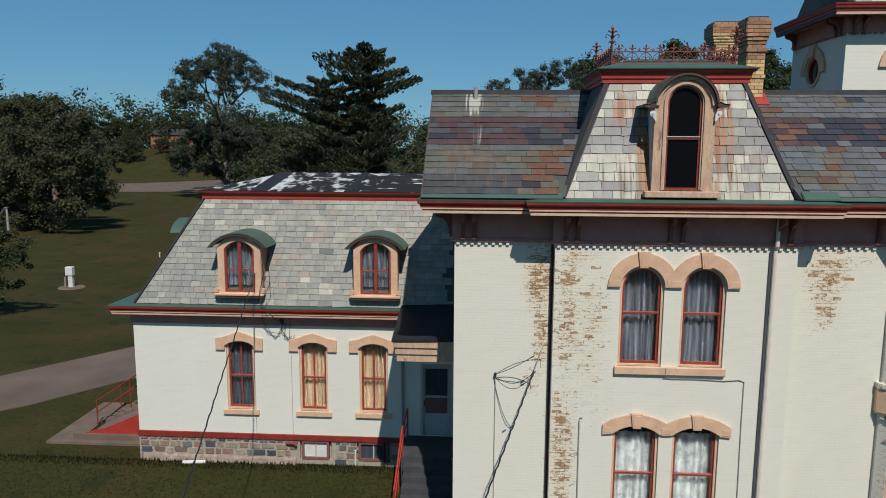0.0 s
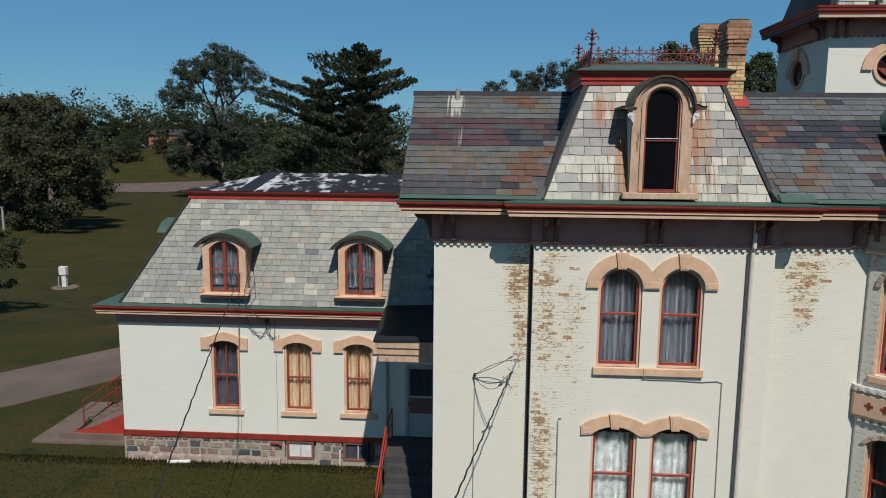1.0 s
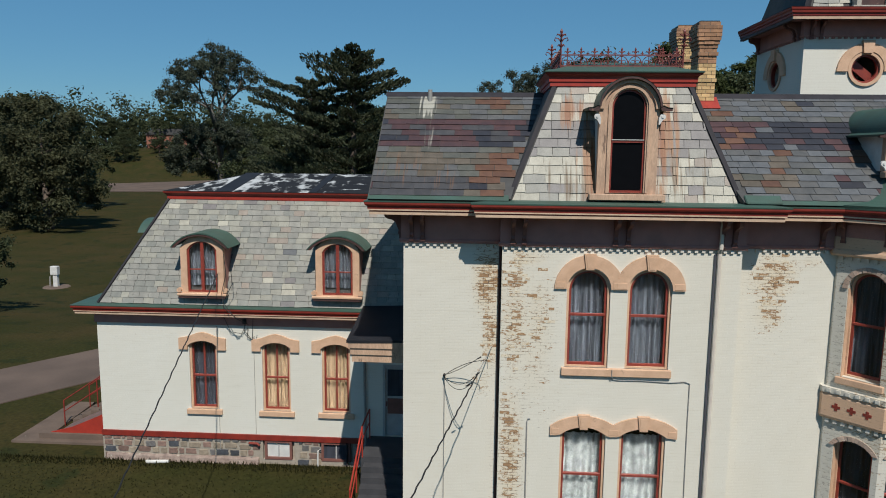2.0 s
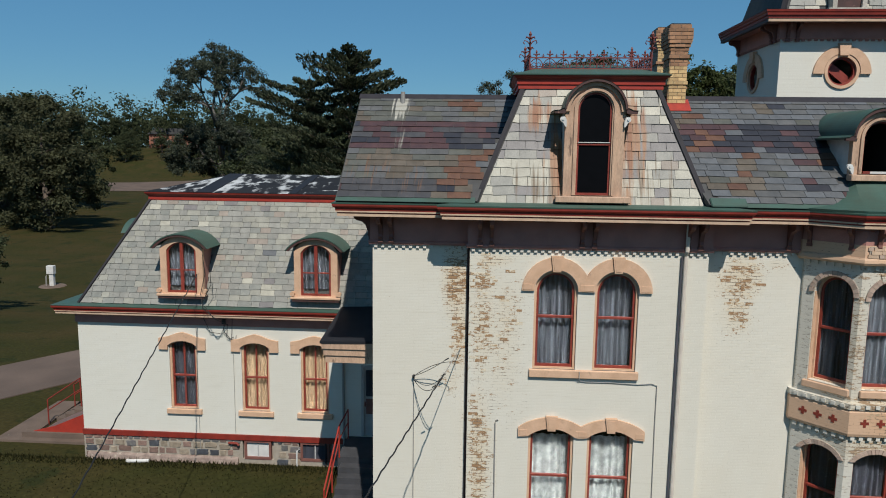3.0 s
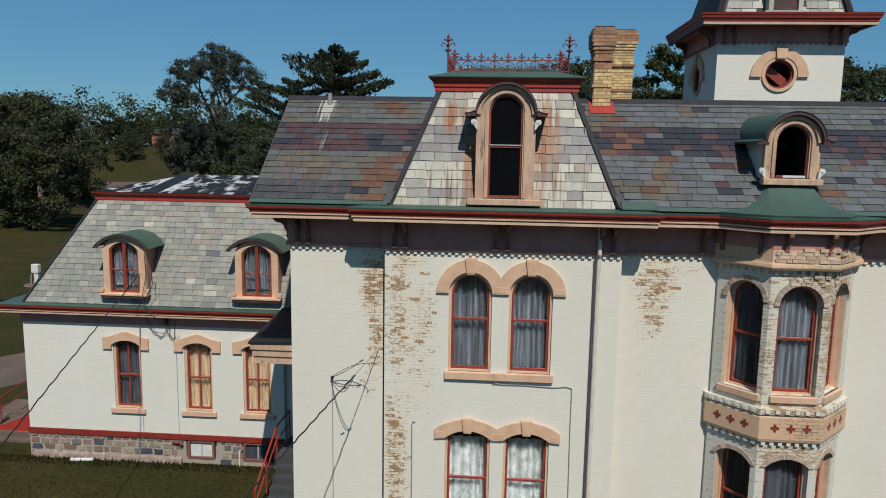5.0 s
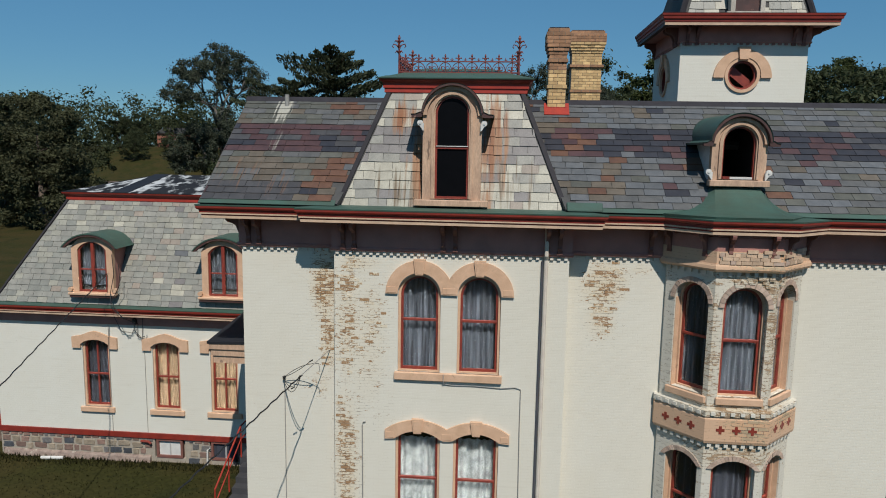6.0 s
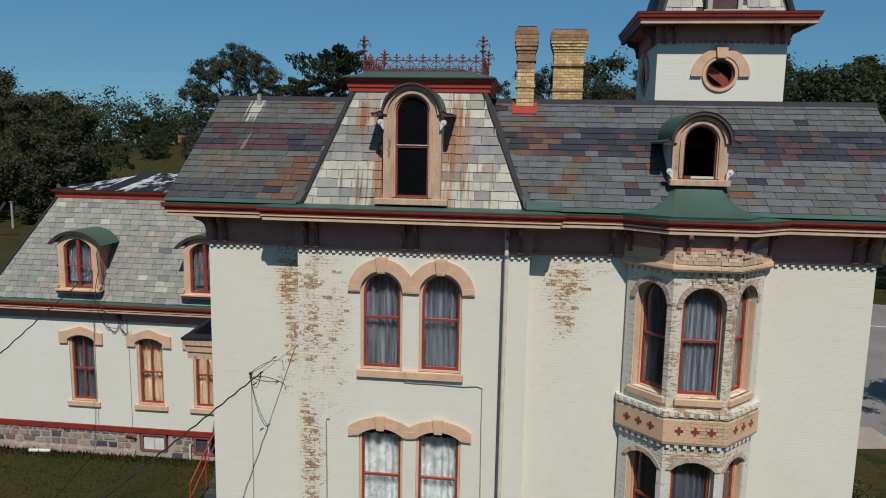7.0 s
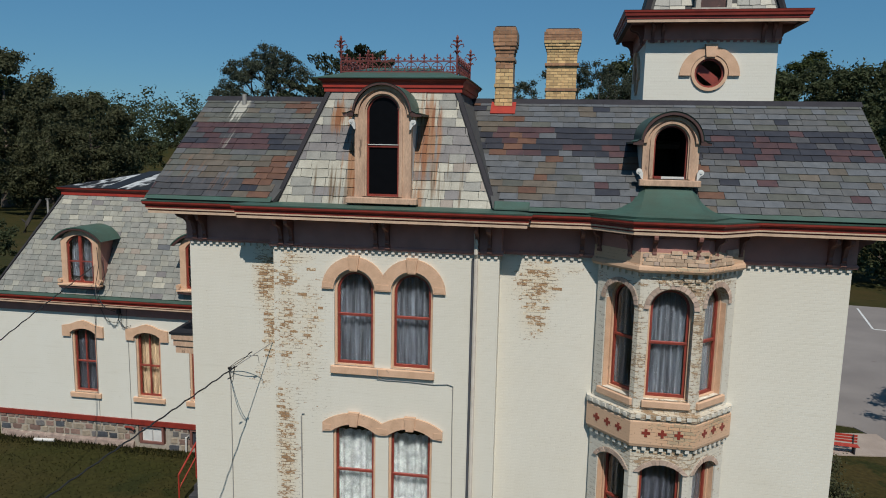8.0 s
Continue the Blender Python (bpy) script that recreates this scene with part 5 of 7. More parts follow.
for nm, pr, mt, path in (("frieze", [(-0.01, 13.30), (0.05, 13.30), (0.05, 13.70), (-0.01, 13.70)], M_FRIEZE, TP),
                         ("frieze_mould", [(0, 13.265), (0.06, 13.265), (0.075, 13.30), (0, 13.31)], M_FRIEZE, TP),
                         ("soffit", [(-0.34, 13.70), (0.30, 13.70), (0.30, 13.735), (-0.34, 13.735)], M_FRIEZE, TPL),
                         ("cornice_bed", [(0.24, 13.645), (0.352, 13.645), (0.352, 13.737), (0.24, 13.737)], M_HOODBROWN, TPL),
                         ("cornice_band", [(0.30, 13.650), (0.362, 13.650), (0.37, 13.715), (0.30, 13.715)], M_CREAM, TPF),
                         ("cornice_fascia", [(0.28, 13.739), (0.37, 13.739), (0.375, 13.80), (0.41, 13.815), (0.42, 13.87), (0.44, 13.90), (0.45, 13.955), (0.28, 13.955)], M_RED, TPL),
                         ("gutter", [(-0.4, 13.957), (0.455, 13.957), (0.3, 13.985), (-0.4, 14.0)], M_DARKMETAL, TPL)):
    tpart(nm, sweep(bmesh.new(), pr, path), mt)
dentils(TP[1], TP[2], step=0.17, z0=13.215, z1=13.262, out=0.045, parent=tower, inv=TINV, mat=M_FRIEZE)
dentils(TP[0], TP[1], step=0.17, z0=13.215, z1=13.262, out=0.045, parent=tower, inv=TINV, mat=M_FRIEZE)
for x in (TX0 + 0.16, TX0 + 0.42, TX1 - 0.42, TX1 - 0.16):
    ob = new("bracket", first.data)
    ob.parent, ob.matrix_basis = tower, TINV @ Matrix.Translation((x, TY0 - 0.05, 13.25)) @ Matrix.Diagonal((1, 0.6, 0.82, 1))
for x, y, r in ((TX0 - 0.05, TY1 - 0.3, -90), (TX0 - 0.05, TY0 + 0.2, -90), (TX0 - 0.05, TY0 + 0.46, -90), (TX1 + 0.05, TY0 + 0.2, 90), (TX1 + 0.05, TY0 + 0.46, 90)):
    ob = new("bracket", first.data)
    ob.parent, ob.matrix_basis = tower, TINV @ Matrix.Translation((x, y, 13.25)) @ Matrix.Rotation(radians(r), 4, "Z") @ Matrix.Diagonal((1, 0.85, 0.8, 1))
tr = bmesh.new()
lo = [(TX0 - 0.05, TY0 - 0.05), (TX1 + 0.05, TY0 - 0.05), (TX1 + 0.05, TY1 + 0.05), (TX0 - 0.05, TY1 + 0.05)]
hi = [(TX0 + 0.75, TY0 + 0.75), (TX1 - 0.75, TY0 + 0.75), (TX1 - 0.75, TY1 - 0.75), (TX0 + 0.75, TY1 - 0.75)]
va = [tr.verts.new((x, y, 13.95)) for x, y in lo]
vb = [tr.verts.new((x, y, 17.0)) for x, y in hi]
tr.faces.new(vb)
tr.faces.new(va[::-1])
for i in range(4):
    tr.faces.new((va[i], va[(i + 1) % 4], vb[(i + 1) % 4], vb[i]))
troof = tpart("mansard_roof", tr, M_ROOFDECK, "steep pale slate tower roof")
TH = math.hypot(3.05, 0.8)
tv = Vector((0, 0.8 / TH, 3.05 / TH))
tn = Vector((0, -tv.z, tv.y))
TSLOPE = Matrix(((1, 0, 0, 0), (0, tv.y, tn.y, TY0 - 0.05), (0, tv.z, tn.z, 13.95), (0, 0, 0, 1)))
slates(troof, TSLOPE, 5, 0.22, 0.31, lambda v: TX0 + 0.1 + 0.26 * v, lambda v: TX1 - 0.1 - 0.26 * v, lambda u, v, r, rng: weigh(rng, cream=4, pale=5, sage=2),
       lambda u, v: True, lambda u, v: 11.85 < u < 12.95, seed=31)
for x, s in ((TX0 - 0.05, 1), (TX1 + 0.05, -1)):
    bm = bmesh.new()
    tube(bm, [(x, TY0 - 0.07, 13.95), (x + s * 0.8, TY0 + 0.73, 17.0)], 0.09)
    tpart("hip_flashing", bm, M_DARKMETAL)
tpart("tower_dormer", boxes((12.0, 12.12, 21.98, 22.5, 13.98, 15.4), (12.78, 12.9, 21.98, 22.5, 13.98, 15.4), (11.9, 13.0, 21.95, 22.4, 13.96, 14.06)), M_OLDWHITE, "weathered grey-white dormer front")
part("board", boxes((12.12, 12.78, 22.06, 22.10, 14.06, 15.4)), M_HOODBROWN, tower, "dark red-brown boarded opening", TINV)

# ---- dormers of the main roof ----


def scroll(parent, x, y, z, mat, s=1, r=0.075):
    """A flat carved volute with a tapering tail along the jamb."""
    pts = [(x + s * r * math.cos(a), z + r * math.sin(a)) for a in (radians(200 - 26 * k) for k in range(12))]
    pts += [(x - s * r * 0.9, z - r * 2.6), (x - s * r * 1.25, z - r * 2.6), (x - s * r * 1.25, z)]
    bm = prism(bmesh.new(), pts if s > 0 else pts[::-1], y - 0.03, y + 0.03)
    eye = [(x + r * 0.45 * math.cos(k * 0.63), z + r * 0.45 * math.sin(k * 0.63)) for k in range(10)]
    prism(bm, eye, y - 0.045, y - 0.03)
    return part("scroll", bm, mat, parent)


def flared_dormer(house, inv, x, y, op, jamb, zspring, orad, flare, slope_y, sill, sash, label):
    """A round-headed dormer: peach front, dark hood arch with flared ends, metal barrel roof, cheeks."""
    m = inv @ Matrix.Translation((x, y, 0))
    hwid = op["w"] / 2 + jamb
    front = sheet([(-hwid, op["z0"] - 0.02), (hwid, op["z0"] - 0.02)] + arc(hwid, zspring, hwid * 0.98, 18), [arch(**op, n=18)], 0.16)
    d = part("dormer", front, M_WOODTRIM, house, label, m)
    # raised inner mouldings
    w, rs = op["w"], op["rise"]
    part("moulding", ring(bmesh.new(), arch(w + 0.16, op["z0"], op["zs"], rs + 0.08, 18), arch(w + 0.06, op["z0"], op["zs"], rs + 0.03, 18), -0.035, 0.01), M_WOODTRIM, d)
    part("moulding", ring(bmesh.new(), arc(hwid * 0.99, zspring, hwid * 0.97, 18), arc(hwid * 0.86, zspring, hwid * 0.84, 18), -0.05, 0.01, closed=False), M_WOODTRIM, d)
    # hood arch with flared ends
    o = [(orad + flare, zspring + 0.005), (orad + flare * 0.5, zspring + 0.012), (orad + 0.03, zspring + 0.05)] + arc(orad, zspring + 0.05, orad * 0.97 - 0.03, 36) + \
        [(-orad - 0.03, zspring + 0.05), (-orad - flare * 0.5, zspring + 0.012), (-orad - flare, zspring + 0.005)]
    i2 = [(orad + flare - 0.005, zspring - 0.045), (orad + flare * 0.2, zspring - 0.05), (hwid + 0.01, zspring - 0.04)] + arc(hwid * 1.0, zspring, hwid * 0.985, 36) + \
         [(-hwid - 0.01, zspring - 0.04), (-orad - flare * 0.2, zspring - 0.05), (-orad - flare + 0.005, zspring - 0.045)]
    part("hood_arch", ring(bmesh.new(), o, i2, -0.12, -0.03, closed=False), M_HOODBROWN, d, "dark red-brown hood arch")
    part("moulding", ring(bmesh.new(), arc((orad + hwid) / 2 + 0.02, zspring + 0.04, (orad + hwid) / 2 - 0.02, 20), arc((orad + hwid) / 2 - 0.02, zspring + 0.04, (orad + hwid) / 2 - 0.06, 20), -0.135, -0.11, closed=False), M_HOODBROWN, d)
    o2 = [(a * 1.02, zspring + (z - zspring) * 1.02 + 0.004) for a, z in o]
    rows = []
    bm = bmesh.new()
    for (a, z), (ai, zi) in zip(o2, o):
        yb = max(slope_y(z) - y + 0.05, 0.05)
        rows.append([bm.verts.new(p) for p in ((a, -0.14, z + 0.01), (a, yb, z + 0.01), (ai, yb, zi - 0.03), (ai, -0.03, zi - 0.03), (ai, -0.12, zi))])
    for k in range(len(rows) - 1):
        for b in range(5):
            bm.faces.new((rows[k][b], rows[k + 1][b], rows[k + 1][(b + 1) % 5], rows[k][(b + 1) % 5]))
    bm.faces.new(rows[0])
    bm.faces.new(rows[-1][::-1])
    part("roof", bm, M_GREEN, d, "dark green curved metal roof")
    for s in (-1, 1):
        bm = bmesh.new()
        z0, z1 = op["z0"] - 0.02, zspring
        pr = [(0.16, z0), (0.16, z1), (max(0.2, slope_y(z1) - y + 0.05), z1), (max(0.165, slope_y(z0) - y + 0.05), z0)]
        a = [bm.verts.new((s * (hwid - 0.06), p, z)) for p, z in pr]
        c = [bm.verts.new((s * (hwid - 0.005), p, z)) for p, z in pr]
        bm.faces.new(a)
        bm.faces.new(c[::-1])
        for k in range(4):
            bm.faces.new((a[k], c[k], c[(k + 1) % 4], a[(k + 1) % 4]))
        part("cheek", bm, M_WHITE, d, "grey-white painted cheek")
        scroll(d, s * (hwid + 0.05), -0.04, zspring - 0.16 if sash else op["z0"] + 0.14, M_WHITE, s, 0.06)
    part("sill", boxes((-sill / 2, sill / 2, -0.16, 0.06, op["z0"] - 0.15, op["z0"] - 0.02), bevel=0.012), M_WOODTRIM, d)
    if sash:
        r2 = arch(op["w"] - 0.08, op["z0"] + 0.05, op["zs"], op["rise"] - 0.04, 18)
        part("sash_frame", ring(bmesh.new(), arch(**op, n=18), r2, 0.05, 0.10), M_SASH, d)
        part("meeting_rail", boxes((-op["w"] / 2 + 0.02, op["w"] / 2 - 0.02, 0.04, 0.11, sash - 0.025, sash + 0.025)), M_SASH, d)
        part("pane", prism(bmesh.new(), r2, 0.072, 0.078), M_BLACKGLASS, d)
        part("sash_ledge", boxes((-op["w"] / 2 + 0.02, op["w"] / 2 - 0.02, 0.02, 0.05, sash + 0.025, sash + 0.04)), M_WHITE, d)
    else:
        part("sash_frame", ring(bmesh.new(), arch(**op, n=18), arch(op["w"] - 0.06, op["z0"] + 0.03, op["zs"], op["rise"] - 0.03, 18), 0.05, 0.12), M_SASH, d)
        part("loose_board", boxes((-0.3, -0.16, 0.0, 0.12, op["z0"], op["z0"] + 0.05)), M_SASH, d)
        part("loose_board", boxes((-0.16, 0.29, 0.0, 0.12, op["z0"], op["z0"] + 0.045)), M_WHITE, d)
    # added near-black boxes stand for the unlit attic behind
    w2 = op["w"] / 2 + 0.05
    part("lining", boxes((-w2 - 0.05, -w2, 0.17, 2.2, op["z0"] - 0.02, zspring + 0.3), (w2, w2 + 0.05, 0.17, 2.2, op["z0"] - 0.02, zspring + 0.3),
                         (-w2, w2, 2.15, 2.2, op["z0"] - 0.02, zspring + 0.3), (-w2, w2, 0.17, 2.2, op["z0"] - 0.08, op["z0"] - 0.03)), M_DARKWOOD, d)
    return d


flared_dormer(main_house, INV, 4.93, 16.34, dict(w=0.70, z0=9.20, zs=10.96, rise=0.35), 0.26, 10.92, 0.62, 0.22,
              lambda z: PB[2] + (z - PB[3]) * (PT[2] - PB[2]) / (PT[3] - PB[3]), 1.54, 10.26, "tall round-headed dormer with weathered peach frame and dark glass")
flared_dormer(main_house, INV, D_R, 16.70, dict(w=0.66, z0=9.72, zs=10.47, rise=0.32), 0.22, 10.44, 0.60, 0.16,
              lambda z: EY + (z - EZ) * (RY - EY) / (RZ - EZ), 1.20, None, "round-headed dormer with open dark window and green roof")

# bell-shaped metal roof over the oriel
bm = bmesh.new()
e0 = [(9.16, 16.18), (9.62, 15.82), (10.10, 15.52), (10.80, 15.49), (11.52, 15.52), (11.76, 15.82), (12.02, 16.18)]
e1 = [(10.33, 16.80), (10.35, 16.72), (10.37, 16.66), (10.82, 16.64), (11.26, 16.66), (11.28, 16.72), (11.30, 16.80)]
rows = []
for k in range(9):
    t = k / 8
    z = 9.03 + 0.52 * (0.42 * t + 0.58 * t ** 2.2)
    s = t ** 0.85
    rows.append([bm.verts.new((a[0] + (b[0] - a[0]) * s, a[1] + (b[1] - a[1]) * s, z)) for a, b in zip(e0, e1)])
for k in range(8):
    for j in range(6):
        bm.faces.new((rows[k][j], rows[k][j + 1], rows[k + 1][j + 1], rows[k + 1][j]))
got = bmesh.ops.extrude_face_region(bm, geom=list(bm.faces))
bmesh.ops.translate(bm, verts=[v for v in got["geom"] if isinstance(v, bmesh.types.BMVert)], vec=(0, 0.02, -0.05))
hpart("oriel_roof", bm, M_GREEN, "green painted bell-shaped metal roof of the oriel")
# cracked bricks laid bare under the oriel's cornice
BRICKS = {}


def loose_brick(parent, pm, ln, h, d, mat):
    key = (round(ln, 2), h, d, mat.name)
    if key not in BRICKS:
        BRICKS[key] = finish(boxes((-ln / 2, ln / 2, -d, 0.03, 0, h)), "brick", mat)
    ob = new("brick", BRICKS[key])
    ob.parent, ob.matrix_basis = parent, pm
    return ob


rng = random.Random(14)
for (a, b), u0, u1 in ((faces[1], -0.58, 0.58), (faces[2], -0.54, 0.20)):
    m = INV @ along(a, b)
    back_ob = part("brick_backing", boxes((u0 + 0.02, u1 - 0.02, -0.118, -0.09, 8.082, 8.31)), M_JOINT, main_house, "mortar behind cracked bare bricks", m)
    bi = back_ob.matrix_basis.inverted()
    for row in range(4):
        u = u0 - 0.06 * rng.random() - 0.10 * (row % 2)
        while u < u1 - 0.05:
            ln = rng.choice((0.205, 0.205, 0.10, 0.19))
            if u > u0 - 0.08 and rng.random() < (1.0, 0.95, 0.8, 0.4)[row]:
                loose_brick(back_ob, bi @ m @ Matrix.Translation((u + ln / 2, -0.113 - rng.uniform(0, 0.022), 8.084 + 0.074 * row)) @ Matrix.Rotation(rng.uniform(-0.035, 0.045), 4, "Y"), ln - 0.005, 0.068, 0.012, M_BUFF if rng.random() < 0.75 else M_ARCHBRICK)
            u += ln + 0.004
# broken courses under the dentils of the oriel: bricks slipped out of line with open joints
for (a, b), u0, u1 in ((faces[1], -0.30, 0.56), (faces[2], -0.52, -0.25)):
    m = INV @ along(a, b)
    for row in range(3):
        u = u0 + rng.uniform(0, 0.1)
        while u < u1:
            ln = rng.choice((0.19, 0.10, 0.14))
            if rng.random() < (0.75, 0.5, 0.3)[row] and u + ln < u1 + 0.03:
                loose_brick(main_house, m @ Matrix.Translation((u + ln / 2, -0.002 - rng.uniform(0, 0.03), 7.755 - 0.075 * row)) @ Matrix.Rotation(rng.uniform(-0.07, 0.07), 4, "Y"), ln, 0.062, 0.012, M_ORIEL)
            u += ln + rng.uniform(0.01, 0.05)
# green flashing patches at the eaves, vent pipe, downpipe and conduits
hpart("vent_pipe", tube(bmesh.new(), [(0.62, 19.0, 11.05), (0.62, 19.0, 11.5)], 0.055, 10), M_GREYWIRE, "grey vent pipe")
bm = tube(bmesh.new(), [(6.96, YB - 0.06, 0.1), (6.96, YB - 0.06, 7.95), (6.96, YB - 0.13, 8.05), (6.96, YB - 0.14, 8.64)], 0.045, 8)
hpart("downpipe", bm, M_PIPEWHITE, "white painted rain pipe")
# added dark tube that deepens the rain pipe's shadow on the wall
hpart("conduit", tube(bmesh.new(), [(6.885, YB - 0.03, 0.1), (6.885, YB - 0.03, 7.93)], 0.024, 6), M_PIPE_SHADE, "dark tube in place of the rain pipe's shadow")
bm = tube(bmesh.new(), [(2.365, YS - 0.04, 0.1), (2.365, YS - 0.04, 8.0)], 0.03, 8)
hpart("downpipe", bm, M_HOODBROWN, "dark brown rain pipe in the corner of the bay")
hpart("conduit", tube(bmesh.new(), [(4.83, YB - 0.09, 5.36), (4.83, YB - 0.09, 5.19), (4.86, YB - 0.03, 5.13), (5.0, YB - 0.02, 5.105), (5.5, YB - 0.02, 5.11), (6.1, YB - 0.02, 5.085), (6.40, YB - 0.02, 5.115), (6.52, YB - 0.02, 5.08),
                                    (6.52, YB - 0.02, 4.2), (6.54, YB - 0.02, 2.5), (6.53, YB - 0.02, 0.2)], 0.010, 6), M_GREYWIRE)
hpart("conduit", tube(bmesh.new(), [(3.10, YB - 0.02, 4.17), (3.05, YB - 0.02, 4.16), (3.03, YB - 0.02, 4.1), (3.05, YB - 0.02, 0.2)], 0.015, 6), M_GREYWIRE)
hpart("conduit", tube(bmesh.new(), [(1.17, YS - 0.02, 5.0), (1.17, YS - 0.02, 0.2)], 0.010, 6), M_GREYWIRE)

hpart("flashing", boxes((7.32, 8.05, -0.02, 0.24, 0.0, 0.045), bevel=0.02), M_GREEN, "green metal flashing patch at the eave", SLOPE)

# ---- chimneys ----


def chimney(name, x0, x1, y0, y1, z0, courses, label, faces_on):
    """Brick by brick on a mortar core: courses are (count, outset, material)."""
    ch = hpart(name, boxes((x0, x1, y0, y1, z0, z0 + 0.087 * sum(c[0] for c in courses) - 0.02)), M_MORTAR, label)
    cm = ch.matrix_basis.inverted() @ INV
    rng = random.Random(name)
    z, row = z0, 0
    for count, out, mat in courses:
        for k in range(count):
            o = out(k) if callable(out) else out
            if o > 0.004:
                part("corbel", boxes((x0 - o, x1 + o, y0 - o, y1 + o, z + 0.006, z + 0.081)), M_MORTAR, ch, m=cm)
            for a, b in (((x0, y0), (x1, y0)), ((x0, y1), (x0, y0)), ((x1, y0), (x1, y1)))[:faces_on]:
                ln = math.hypot(b[0] - a[0], b[1] - a[1]) + 2 * o
                n = max(2, round(ln / 0.225))
                bl = ln / n
                m = along(a, b)
                cuts = [i * bl for i in range(n + 1)] if row % 2 else [0] + [(i + 0.5) * bl for i in range(n)] + [ln]
                for u0, u1 in zip(cuts, cuts[1:]):
                    ob = loose_brick(ch, cm @ m @ Matrix.Translation(((u0 + u1) / 2 - ln / 2, -o + rng.uniform(-0.003, 0.004), z)), u1 - u0 - 0.012, 0.075, 0.012, mat)
            z += 0.087
            row += 1
    part("flue_cap", boxes((x0 - 0.02, x1 + 0.02, y0 - 0.02, y1 + 0.02, z - 0.02, z + 0.02)), M_DARKMETAL, ch, m=cm)
    return ch


B1, B2 = M_CHIMBRICK, M_CHIMRED
chimney("chimney", 7.02, 7.43, 19.0, 19.62, 11.02, [(8, 0, B1), (1, 0.025, B1), (4, 0, B1), (2, 0, B2), (1, 0.03, B2), (1, 0, B2), (3, lambda k: 0.015 + 0.025 * k, B2), (3, 0.075, B2), (1, 0.04, B2)],
        "buff and red brick chimney with corbelled head", 2)
chimney("chimney", 8.07, 9.02, 25.0, 25.7, 10.9, [(14, 0, B1), (1, 0.03, B2), (8, 0, B1), (1, 0.06, B2), (4, 0, B1), (4, lambda k: 0.02 + 0.028 * k, B1), (3, 0.11, B2), (1, 0.06, B2)],
        "broad buff brick chimney with corbelled head", 1)
bm = bmesh.new()
sweep(bm, [(0.0, 10.9), (0.06, 10.9), (0.045, 11.02), (0.03, 11.27), (0.0, 11.27)], [(7.01, 19.63), (7.01, 18.99), (7.44, 18.99), (7.44, 19.63)])
hpart("chimney_flashing", bm, M_BRIGHTRED, "bright red painted flashing round the chimney")
hpart("chimney_flashing", boxes((6.93, 7.52, 3.33, 3.80, 0.03, 0.045)), M_BRIGHTRED, "bright red painted apron flashing", SLOPE)

# ---- iron cresting ----
RAILS = []
for z in (11.905, 12.14):
    RAILS += [(3.62, 6.28, 17.586, 17.614, z, z + 0.025), (3.62, 6.28, 19.886, 19.914, z, z + 0.025), (3.606, 3.634, 17.62, 19.88, z, z + 0.025), (6.266, 6.294, 17.62, 19.88, z, z + 0.025)]
cresting = hpart("cresting", boxes(RAILS[0]), M_IRON, "red cast-iron roof cresting with lily finials")
for b in RAILS[1:]:
    part("rail", boxes(b), M_IRON, cresting, m=cresting.matrix_basis.inverted() @ INV)


def lily(bm, x, z, s):
    """A three-leaved iron lily in x, z."""
    tube(bm, [(x, 0, z), (x, 0, z + 0.13 * s)], 0.011 * s + 0.004, 5)
    for sx in (-1, 1):
        tube(bm, [(x, 0, z + 0.04 * s), (x + sx * 0.03 * s, 0, z + 0.075 * s), (x + sx * 0.065 * s, 0, z + 0.085 * s), (x + sx * 0.075 * s, 0, z + 0.06 * s)], [0.01 * s + 0.003, 0.013 * s + 0.003, 0.014 * s, 0.008 * s], 5)
    tube(bm, [(x, 0, z + 0.08 * s), (x, 0, z + 0.13 * s), (x, 0, z + 0.175 * s)], [0.012 * s, 0.026 * s, 0.006 * s], 6)


def crest_unit():
    bm = bmesh.new()
    w = 0.2955
    for sx in (-1, 1):
        tube(bm, [(sx * w / 2 * math.cos(a), 0, 11.93 + 0.2 * math.sin(a)) for a in (i * math.pi / 2 / 6 for i in range(7))], 0.010, 5)
        tube(bm, [(sx * (0.05 + 0.045 * math.cos(a)), 0, 12.00 + 0.045 * math.sin(a)) for a in (i * math.pi / 4 for i in range(9))], 0.008, 5)
    tube(bm, [(0, 0, 11.86), (0, 0, 12.17)], 0.010, 5)
    lily(bm, 0, 12.15, 0.95)
    lily(bm, w / 2, 12.15, 0.5)
    return finish(bm, "crest_unit", M_IRON)


cu = crest_unit()
cim = cresting.matrix_basis.inverted() @ INV
for a, b, k in (((3.62, 17.6), (6.28, 17.6), 9), ((3.62, 19.9), (3.62, 17.6), 8), ((6.28, 17.6), (6.28, 19.9), 8), ((6.28, 19.9), (3.62, 19.9), 9)):
    m = along(a, b)
    ln = math.hypot(b[0] - a[0], b[1] - a[1])
    for i in range(k):
        ob = new("crest_unit", cu)
        ob.parent, ob.matrix_basis = cresting, cim @ m @ Matrix.Translation((-ln / 2 + (i + 0.5) * ln / k, 0, 0))
bm = bmesh.new()
tube(bm, [(0, 0, 11.86), (0, 0, 12.5)], 0.018, 6)
for sx in (-1, 1):
    tube(bm, [(0, 0, 12.42), (sx * 0.06, 0, 12.50), (sx * 0.13, 0, 12.52), (sx * 0.15, 0, 12.47), (sx * 0.12, 0, 12.44)], 0.013, 5)
    tube(bm, [(0, 0, 12.30), (sx * 0.05, 0, 12.36), (sx * 0.09, 0, 12.34)], 0.011, 5)
lily(bm, 0, 12.48, 1.35)
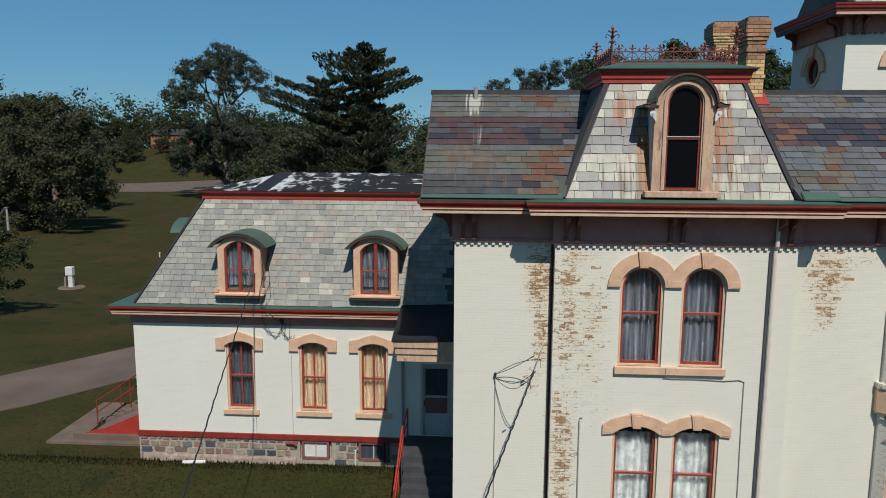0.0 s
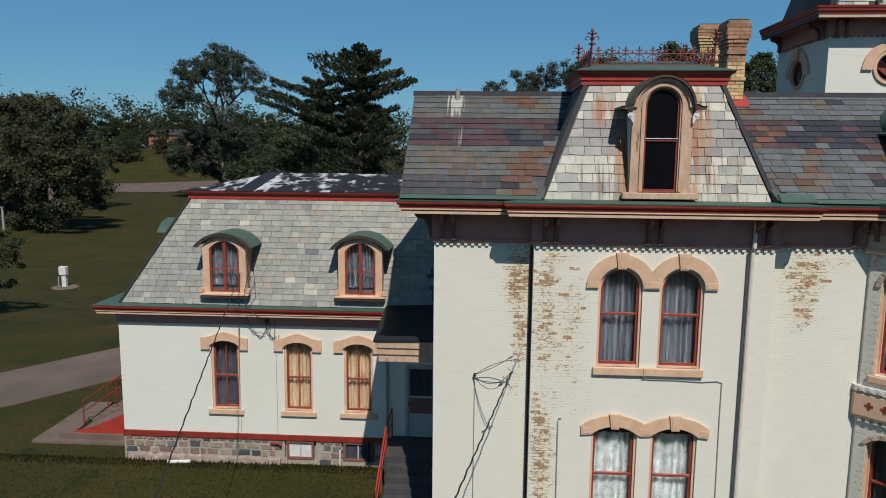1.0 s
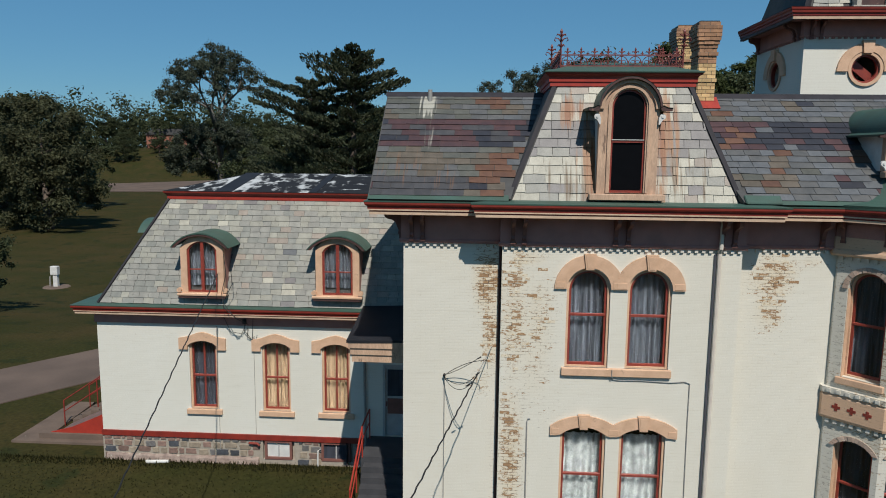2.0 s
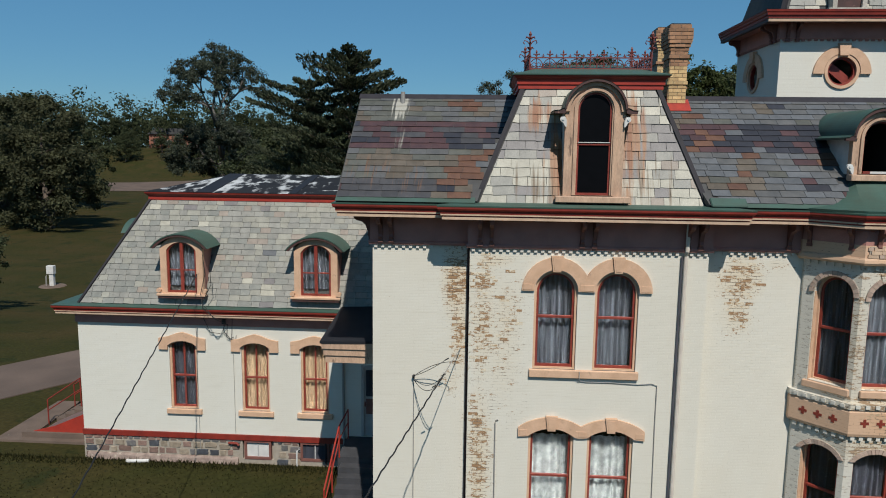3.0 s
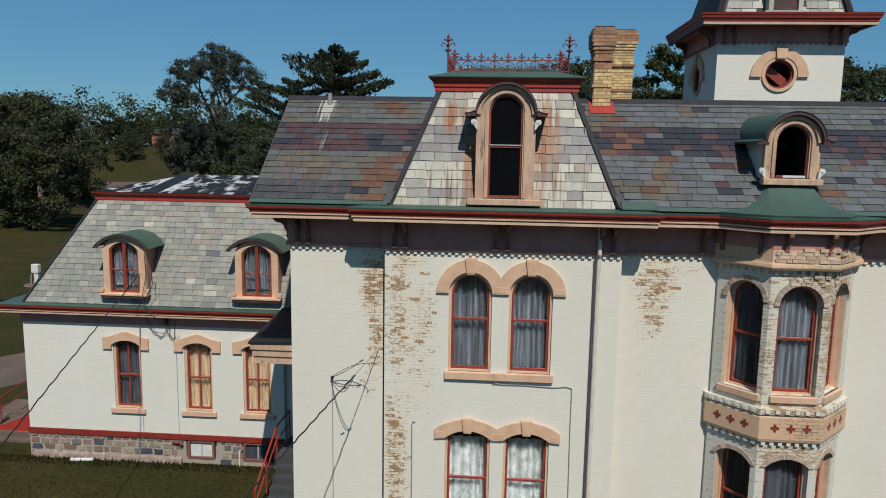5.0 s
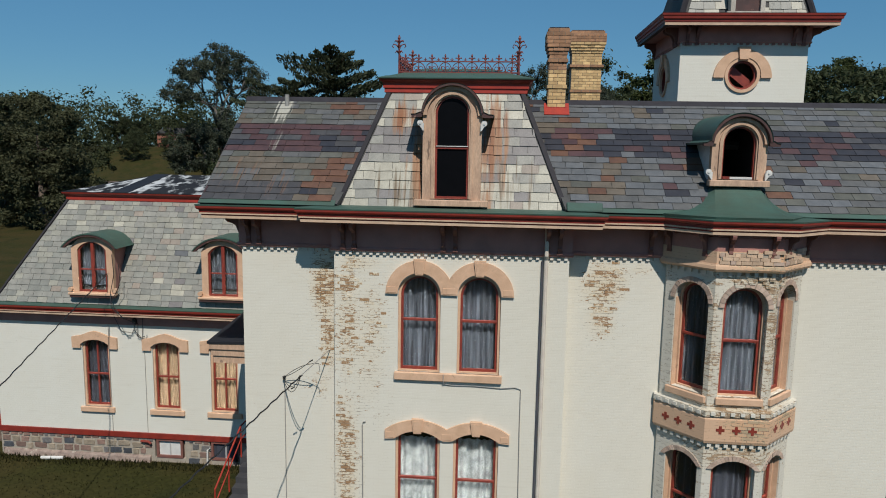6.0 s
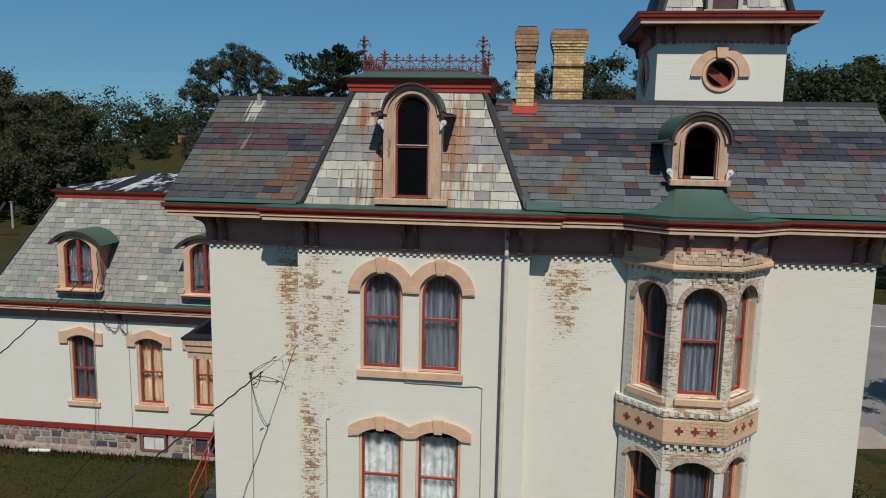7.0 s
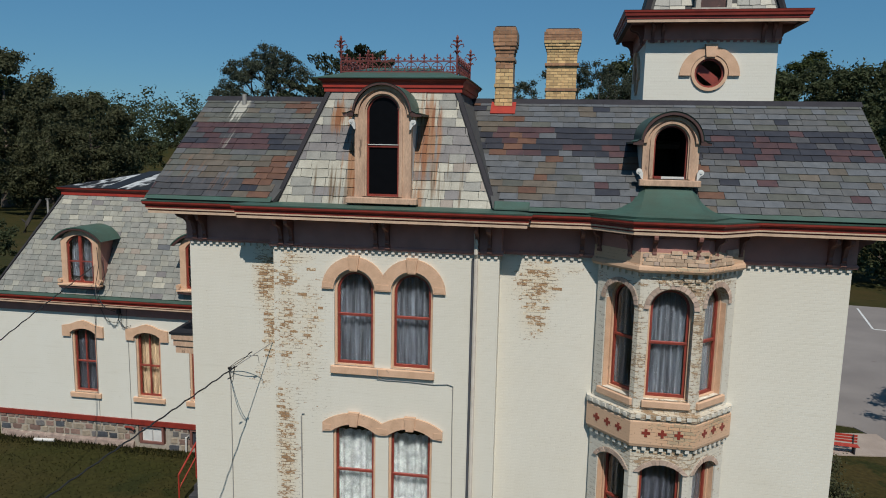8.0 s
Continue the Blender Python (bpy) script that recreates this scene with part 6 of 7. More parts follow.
lily(bm, 0, 12.30, 0.9)
fm = finish(bm, "finial", M_IRON)
for x, y in ((3.62, 17.6), (6.28, 17.6), (3.62, 19.9), (6.28, 19.9)):
    for r in (0, 90):
        ob = new("finial", fm)
        ob.parent, ob.matrix_basis = cresting, cim @ Matrix.Translation((x, y, 0)) @ Matrix.Rotation(radians(r), 4, "Z")

# ---- stone base of the wing ----
base = wpart("stone_base", boxes((WX0 - 0.02, -4.82, WY + 0.0, WY + 0.3, 0, 0.958)), M_JOINT, "fieldstone foundation with mortar joints")
for bx in ((-4.82, -3.82, WY + 0.12, WY + 0.3, 0, 0.958), (-3.82, -3.02, WY, WY + 0.3, 0, 0.958), (-3.02, -1.96, WY + 0.12, WY + 0.3, 0, 0.958),
           (-1.96, -1.5, WY, WY + 0.3, 0, 0.958), (-4.82, -3.82, WY, WY + 0.12, 0, 0.32), (-3.02, -1.96, WY, WY + 0.12, 0, 0.32)):
    wpart("stone_base", boxes(bx), M_JOINT)
bim = base.matrix_basis.inverted() @ WINV


def field_stones():
    rng = random.Random(4)
    z = 0.14
    for row, h in enumerate((0.25, 0.23, 0.22, 0.13)):
        x = WX0
        while x < -1.55:
            w = rng.uniform(0.2, 0.52) if row < 3 else rng.uniform(0.14, 0.3)
            x1 = min(x + w, -1.52)
            cx = (x + x1) / 2
            if not (-4.95 < cx < -3.72 or -3.12 < cx < -1.90) and x1 - x > 0.1:
                hw, hh = (x1 - x) / 2 - 0.012, h / 2 - 0.010
                n = 12
                pts = []
                for i in range(n):
                    a = 2 * math.pi * (i + 0.5) / n
                    c, s = math.cos(a), math.sin(a)
                    p = 1 / max(abs(c), abs(s)) ** 0.95
                    pts.append((hw * c * p * rng.uniform(0.82, 1.0), hh * s * p * rng.uniform(0.80, 1.0)))
                bm = bmesh.new()
                d = rng.uniform(0.012, 0.03)
                lo = [bm.verts.new((px, 0.01, pz)) for px, pz in pts]
                hi = [bm.verts.new((px * 0.86, -d, pz * 0.86)) for px, pz in pts]
                bm.faces.new(hi)
                for i in range(n):
                    bm.faces.new((lo[i], lo[(i + 1) % n], hi[(i + 1) % n], hi[i]))
                me = finish(bm, "stone", rng.choices(M_STONE, weights=(2.4, 5, 2.2, 1.8))[0])
                ob = new("stone", me)
                ob.parent, ob.matrix_basis = base, bim @ Matrix.Translation((cx, WY, z + h / 2 + rng.uniform(-0.02, 0.02)))
            x = x1
        z += h - 0.005


field_stones()


def footing(x0, x1):
    """A rough mortared ledge at the foot of the stones."""
    bm = bmesh.new()
    k = 90
    rows = []
    for i in range(k + 1):
        x = x0 + (x1 - x0) * i / k
        f = lambda a: noise.noise(Vector((x * 2.6, a, 1.7))) + 0.6 * noise.noise(Vector((x * 7, a * 3, 5.1)))
        top = 0.36 + 0.035 * f(0)
        rows.append([bm.verts.new(p) for p in ((x, WY + 0.02, -0.05), (x, WY - 0.13 + 0.03 * f(1), -0.05), (x, WY - 0.12 + 0.03 * f(2), top * 0.55), (x, WY - 0.09 + 0.025 * f(3), top * 0.9), (x, WY - 0.05, top), (x, WY + 0.02, top + 0.02))])
    for a, b in zip(rows, rows[1:]):
        for j in range(6):
            bm.faces.new((a[j], b[j], b[(j + 1) % 6], a[(j + 1) % 6]))
    bm.faces.new(rows[0])
    bm.faces.new(rows[-1][::-1])
    return bm


part("footing", footing(WX0 + 0.12, -4.95), M_FOOTING, base, "rough mortared rubble ledge", bim)
for x0, x1, mat in ((-4.76, -3.90, M_WHITE), (-2.96, -2.04, M_CURTBLUE)):
    c = (x0 + x1) / 2
    m = WINV @ Matrix.Translation((c, WY, 0))
    w = (x1 - x0) / 2
    o = [(-w, 0.33), (w, 0.33), (w, 0.94), (-w, 0.94)]
    i = [(-w + 0.07, 0.40), (w - 0.07, 0.40), (w - 0.07, 0.88), (-w + 0.07, 0.88)]
    win = part("basement_window", ring(bmesh.new(), o, i, -0.02, 0.1), M_BRACKET, service_wing, "basement window in a red-brown frame", m)
    part("pane", boxes((-w + 0.06, w - 0.06, 0.05, 0.07, 0.39, 0.89)), mat, win)
    part("mullion", boxes((-0.02, 0.02, 0.03, 0.06, 0.39, 0.89)), M_GREYPAINT, win)

# ---- porch, door and steps between wing and house ----
porch = thing("porch", "small shaded porch with black roof, peach fascia and dark steps", "porch", pose(-0.6, 20.5, GZ))
PINV = porch.matrix_basis.inverted()
bm = bmesh.new()
q = [(-1.42, 18.52, 5.26), (0.22, 18.52, 5.30), (0.22, 22.09, 5.42), (-1.60, 22.09, 5.36)]
top = [bm.verts.new(p) for p in q]
bot = [bm.verts.new((x, y, z - 0.06)) for x, y, z in q]
bm.faces.new(top)
bm.faces.new(bot[::-1])
for i in range(4):
    bm.faces.new((top[i], bot[i], bot[(i + 1) % 4], top[(i + 1) % 4]))
part("roof", bm, M_BLACKROOF, porch, "black tar roof", PINV)
for k, (z0, z1, o) in enumerate(((5.06, 5.25, 0.0), (4.88, 5.055, 0.04), (4.68, 4.875, 0.08))):
    bm = boxes((-1.38 + o, 0.22, 18.54 + o, 18.60 + o, z0, z1), (-1.38 + o, -1.33 + o, 18.605 + o, 22.05, z0, z1))
    part("fascia_board", bm, M_WOODTRIM, porch, "peach painted fascia board", PINV)
part("ceiling", boxes((-1.25, 0.22, 18.7, 22.09, 4.80, 4.86)), M_FRIEZE, porch, m=PINV)
part("landing", boxes((-1.45, 0.22, 20.6, 22.09, GZ - 0.1, 1.22)), M_STEPS, porch, "dark grey landing", PINV)
for k in range(6):
    part("step", boxes((-1.35, 0.22, 20.6 - 0.30 * (k + 1), 20.6 - 0.30 * k, GZ - 0.1, 1.22 - 0.175 * (k + 1))), M_STEPS, porch, m=PINV)
for x in (-1.40,):
    bm = bmesh.new()
    tube(bm, [(x, 18.7, 1.15), (x, 20.6, 2.15), (x, 21.9, 2.15)], 0.025, 8)
    tube(bm, [(x, 18.7, 0.75), (x, 20.6, 1.75), (x, 21.9, 1.75)], 0.018, 8)
    for y, z0, z1 in ((18.7, GZ, 1.15), (19.65, 0.6, 1.65), (20.6, 1.2, 2.15), (21.9, 1.2, 2.15)):
        tube(bm, [(x, y, z0), (x, y, z1)], 0.022, 8)
    part("handrail", bm, M_BRIGHTRED, porch, "red painted pipe handrail", PINV)
door = part("door", boxes((-0.98, -0.10, 22.14, 22.18, 1.26, 3.50)), M_GREYPAINT, service_wing, "grey panelled storm door", WINV)
dm = door.matrix_basis.inverted() @ WINV
part("door_frame", boxes((-1.02, -0.94, 22.08, 22.139, 1.24, 3.52), (-0.14, -0.06, 22.08, 22.139, 1.24, 3.52), (-0.939, -0.141, 22.08, 22.139, 3.44, 3.52)), M_GREYPAINT, door, m=dm)
part("pane", boxes((-0.88, -0.20, 22.125, 22.138, 2.52, 3.36)), M_CURTBLUE, door, "dark upper glass", dm)
part("pane", boxes((-0.88, -0.20, 22.125, 22.138, 1.95, 2.44)), M_BRACKET, door, "red-brown lower panel", dm)
part("handle", boxes((-0.92, -0.89, 22.08, 22.124, 2.2, 2.35)), M_IRON, door, m=dm)

# ---- side steps and ramp at the wing's end ----
side_steps = thing("side_steps", "grey concrete steps with red side boards and red pipe rails", "steps", pose(-11.5, 24, GZ))
SINV = side_steps.matrix_basis.inverted()
bm = bmesh.new()
q = [(-13.7, 22.95), (-10.02, 22.95), (-10.02, 23.5), (-12.7, 23.75), (-12.9, 26.6), (-13.75, 26.6)]
prism_f = bm.faces.new([bm.verts.new((x, y, GZ + 0.08)) for x, y in q])
got = bmesh.ops.extrude_face_region(bm, geom=[prism_f])
bmesh.ops.translate(bm, verts=[v for v in got["geom"] if isinstance(v, bmesh.types.BMVert)], vec=(0, 0, -0.14))
part("pad", bm, M_CONCRETE, side_steps, "worn concrete walk", SINV)
part("kerb", boxes((-12.9, -10.02, 23.20, 23.45, GZ + 0.081, GZ + 0.26)), M_CONCRETE, side_steps, m=SINV)
bm = bmesh.new()
prism(bm, [(-12.55, GZ + 0.262), (-10.02, GZ + 0.262), (-10.02, 1.44), (-10.9, 1.02), (-11.8, 0.63)], 23.30, 23.36)
part("side_board", bm, M_BRIGHTRED, side_steps, "bright red side board", SINV)
bm = bmesh.new()
prism(bm, [(-12.55, GZ + 0.085), (-10.02, GZ + 0.085), (-10.02, 1.42), (-10.9, 1.00), (-11.8, 0.61)], 23.365, 24.5)
part("ramp", bm, material("worn_red_deck", (0.20, 0.12, 0.10), (0.13, 0.085, 0.075), 0.85, scale=4, amount=0.6), side_steps, "worn red-brown sloping deck", SINV)
for k in range(7):
    part("step", boxes((-12.5 + 0.34 * k, -10.02, 24.51, 26.0, GZ + 0.085 + 0.17 * k, GZ + 0.085 + 0.17 * (k + 1) - 0.004)), M_CONCRETE, side_steps, m=SINV)
for y in (24.45, 26.05):
    bm = bmesh.new()
    for h in (0.95, 0.55):
        tube(bm, [(-12.75, y, GZ + h), (-10.2, y, GZ + h + 1.7)], 0.022, 6)
    for x, z in ((-12.75, 0), (-11.5, 0.83), (-10.25, 1.66)):
        tube(bm, [(x, y, GZ + z * 0.9), (x, y, GZ + 0.95 + z)], 0.022, 6)
    part("handrail", bm, M_RED, side_steps, "red painted pipe rail", SINV)

# ---- cables ----


def cable(name, pts, r, mat, label, n=6):
    return tagged(part(name, tube(bmesh.new(), pts, r, n), mat), label, "cable")


def twisted(pts):
    P = []
    for i in range(len(pts) - 1):
        for k in range(4):
            P.append(Vector(pts[i]).lerp(Vector(pts[i + 1]), k / 4))
    return [p + Vector((0.008 * math.sin(i * 1.9), 0, 0.012 * math.cos(i * 1.9) + 0.006 * noise.noise(p * 2))) for i, p in enumerate(P)]


drop = cable("power_cable", twisted(span((1.93, 15.45, 5.51), (-2.45, -2.0, 2.05), 0.0, 40)), 0.015, M_CABLE, "black twisted power cable slung to the house wall")
cable("power_cable", twisted(span((-6.02, 21.9, 6.25), (-0.6, -4.0, 1.35), 0.0, 36)), 0.015, M_CABLE, "black twisted power cable slung to the wing dormer")
wires = thing("wire_bracket", "small iron wire bracket with drooping grey service wires", "bracket", pose(1.17, YS, 5.0))
BI = wires.matrix_basis.inverted()
part("insulator", tube(bmesh.new(), [(1.17, YS - 0.005, 5.02), (1.17, YS - 0.09, 5.02), (1.17, YS - 0.1, 5.05)], 0.03, 8), M_CABLE, wires, m=BI)
part("hook", tube(bmesh.new(), [(2.22, YS - 0.005, 5.70), (2.2, YS - 0.12, 5.69), (1.93, 15.45, 5.51)], 0.010, 6), M_GREYWIRE, wires, m=BI)
for k, (a, b, sag) in enumerate((((1.17, YS - 0.1, 5.04), (1.96, 16.2, 5.62), 0.04), ((1.17, YS - 0.1, 5.03), (2.12, 16.2, 5.56), -0.09), ((2.12, 16.2, 5.56), (2.13, 16.25, 5.36), -0.03),
                                 ((1.17, YS - 0.1, 5.0), (1.93, 15.45, 5.50), 0.20), ((1.17, YS - 0.1, 4.98), (1.93, 15.45, 5.48), 0.30))):
    part("wire", tube(bmesh.new(), span(a, b, sag, 12), 0.007, 5), M_CABLE if k != 2 else M_GREYWIRE, wires, m=BI)
for p in ((1.93, 15.46, 5.50), (1.72, 15.62, 5.19), (1.95, 16.2, 5.61)):
    part("clamp", tube(bmesh.new(), [(p[0] - 0.04, p[1], p[2] - 0.025), (p[0] + 0.04, p[1], p[2] + 0.025)], 0.014, 6), M_CABLE, wires, m=BI)
# wires bundled at the wing's cornice
bundle = thing("wire_bundle", "tangled black service wires hanging below the wing cornice", "wires", pose(-5.3, WY, 4.8))
UI = bundle.matrix_basis.inverted()
for k, (pts, r) in enumerate((([(-5.75, 21.75, 6.9), (-5.68, 21.7, 6.3), (-5.85, 21.75, 5.7), (-5.7, 21.5, 5.3), (-5.3, 21.48, 5.0), (-5.22, 21.95, 4.85), (-5.28, 22.0, 4.5), (-5.1, 22.05, 4.25), (-4.98, 22.05, 4.3)], 0.011),
                              ([(-5.55, 21.75, 6.6), (-5.5, 21.7, 6.0), (-5.75, 21.6, 5.45), (-5.35, 21.45, 5.02), (-5.15, 22.0, 4.7), (-5.2, 22.02, 4.3), (-4.95, 22.05, 4.15), (-4.9, 22.05, 4.35)], 0.010),
                              ([(-5.9, 21.95, 4.95), (-5.7, 22.0, 4.45), (-5.35, 22.0, 4.4), (-5.2, 22.0, 4.75)], 0.009), ([(-5.0, 22.02, 4.9), (-5.05, 22.04, 4.2)], 0.008))):
    part("wire", tube(bmesh.new(), pts, r, 5), M_CABLE, bundle, m=UI)
part("clamp", boxes((-5.32, -5.22, 21.97, 22.05, 4.72, 4.86)), M_CABLE, bundle, m=UI)
wpart("conduit", tube(bmesh.new(), [(-6.18, WY - 0.02, 4.6), (-6.18, WY - 0.02, 0.2)], 0.008, 5), M_GREYWIRE)
wpart("conduit", tube(bmesh.new(), [(-5.02, WY - 0.02, 4.2), (-5.02, WY - 0.02, 1.15)], 0.008, 5), M_GREYWIRE)
wpart("drain_pipe", tube(bmesh.new(), [(-2.98, WY - 0.06, 0.75), (-3.05, WY - 0.1, 0.7), (-3.06, WY - 0.1, 0.2)], 0.03, 8), M_WHITE, "white plastic drain")
wpart("drain_pipe", tube(bmesh.new(), [(-5.25, WY - 0.06, 0.86), (-4.98, WY - 0.08, 0.86), (-4.9, WY - 0.1, 0.8)], 0.04, 8), M_SASH)
wpart("drain_pipe", tube(bmesh.new(), [(-2.15, WY - 0.05, 0.95), (-2.15, WY - 0.08, 0.25)], 0.03, 8), M_DARKMETAL)
wpart("downpipe", tube(bmesh.new(), [(-1.55, 21.6, 5.2), (-1.58, 22.02, 4.7), (-1.56, 22.03, 1.3), (-1.54, 22.03, 0.3)], 0.04, 8), M_GREYWIRE, "grey rain pipe")
tagged(part("pipe", tube(bmesh.new(), [(-8.5, 21.82, GZ + 0.05), (-7.8, 21.9, GZ + 0.05)], 0.055, 10), M_WHITE), "white plastic pipe lying on the grass", "pipe")
# ---- trees ----


def leafy(centres, count, size, seed, squash=0.8, soft=0.52):
    """Many small leaves strewn softly round the given clump centres (x, y, z, radius): points and quads."""
    g = np.random.default_rng(seed)
    c = np.array(centres, float)
    k = g.choice(len(c), count, p=c[:, 3] ** 2 / (c[:, 3] ** 2).sum())
    d = g.normal(size=(count, 3))
    d /= np.linalg.norm(d, axis=1)[:, None]
    rad = c[k, 3] * (0.35 + soft * np.abs(g.normal(size=count)))
    p = c[k, :3] + d * rad[:, None] * np.array([1, 1, squash])
    nn = d * 0.9 + g.normal(size=(count, 3)) * 0.7 + np.array([0, 0, 0.5])
    nn /= np.linalg.norm(nn, axis=1)[:, None]
    a = np.cross(nn, g.normal(size=(count, 3)))
    a /= np.linalg.norm(a, axis=1)[:, None]
    b = np.cross(nn, a)
    s = (size * g.uniform(0.5, 1.3, count))[:, None]
    w = g.uniform(0.35, 0.65, count)[:, None]
    v = np.stack([p - a * s, p - b * s * w + nn * s * 0.15, p + a * s, p + b * s * w + nn * s * 0.15], 1).reshape(-1, 3)
    return v, np.arange(count * 4).reshape(-1, 4)


def leaf_part(name, vf, mat, parent=None, label="", kind="", m=None):
    me = bpy.data.meshes.new(name)
    me.from_pydata(vf[0].tolist(), [], vf[1].tolist())
    me.materials.append(mat)
    ob = new(name, me)
    if parent is not None:
        ob.parent = parent
    return tagged(ob, label=label, kind=kind)


def limbs(bm, rng, h, r, fork, spread, n, top=0.62):
    """Trunk and tapering limbs; gives the limb ends."""
    lean = Vector((rng.uniform(-0.03, 0.03) * h, rng.uniform(-0.03, 0.03) * h, 0))
    tube(bm, [Vector((0, 0, -0.3)), Vector((0, 0, h * 0.08)), lean * 0.5 + Vector((0, 0, fork)), lean + Vector((0, 0, h * 0.72))], [r * 1.4, r, r * 0.75, r * 0.2], 8)
    ends = []
    for i in range(n):
        a = i * 2.4 + rng.uniform(-0.4, 0.4)
        z0 = fork + (h * top - fork) * i / n
        ln = spread * rng.uniform(0.6, 1.0) * (1.05 - 0.5 * i / n)
        p0 = lean * (z0 / h) + Vector((0, 0, z0))
        d = Vector((math.cos(a), math.sin(a), 0))
        p1 = p0 + d * ln * 0.45 + Vector((0, 0, ln * 0.32))
        p2 = p0 + d * ln * 0.85 + Vector((0, 0, ln * 0.72))
        tube(bm, [p0, p1, p2], [r * 0.42, r * 0.25, r * 0.07], 6)
        ends += [p1.lerp(p2, 0.3), p2]
        for s in (-1, 1):
            q = p1 + (Matrix.Rotation(s * 0.9, 3, "Z") @ d) * ln * 0.38 + Vector((0, 0, ln * 0.25))
            tube(bm, [p1, q], [r * 0.2, r * 0.05], 5)
            ends.append(q)
    return ends


M_LEAF = [leaf_material("green_leaves", (0.068, 0.084, 0.028)), leaf_material("olive_leaves", (0.088, 0.092, 0.046)),
          leaf_material("blue_green_leaves", (0.076, 0.090, 0.060)), leaf_material("pine_needles", (0.070, 0.082, 0.045), 0.4), leaf_material("far_leaves", (0.072, 0.086, 0.040))]


def tree(name, label, h, spread, r, seed, leaf, count, size, open_=0.0, base_z=0.25, peak=0.0, clump=1.0, bark=None):
    """A broad-leaved tree at the origin."""
    rng = random.Random(seed)
    t = thing(name, label, "tree")
    bm = bmesh.new()
    ends = limbs(bm, rng, h, r, h * base_z, spread, 18 if peak else 9, 0.72 if peak else 0.62)
    part("trunk", bm, bark or M_BARK, t, "grey-brown trunk with spreading limbs", smooth=True)
    cl = [(e.x, e.y, e.z, spread * rng.uniform(0.13, 0.2)) for e in ends]
    k = int(95 * (1 - open_ * 0.5) / clump ** 1.5)
    for i in range(k):
        a, u = rng.uniform(0, 6.28), rng.random()
        lobe = 1 + 0.16 * math.sin(3 * a + seed) + 0.10 * math.sin(5 * a + 2 * seed + 6 * u)
        z = h * (base_z * 0.8 + (0.97 - base_z * 0.8) * u)
        rad = spread * lobe * max(0.08, math.sin(math.pi * (0.17 + 0.79 * u))) ** 0.75 * (1 - 0.75 * rng.random() ** 2.4)
        if peak:
            rad = spread * lobe * max(0.02, 1 - ((u - peak) / (1.04 - peak if u > peak else peak + 0.12)) ** 2) ** 0.5 * rng.random() ** 0.45
        cl.append((math.cos(a) * rad, math.sin(a) * rad, z, spread * clump * rng.uniform(0.08, 0.17)))
    leaf_part("crown", leafy(cl, count, size, seed, soft=0.8 if peak else 0.52), leaf, t, "dense uneven crown of small leaves")
    return tagged(t, group="trees round the lawn")


def open_tree(h, seed):
    """A tall open tree: a pale trunk that forks again and again, leaves in clumps at the twigs only."""
    rng = random.Random(seed)
    t = thing("broadleaf_tree", "tall open-crowned tree with pale limbs showing through", "tree")
    bm = bmesh.new()
    tips = []

    def grow(p, d, ln, r, level):
        mid = p + d * ln * 0.5 + Vector((rng.uniform(-1, 1), rng.uniform(-1, 1), 0)) * ln * 0.05
        q = p + d * ln
        tube(bm, [p, mid, q], [r, r * 0.85, r * 0.66], 6 if level < 3 else 4)
        if level >= 3:
            tips.append((q, level))
        if level == 6:
            return
        n = 2 if rng.random() < 0.62 or level == 0 else 3
        a0 = rng.random() * 6.28
        for i in range(n):
            a = a0 + i * 6.28 / n + rng.uniform(-0.5, 0.5)
            side = Matrix.Rotation(a, 3, d) @ d.orthogonal().normalized()
            w = rng.uniform(0.45, 0.80) if level else 0.42
            nd = (d + side * w + Vector((0, 0, 0.10 - 0.05 * level))).normalized()
            grow(q, nd, ln * rng.uniform(0.68, 0.86) if level else h * 0.24, r * (0.70 if n == 2 else 0.6), level + 1)

    grow(Vector((0, 0, -0.3)), Vector((0.02, 0, 1)).normalized(), h * 0.27, 0.85, 0)
    # lower limbs spread round the trunk
    for i in range(6):
        a = i * 2.4
        grow(Vector((0, 0, h * (0.15 + 0.02 * i))), Vector((math.cos(a), math.sin(a), 0.55)).normalized(), h * 0.115, 0.24, 2)
    part("trunk", bm, M_PALEBARK, t, "pale grey trunk forking into bare limbs", smooth=True)
    cl = [(p.x, p.y, p.z, (1.3 if lv == 6 else 1.05) * rng.uniform(0.55, 1.25)) for p, lv in tips if lv >= 5 or rng.random() < 0.7]
    leaf_part("crown", leafy(cl, 76000, 0.24, seed, soft=0.42), M_LEAF[2], t, "thin crown of leaf clumps with gaps of sky")
    return tagged(t, group="trees round the lawn")


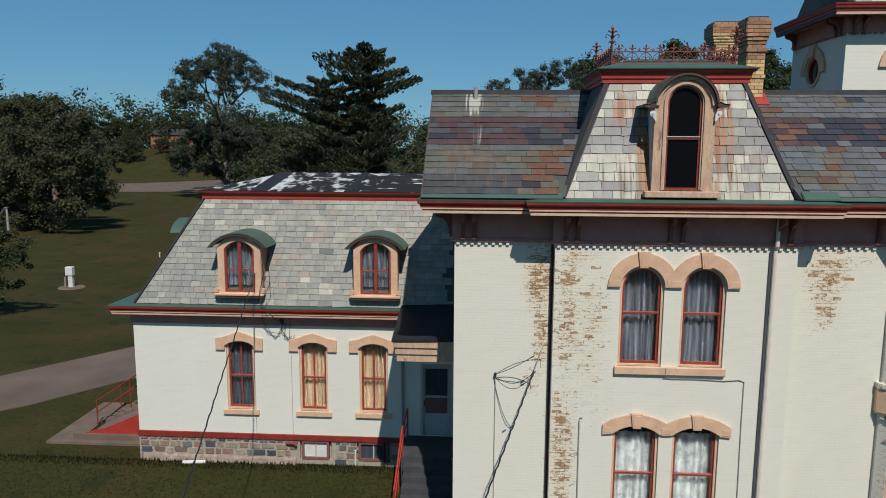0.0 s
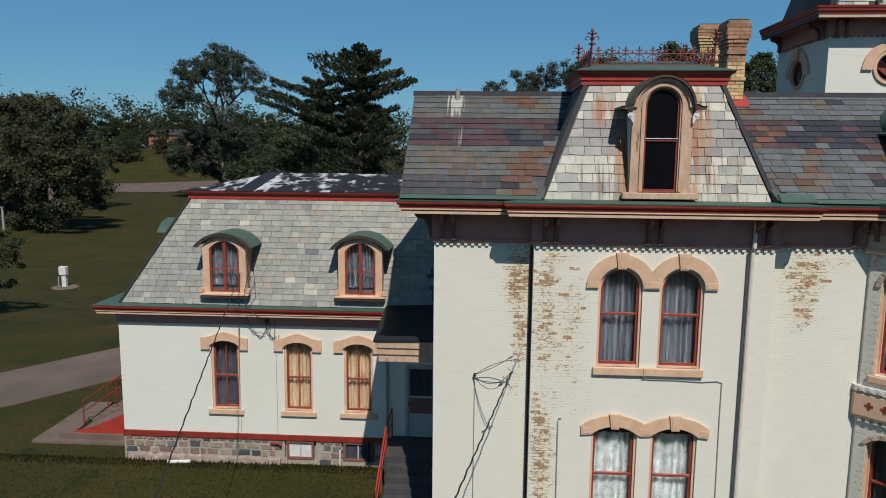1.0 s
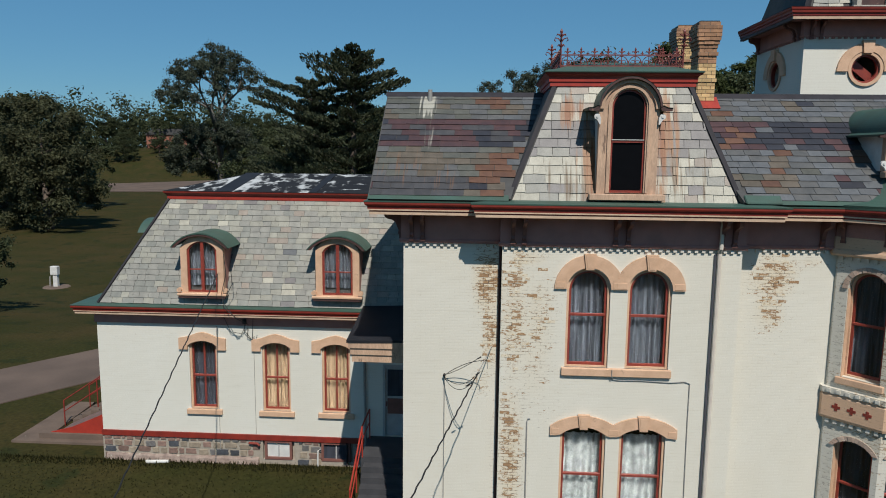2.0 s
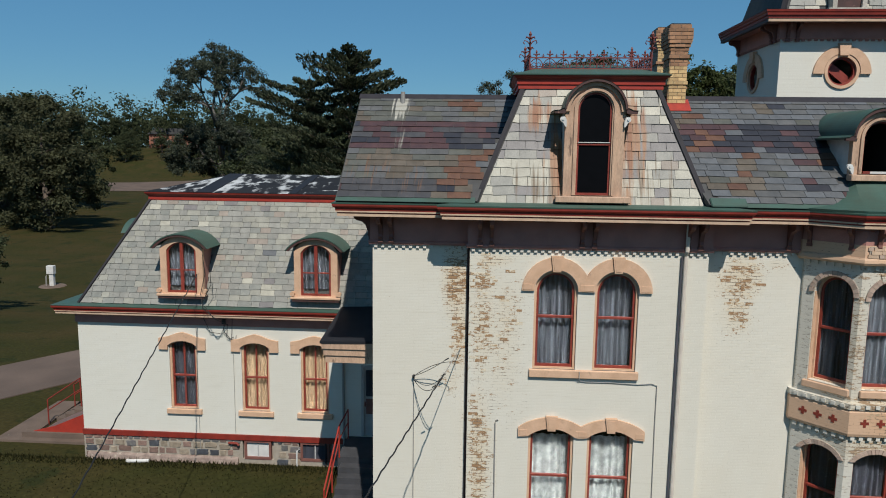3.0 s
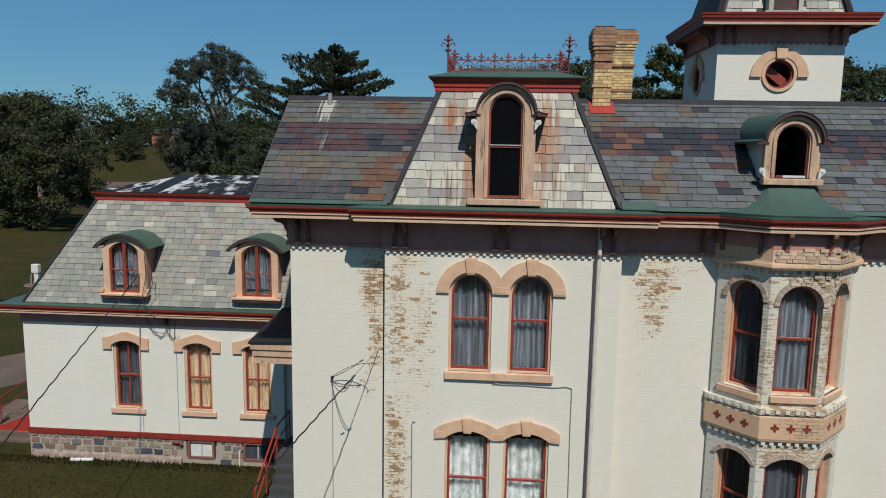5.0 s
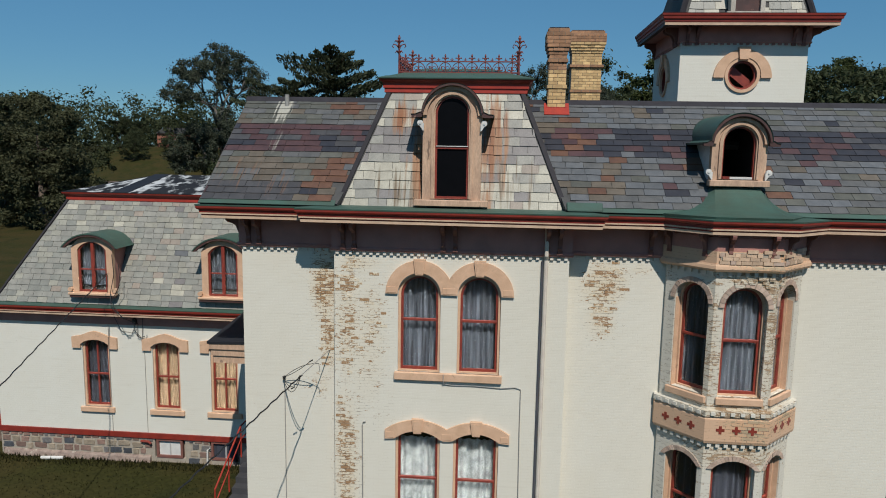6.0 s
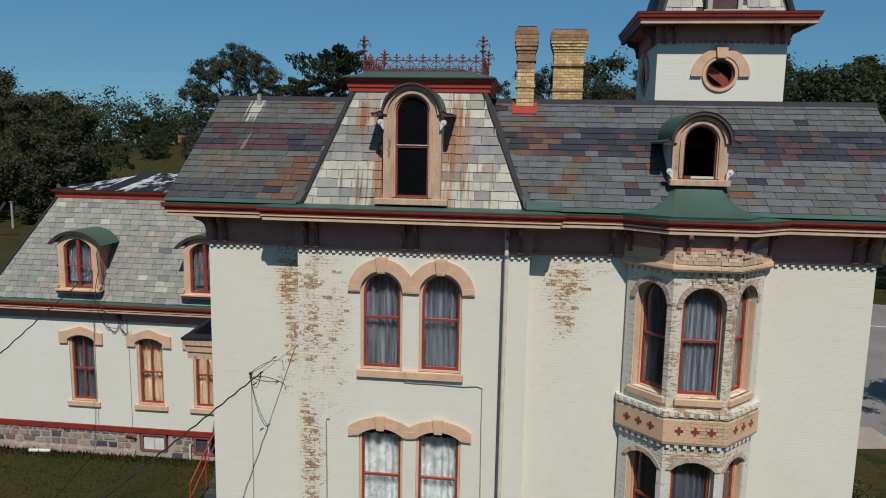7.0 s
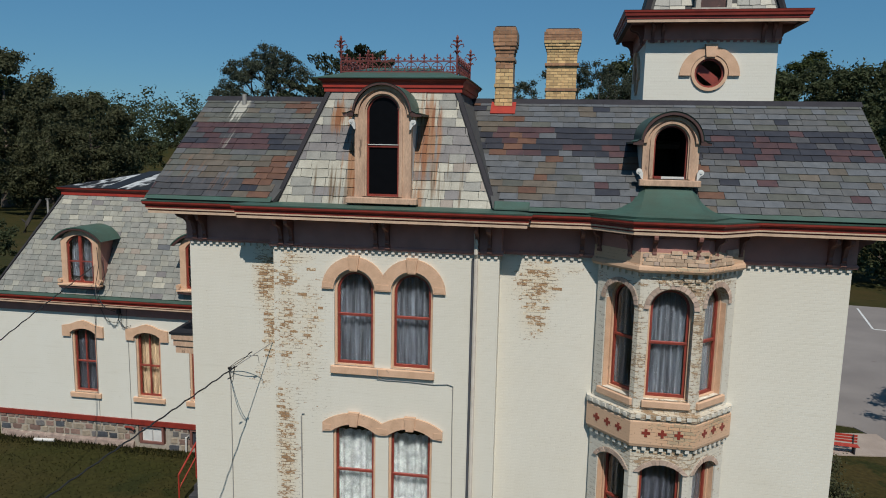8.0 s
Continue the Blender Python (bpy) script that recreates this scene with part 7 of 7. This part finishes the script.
def pine_tree(h, spread, seed):
    rng = random.Random(seed)
    t = thing("pine_tree", "tall dark white pine with tiered spreading boughs", "tree")
    tr_, cr = bmesh.new(), bmesh.new()
    tube(tr_, [(0, 0, -0.3), (0, 0, h * 0.4), (0.2, 0, h * 0.75), (0.1, 0, h * 0.98)], [0.45, 0.34, 0.18, 0.04], 8)
    z = h * 0.10
    while z < h * 0.97:
        u = z / h
        prof = spread * (0.85 + 0.5 * u if u < 0.3 else max(0.14, 1 - ((u - 0.3) / 0.72) ** 2.8))
        n = rng.randint(4, 6)
        a0 = rng.random() * 6.28
        for i in range(n):
            a = a0 + i * 6.28 / n + rng.uniform(-0.35, 0.35)
            ln = max(0.9, prof * rng.uniform(0.38, 1.0) * (1.12 if rng.random() < 0.25 else 0.9))
            d = Vector((math.cos(a), math.sin(a), 0))
            rise = rng.uniform(0.0, 0.22) + 0.25 * u
            p0 = Vector((0, 0, z))
            p1 = p0 + d * ln * 0.55 + Vector((0, 0, ln * (rise - 0.06)))
            p2 = p0 + d * ln + Vector((0, 0, ln * (rise + 0.08)))
            tube(tr_, [p0, p1, p2], [0.09, 0.06, 0.02], 5)
            side = Vector((-d.y, d.x, 0))
            m = int(60 + 105 * ln)
            for k in range(m):
                s = rng.uniform(0.22, 1.04)
                w = ln * 0.27 * (1.15 - abs(s - 0.6)) * rng.uniform(-1, 1)
                c = (p0.lerp(p1, s / 0.55) if s < 0.55 else p1.lerp(p2, (s - 0.55) / 0.45)) + side * w + Vector((0, 0, rng.gauss(0.10, 0.13) - abs(w) * 0.10))
                up = (d * rng.uniform(0.2, 0.9) + side * rng.uniform(-0.7, 0.7) + Vector((0, 0, rng.uniform(0.25, 0.9)))).normalized()
                q = up.orthogonal().normalized()
                q = Matrix.Rotation(rng.random() * 6.28, 3, up) @ q
                L, W = rng.uniform(0.24, 0.46), rng.uniform(0.05, 0.11)
                vs = [cr.verts.new(c + up * L * e + q * W * f_) for e, f_ in ((-0.4, -0.5), (-0.4, 0.5), (0.3, 0.9), (0.6, 0.1), (0.35, -0.9))]
                cr.faces.new(vs)
        z += h * rng.uniform(0.055, 0.085)
    part("trunk", tr_, M_BARK, t, "dark straight trunk", smooth=True)
    part("crown", cr, M_LEAF[3], t, "dark green needle boughs in tiers")
    return t


def at(x, y, s=1.0, rz=0.0, z=None):
    return Matrix.Translation((x, y, GZ - 0.1 + fall(x, y) if z is None else z)) @ Matrix.Rotation(rz, 4, "Z") @ Matrix.Diagonal((s, s, s, 1))


TA = tree("broadleaf_tree", "dense round-crowned tree with dull green leaves on the lawn", 15.8, 7.2, 0.5, 3, M_LEAF[1], 42000, 0.20, base_z=0.08)
TA.matrix_basis = at(-60, 97, 1.19)
TB = open_tree(33.0, 8)
TB.matrix_basis = at(-60.2, 163)
TC = tree("broadleaf_tree", "broad green tree in the far row", 17.0, 8.0, 0.5, 12, M_LEAF[4], 28000, 0.24, base_z=0.08)
TC.matrix_basis = at(-90, 130, 1.15)
TD = tree("broadleaf_tree", "slender green tree in the far row", 19.0, 5.5, 0.4, 15, M_LEAF[0], 22000, 0.24, base_z=0.10)
TD.matrix_basis = at(-125, 284, 1.12)
PINE = pine_tree(20.8, 9.3, 5)
PINE.matrix_basis = at(-11.6, 73, z=GZ - 0.6)
copy_thing(PINE, at(-16.4, 76, 0.95, 2.2))
# further trees, each at its own place: x, y, size, turn
for src, rows in ((TC, ((-112, 150, 1.49, 1.0), (-79, 128, 1.15, 2.0), (-93, 228, 0.36, 2.4), (-99, 226, 0.40, 0.6), (-122, 236, 0.60, 3.6), (-86, 232, 0.44, 4.4), (-25, 92, 0.87, 0.6), (-21, 84, 0.83, 2.2), (-2, 95, 0.98, 3.0), (-120, 105, 1.26, 5.0), (-140, 258, 0.80, 0.4), (-36, 180, 1.03, 1.4),
                        (49, 132, 1.42, 0.3), (44, 146, 1.54, 3.3), (62, 140, 1.54, 1.1), (73, 140, 1.59, 2.9), (58, 130, 1.48, 2.4), (67, 132, 1.48, 4.4), (31, 160, 1.45, 1.9), (78, 134, 1.54, 0.8), (25.3, 28.2, 0.40, 1.0), (35.5, 63, 0.95, 2.2), (53.5, 137, 1.56, 5.0), (21.5, 134, 1.60, 2.0), (-32.2, 42.6, 0.45, 2.0), (-40, 240, 1.38, 0.2), (-121, 280, 0.80, 1.2), (-98, 282, 0.86, 3.0), (-110, 284, 0.90, 5.1), (-134, 284, 0.88, 2.2), (-146, 286, 0.84, 0.9), (-86, 278, 0.86, 4.0), (-115, 248, 0.40, 1.5), (-107, 244, 0.38, 2.8), (-128, 250, 0.46, 4.7), (-101, 250, 0.44, 0.3))),
                  (TD, ((-112, 172, 1.30, 0.5), (-72, 200, 0.94, 1.7), (-45, 200, 1.06, 2.9), (17, 128, 0.98, 0.9), (32.4, 122, 1.46, 0.4), (38.6, 122, 1.22, 3.1), (54, 148, 1.55, 4.0), (72, 150, 1.56, 5.2), (90, 150, 1.56, 1.1), (-128, 160, 1.42, 3.3))),
                  (TB, ((11.5, 122, 0.70, 1.2), (24, 132, 0.60, 2.6), (36, 150, 0.68, 4.0))), (TA, ((-72, 103, 1.20, 2.0), (-88, 112, 1.8, 4.0)))):
    for x, y, s, rz in rows:
        copy_thing(src, at(x, y, s / src.scale.x, rz))


def far_woods():
    rng = random.Random(77)
    cl = []
    for i in range(330):
        a = radians(-64 + 128 * i / 330 + rng.uniform(-0.3, 0.3))
        d = rng.uniform(285, 360)
        h = rng.uniform(17, 25)
        x, y = math.sin(a) * d, math.cos(a) * d
        for k in range(5):
            cl.append((x + rng.uniform(-5, 5), y + rng.uniform(-5, 5), h * (0.08 + 0.2 * k) * rng.uniform(0.9, 1.1) + 0.6 * max(0, fall(x, 280)), rng.uniform(3.0, 5.0)))
    return leafy(cl, 150000, 0.68, 7, squash=0.9)


tagged(leaf_part("woods", far_woods(), M_LEAF[4], label="far belt of dark green woods", kind="stuff"), category="woods")

# ---- lawn furniture and far things ----
pedestal = thing("service_pedestal", "white metal service box on a post in the lawn", "utility box", at(-34, 57.5, 1.1, z=GZ + fall(-34, 57.5)))
part("post", boxes((-0.18, 0.16, -0.14, 0.14, 0, 0.95), bevel=0.02), M_WHITE, pedestal)
part("box", boxes((-0.34, 0.22, -0.2, 0.2, 0.95, 1.62), bevel=0.03), M_WHITE, pedestal, "white metal box")
part("pipe", tube(bmesh.new(), [(-0.45, -0.1, 0.0), (-0.42, -0.1, 0.8), (-0.3, -0.1, 1.0)], 0.05, 8), M_GREYWIRE, pedestal)
bm = bmesh.new()
bmesh.ops.create_cone(bm, segments=20, radius1=1.0, radius2=0.9, depth=0.08, cap_ends=True)
part("pad", bm, M_CONCRETE, pedestal, "worn concrete pad", m=pose(0, 0, 0.02))
pole = thing("lawn_post", "thin grey wooden post on the lawn", "post", pose(-63.1, 90.9, GZ + fall(-63.1, 90.9)))
part("shaft", tube(bmesh.new(), [(0, 0, -0.2), (0, 0, 3.6)], [0.17, 0.14], 8), M_GREYWIRE, pole)
part("cap", boxes((-0.19, 0.19, -0.19, 0.19, 3.6, 3.7)), M_GREYWIRE, pole)
leaner = thing("leaning_trunk", "dark dead tree trunk leaning over the lawn", "tree trunk", pose(-60.2, 82.7, GZ + fall(-60.2, 82.7)))
part("trunk", tube(bmesh.new(), [(0, 0, -0.3), (0.5, 0, 1.1), (1.5, 0, 2.6), (2.7, 0, 4.3)], [0.30, 0.25, 0.22, 0.15], 10), M_DARKWOOD, leaner, smooth=True)
part("branch", tube(bmesh.new(), [(0.5, 0, 1.1), (0.1, -0.1, 1.5), (-0.2, -0.1, 1.7)], [0.14, 0.11, 0.07], 8), M_DARKWOOD, leaner, "broken stub of a branch", smooth=True)
marker = thing("marker_stake", "small white stake in the lawn", "stake", pose(-34.2, 74, GZ + fall(-34.2, 74)))
part("stake", boxes((-0.05, 0.05, -0.05, 0.05, 0, 0.5)), M_WHITE, marker)
part("tip", boxes((-0.07, 0.07, -0.07, 0.07, 0.5, 0.56)), M_WHITE, marker)


def far_house(x, y, w, d, h):
    t = thing("far_building", "low red-brown brick building seen through trees", "building", pose(x, y, GZ + fall(x, y)))
    part("wall", boxes((-w / 2, w / 2, 0, d, 0, h)), M_FARBRICK, t)
    bm = bmesh.new()
    prism(bm, [(-w / 2 - 0.5, h), (w / 2 + 0.5, h), (w / 2 - 3, h + 2.2), (-w / 2 + 3, h + 2.2)], -0.5, d + 0.5)
    part("roof", bm, M_ROOFDECK, t)
    for k in range(int(w / 5)):
        win = part("window", boxes((-w / 2 + 2 + 5 * k, -w / 2 + 3.6 + 5 * k, -0.06, 0.05, 1.2, 2.9)), M_WHITE, t)
        part("pane", boxes((-w / 2 + 2.15 + 5 * k, -w / 2 + 3.45 + 5 * k, -0.08, -0.061, 1.35, 2.75)), M_CURTBLUE, win)


M_FARBRICK = material("far_red_brick", (0.30, 0.12, 0.075), (0.22, 0.09, 0.06), 0.85, scale=2, amount=0.5)
far_house(-108, 262, 37, 9, 5.2)

# car park lines, walk and bench
for pts in ([(27.2, 45.56), (28.6, 51.4)], [(27.2, 45.5), (34, 44.3)], [(30.2, 42.2), (35, 41.3)]):
    strip(pts, 0.12, GZ + 0.045, M_LINE, "road_marking", "worn white parking line", "road marking")
strip([(15.5, 27.1), (18.4, 27.3), (20.6, 27.6)], 1.9, GZ + 0.04, M_WALK, "pavement", "pale concrete walk beside the car park", "pavement")
bench = thing("bench", "bright red slatted bench on the concrete walk", "bench", pose(18.55, 26.6, GZ + 0.04) @ Matrix.Rotation(radians(-6), 4, "Z") @ Matrix.Diagonal((0.7, 0.7, 0.62, 1)))
for k in range(3):
    part("seat_slat", boxes((-0.75, 0.75, -0.22 + 0.14 * k, -0.10 + 0.14 * k, 0.42, 0.46), bevel=0.008), M_BRIGHTRED, bench)
for k in range(3):
    part("back_slat", boxes((-0.75, 0.75, 0.22 + 0.03 * k, 0.26 + 0.03 * k, 0.52 + 0.15 * k, 0.64 + 0.15 * k), bevel=0.008), M_BRIGHTRED, bench)
for x in (-0.55, 0.55):
    part("leg", boxes((x - 0.03, x + 0.03, -0.2, 0.2, 0, 0.42), (x - 0.03, x + 0.03, 0.18, 0.22, 0.4, 0.98)), M_DARKMETAL, bench)


def shrub(x, y, r, seed):
    rng = random.Random(seed)
    t = thing("shrub", "low dark green shrub beside the house wall", "shrub", pose(x, y, GZ), group="shrubs by the house")
    bm = bmesh.new()
    for k in range(5):
        a = k * 1.26
        tube(bm, [(0, 0, -0.1), (math.cos(a) * r * 0.5, math.sin(a) * r * 0.5, r * 0.8)], [0.03, 0.012], 5)
    part("stems", bm, M_BARK, t)
    vf = leafy([(rng.uniform(-0.5, 0.5) * r, rng.uniform(-0.5, 0.5) * r, r * rng.uniform(0.4, 0.8), r * 0.4) for k in range(10)], 3000, 0.05, seed)
    leaf_part("foliage", vf, M_LEAF[1], t, "small dull green leaves")


shrub(16.6, 22.2, 1.0, 1)
shrub(17.0, 24.2, 0.9, 2)
shrub(15.9, 20.4, 1.0, 3)


def grass_tufts():
    """Uneven blades on the lawn nearest the wing."""
    rng = random.Random(50)
    vs, fs = [], []
    for _ in range(9000):
        x, y = rng.uniform(-15, -1.7), 22.0 - 7.5 * rng.random() ** 1.3
        if x < -10 and rng.random() < 0.3:
            y = rng.uniform(16, 22.4)
        h, a = rng.uniform(0.02, 0.06), rng.uniform(0, 6.28)
        if rng.random() < 0.22:
            y, h = 21.98 - 0.45 * rng.random() ** 1.5, rng.uniform(0.04, 0.15)
        c, s = math.cos(a) * 0.02, math.sin(a) * 0.02
        lx, ly = rng.uniform(-0.05, 0.05), rng.uniform(-0.05, 0.05)
        b = len(vs)
        vs += [(x - c, y - s, GZ), (x + c, y + s, GZ), (x + lx, y + ly, GZ + h)]
        fs.append((b, b + 1, b + 2))
    me = bpy.data.meshes.new("grass")
    me.from_pydata(vs, [], fs)
    me.materials.append(leaf_material("grass_blades", (0.035, 0.035, 0.010), 0.5))
    return tagged(new("grass", me), "short uneven lawn grass by the wing", "grass", kind="stuff")


grass_tufts()
# ---- bare bricks where the paint is gone ----


def bare_bricks(wall, y, zones, seed):
    """Single bricks standing a little proud of the painted face, in bond with its courses; zones: x, z, half width, half height, chance."""
    rng = random.Random(seed)
    wi = wall.matrix_basis.inverted() @ INV
    cw, ch = 0.215, 0.072
    spots_taken = set()
    for zx, zz, rx, rz, chance in zones:
        for r in range(int((zz - rz) / ch), int((zz + rz) / ch) + 1):
            off = 0 if r % 2 else cw / 2
            for j in range(int((zx - rx + y + off) / cw), int((zx + rx + y + off) / cw) + 1):
                x, z = (j + 0.5) * cw - off - y, r * ch
                d = math.hypot((x - zx) / rx, (z - zz) / rz)
                if d < 1 and (r, j) not in spots_taken and rng.random() < chance * (1 - d * d):
                    spots_taken.add((r, j))
                    loose_brick(wall, wi @ Matrix.Translation((x, y, z + 0.005)), rng.choice((0.206, 0.206, 0.16, 0.11)), 0.062, 0.004, M_BARE)


bare_bricks(corner_wall, YS, ((2.10, 7.1, 0.24, 0.75, 0.75), (2.16, 5.9, 0.20, 1.0, 0.45), (2.05, 4.9, 0.24, 0.6, 0.30)), 3)
bare_bricks(bay_wall, YB, ((2.78, 7.4, 0.40, 0.6, 0.40), (2.68, 6.1, 0.25, 1.3, 0.50), (2.64, 3.6, 0.22, 1.5, 0.55), (3.3, 6.3, 0.5, 1.4, 0.12)), 5)
bare_bricks(plain_wall, YS, ((8.25, 7.45, 0.55, 0.5, 0.60), (8.15, 6.8, 0.40, 0.6, 0.40)), 7)
# ---- closing ----
lay_slates()
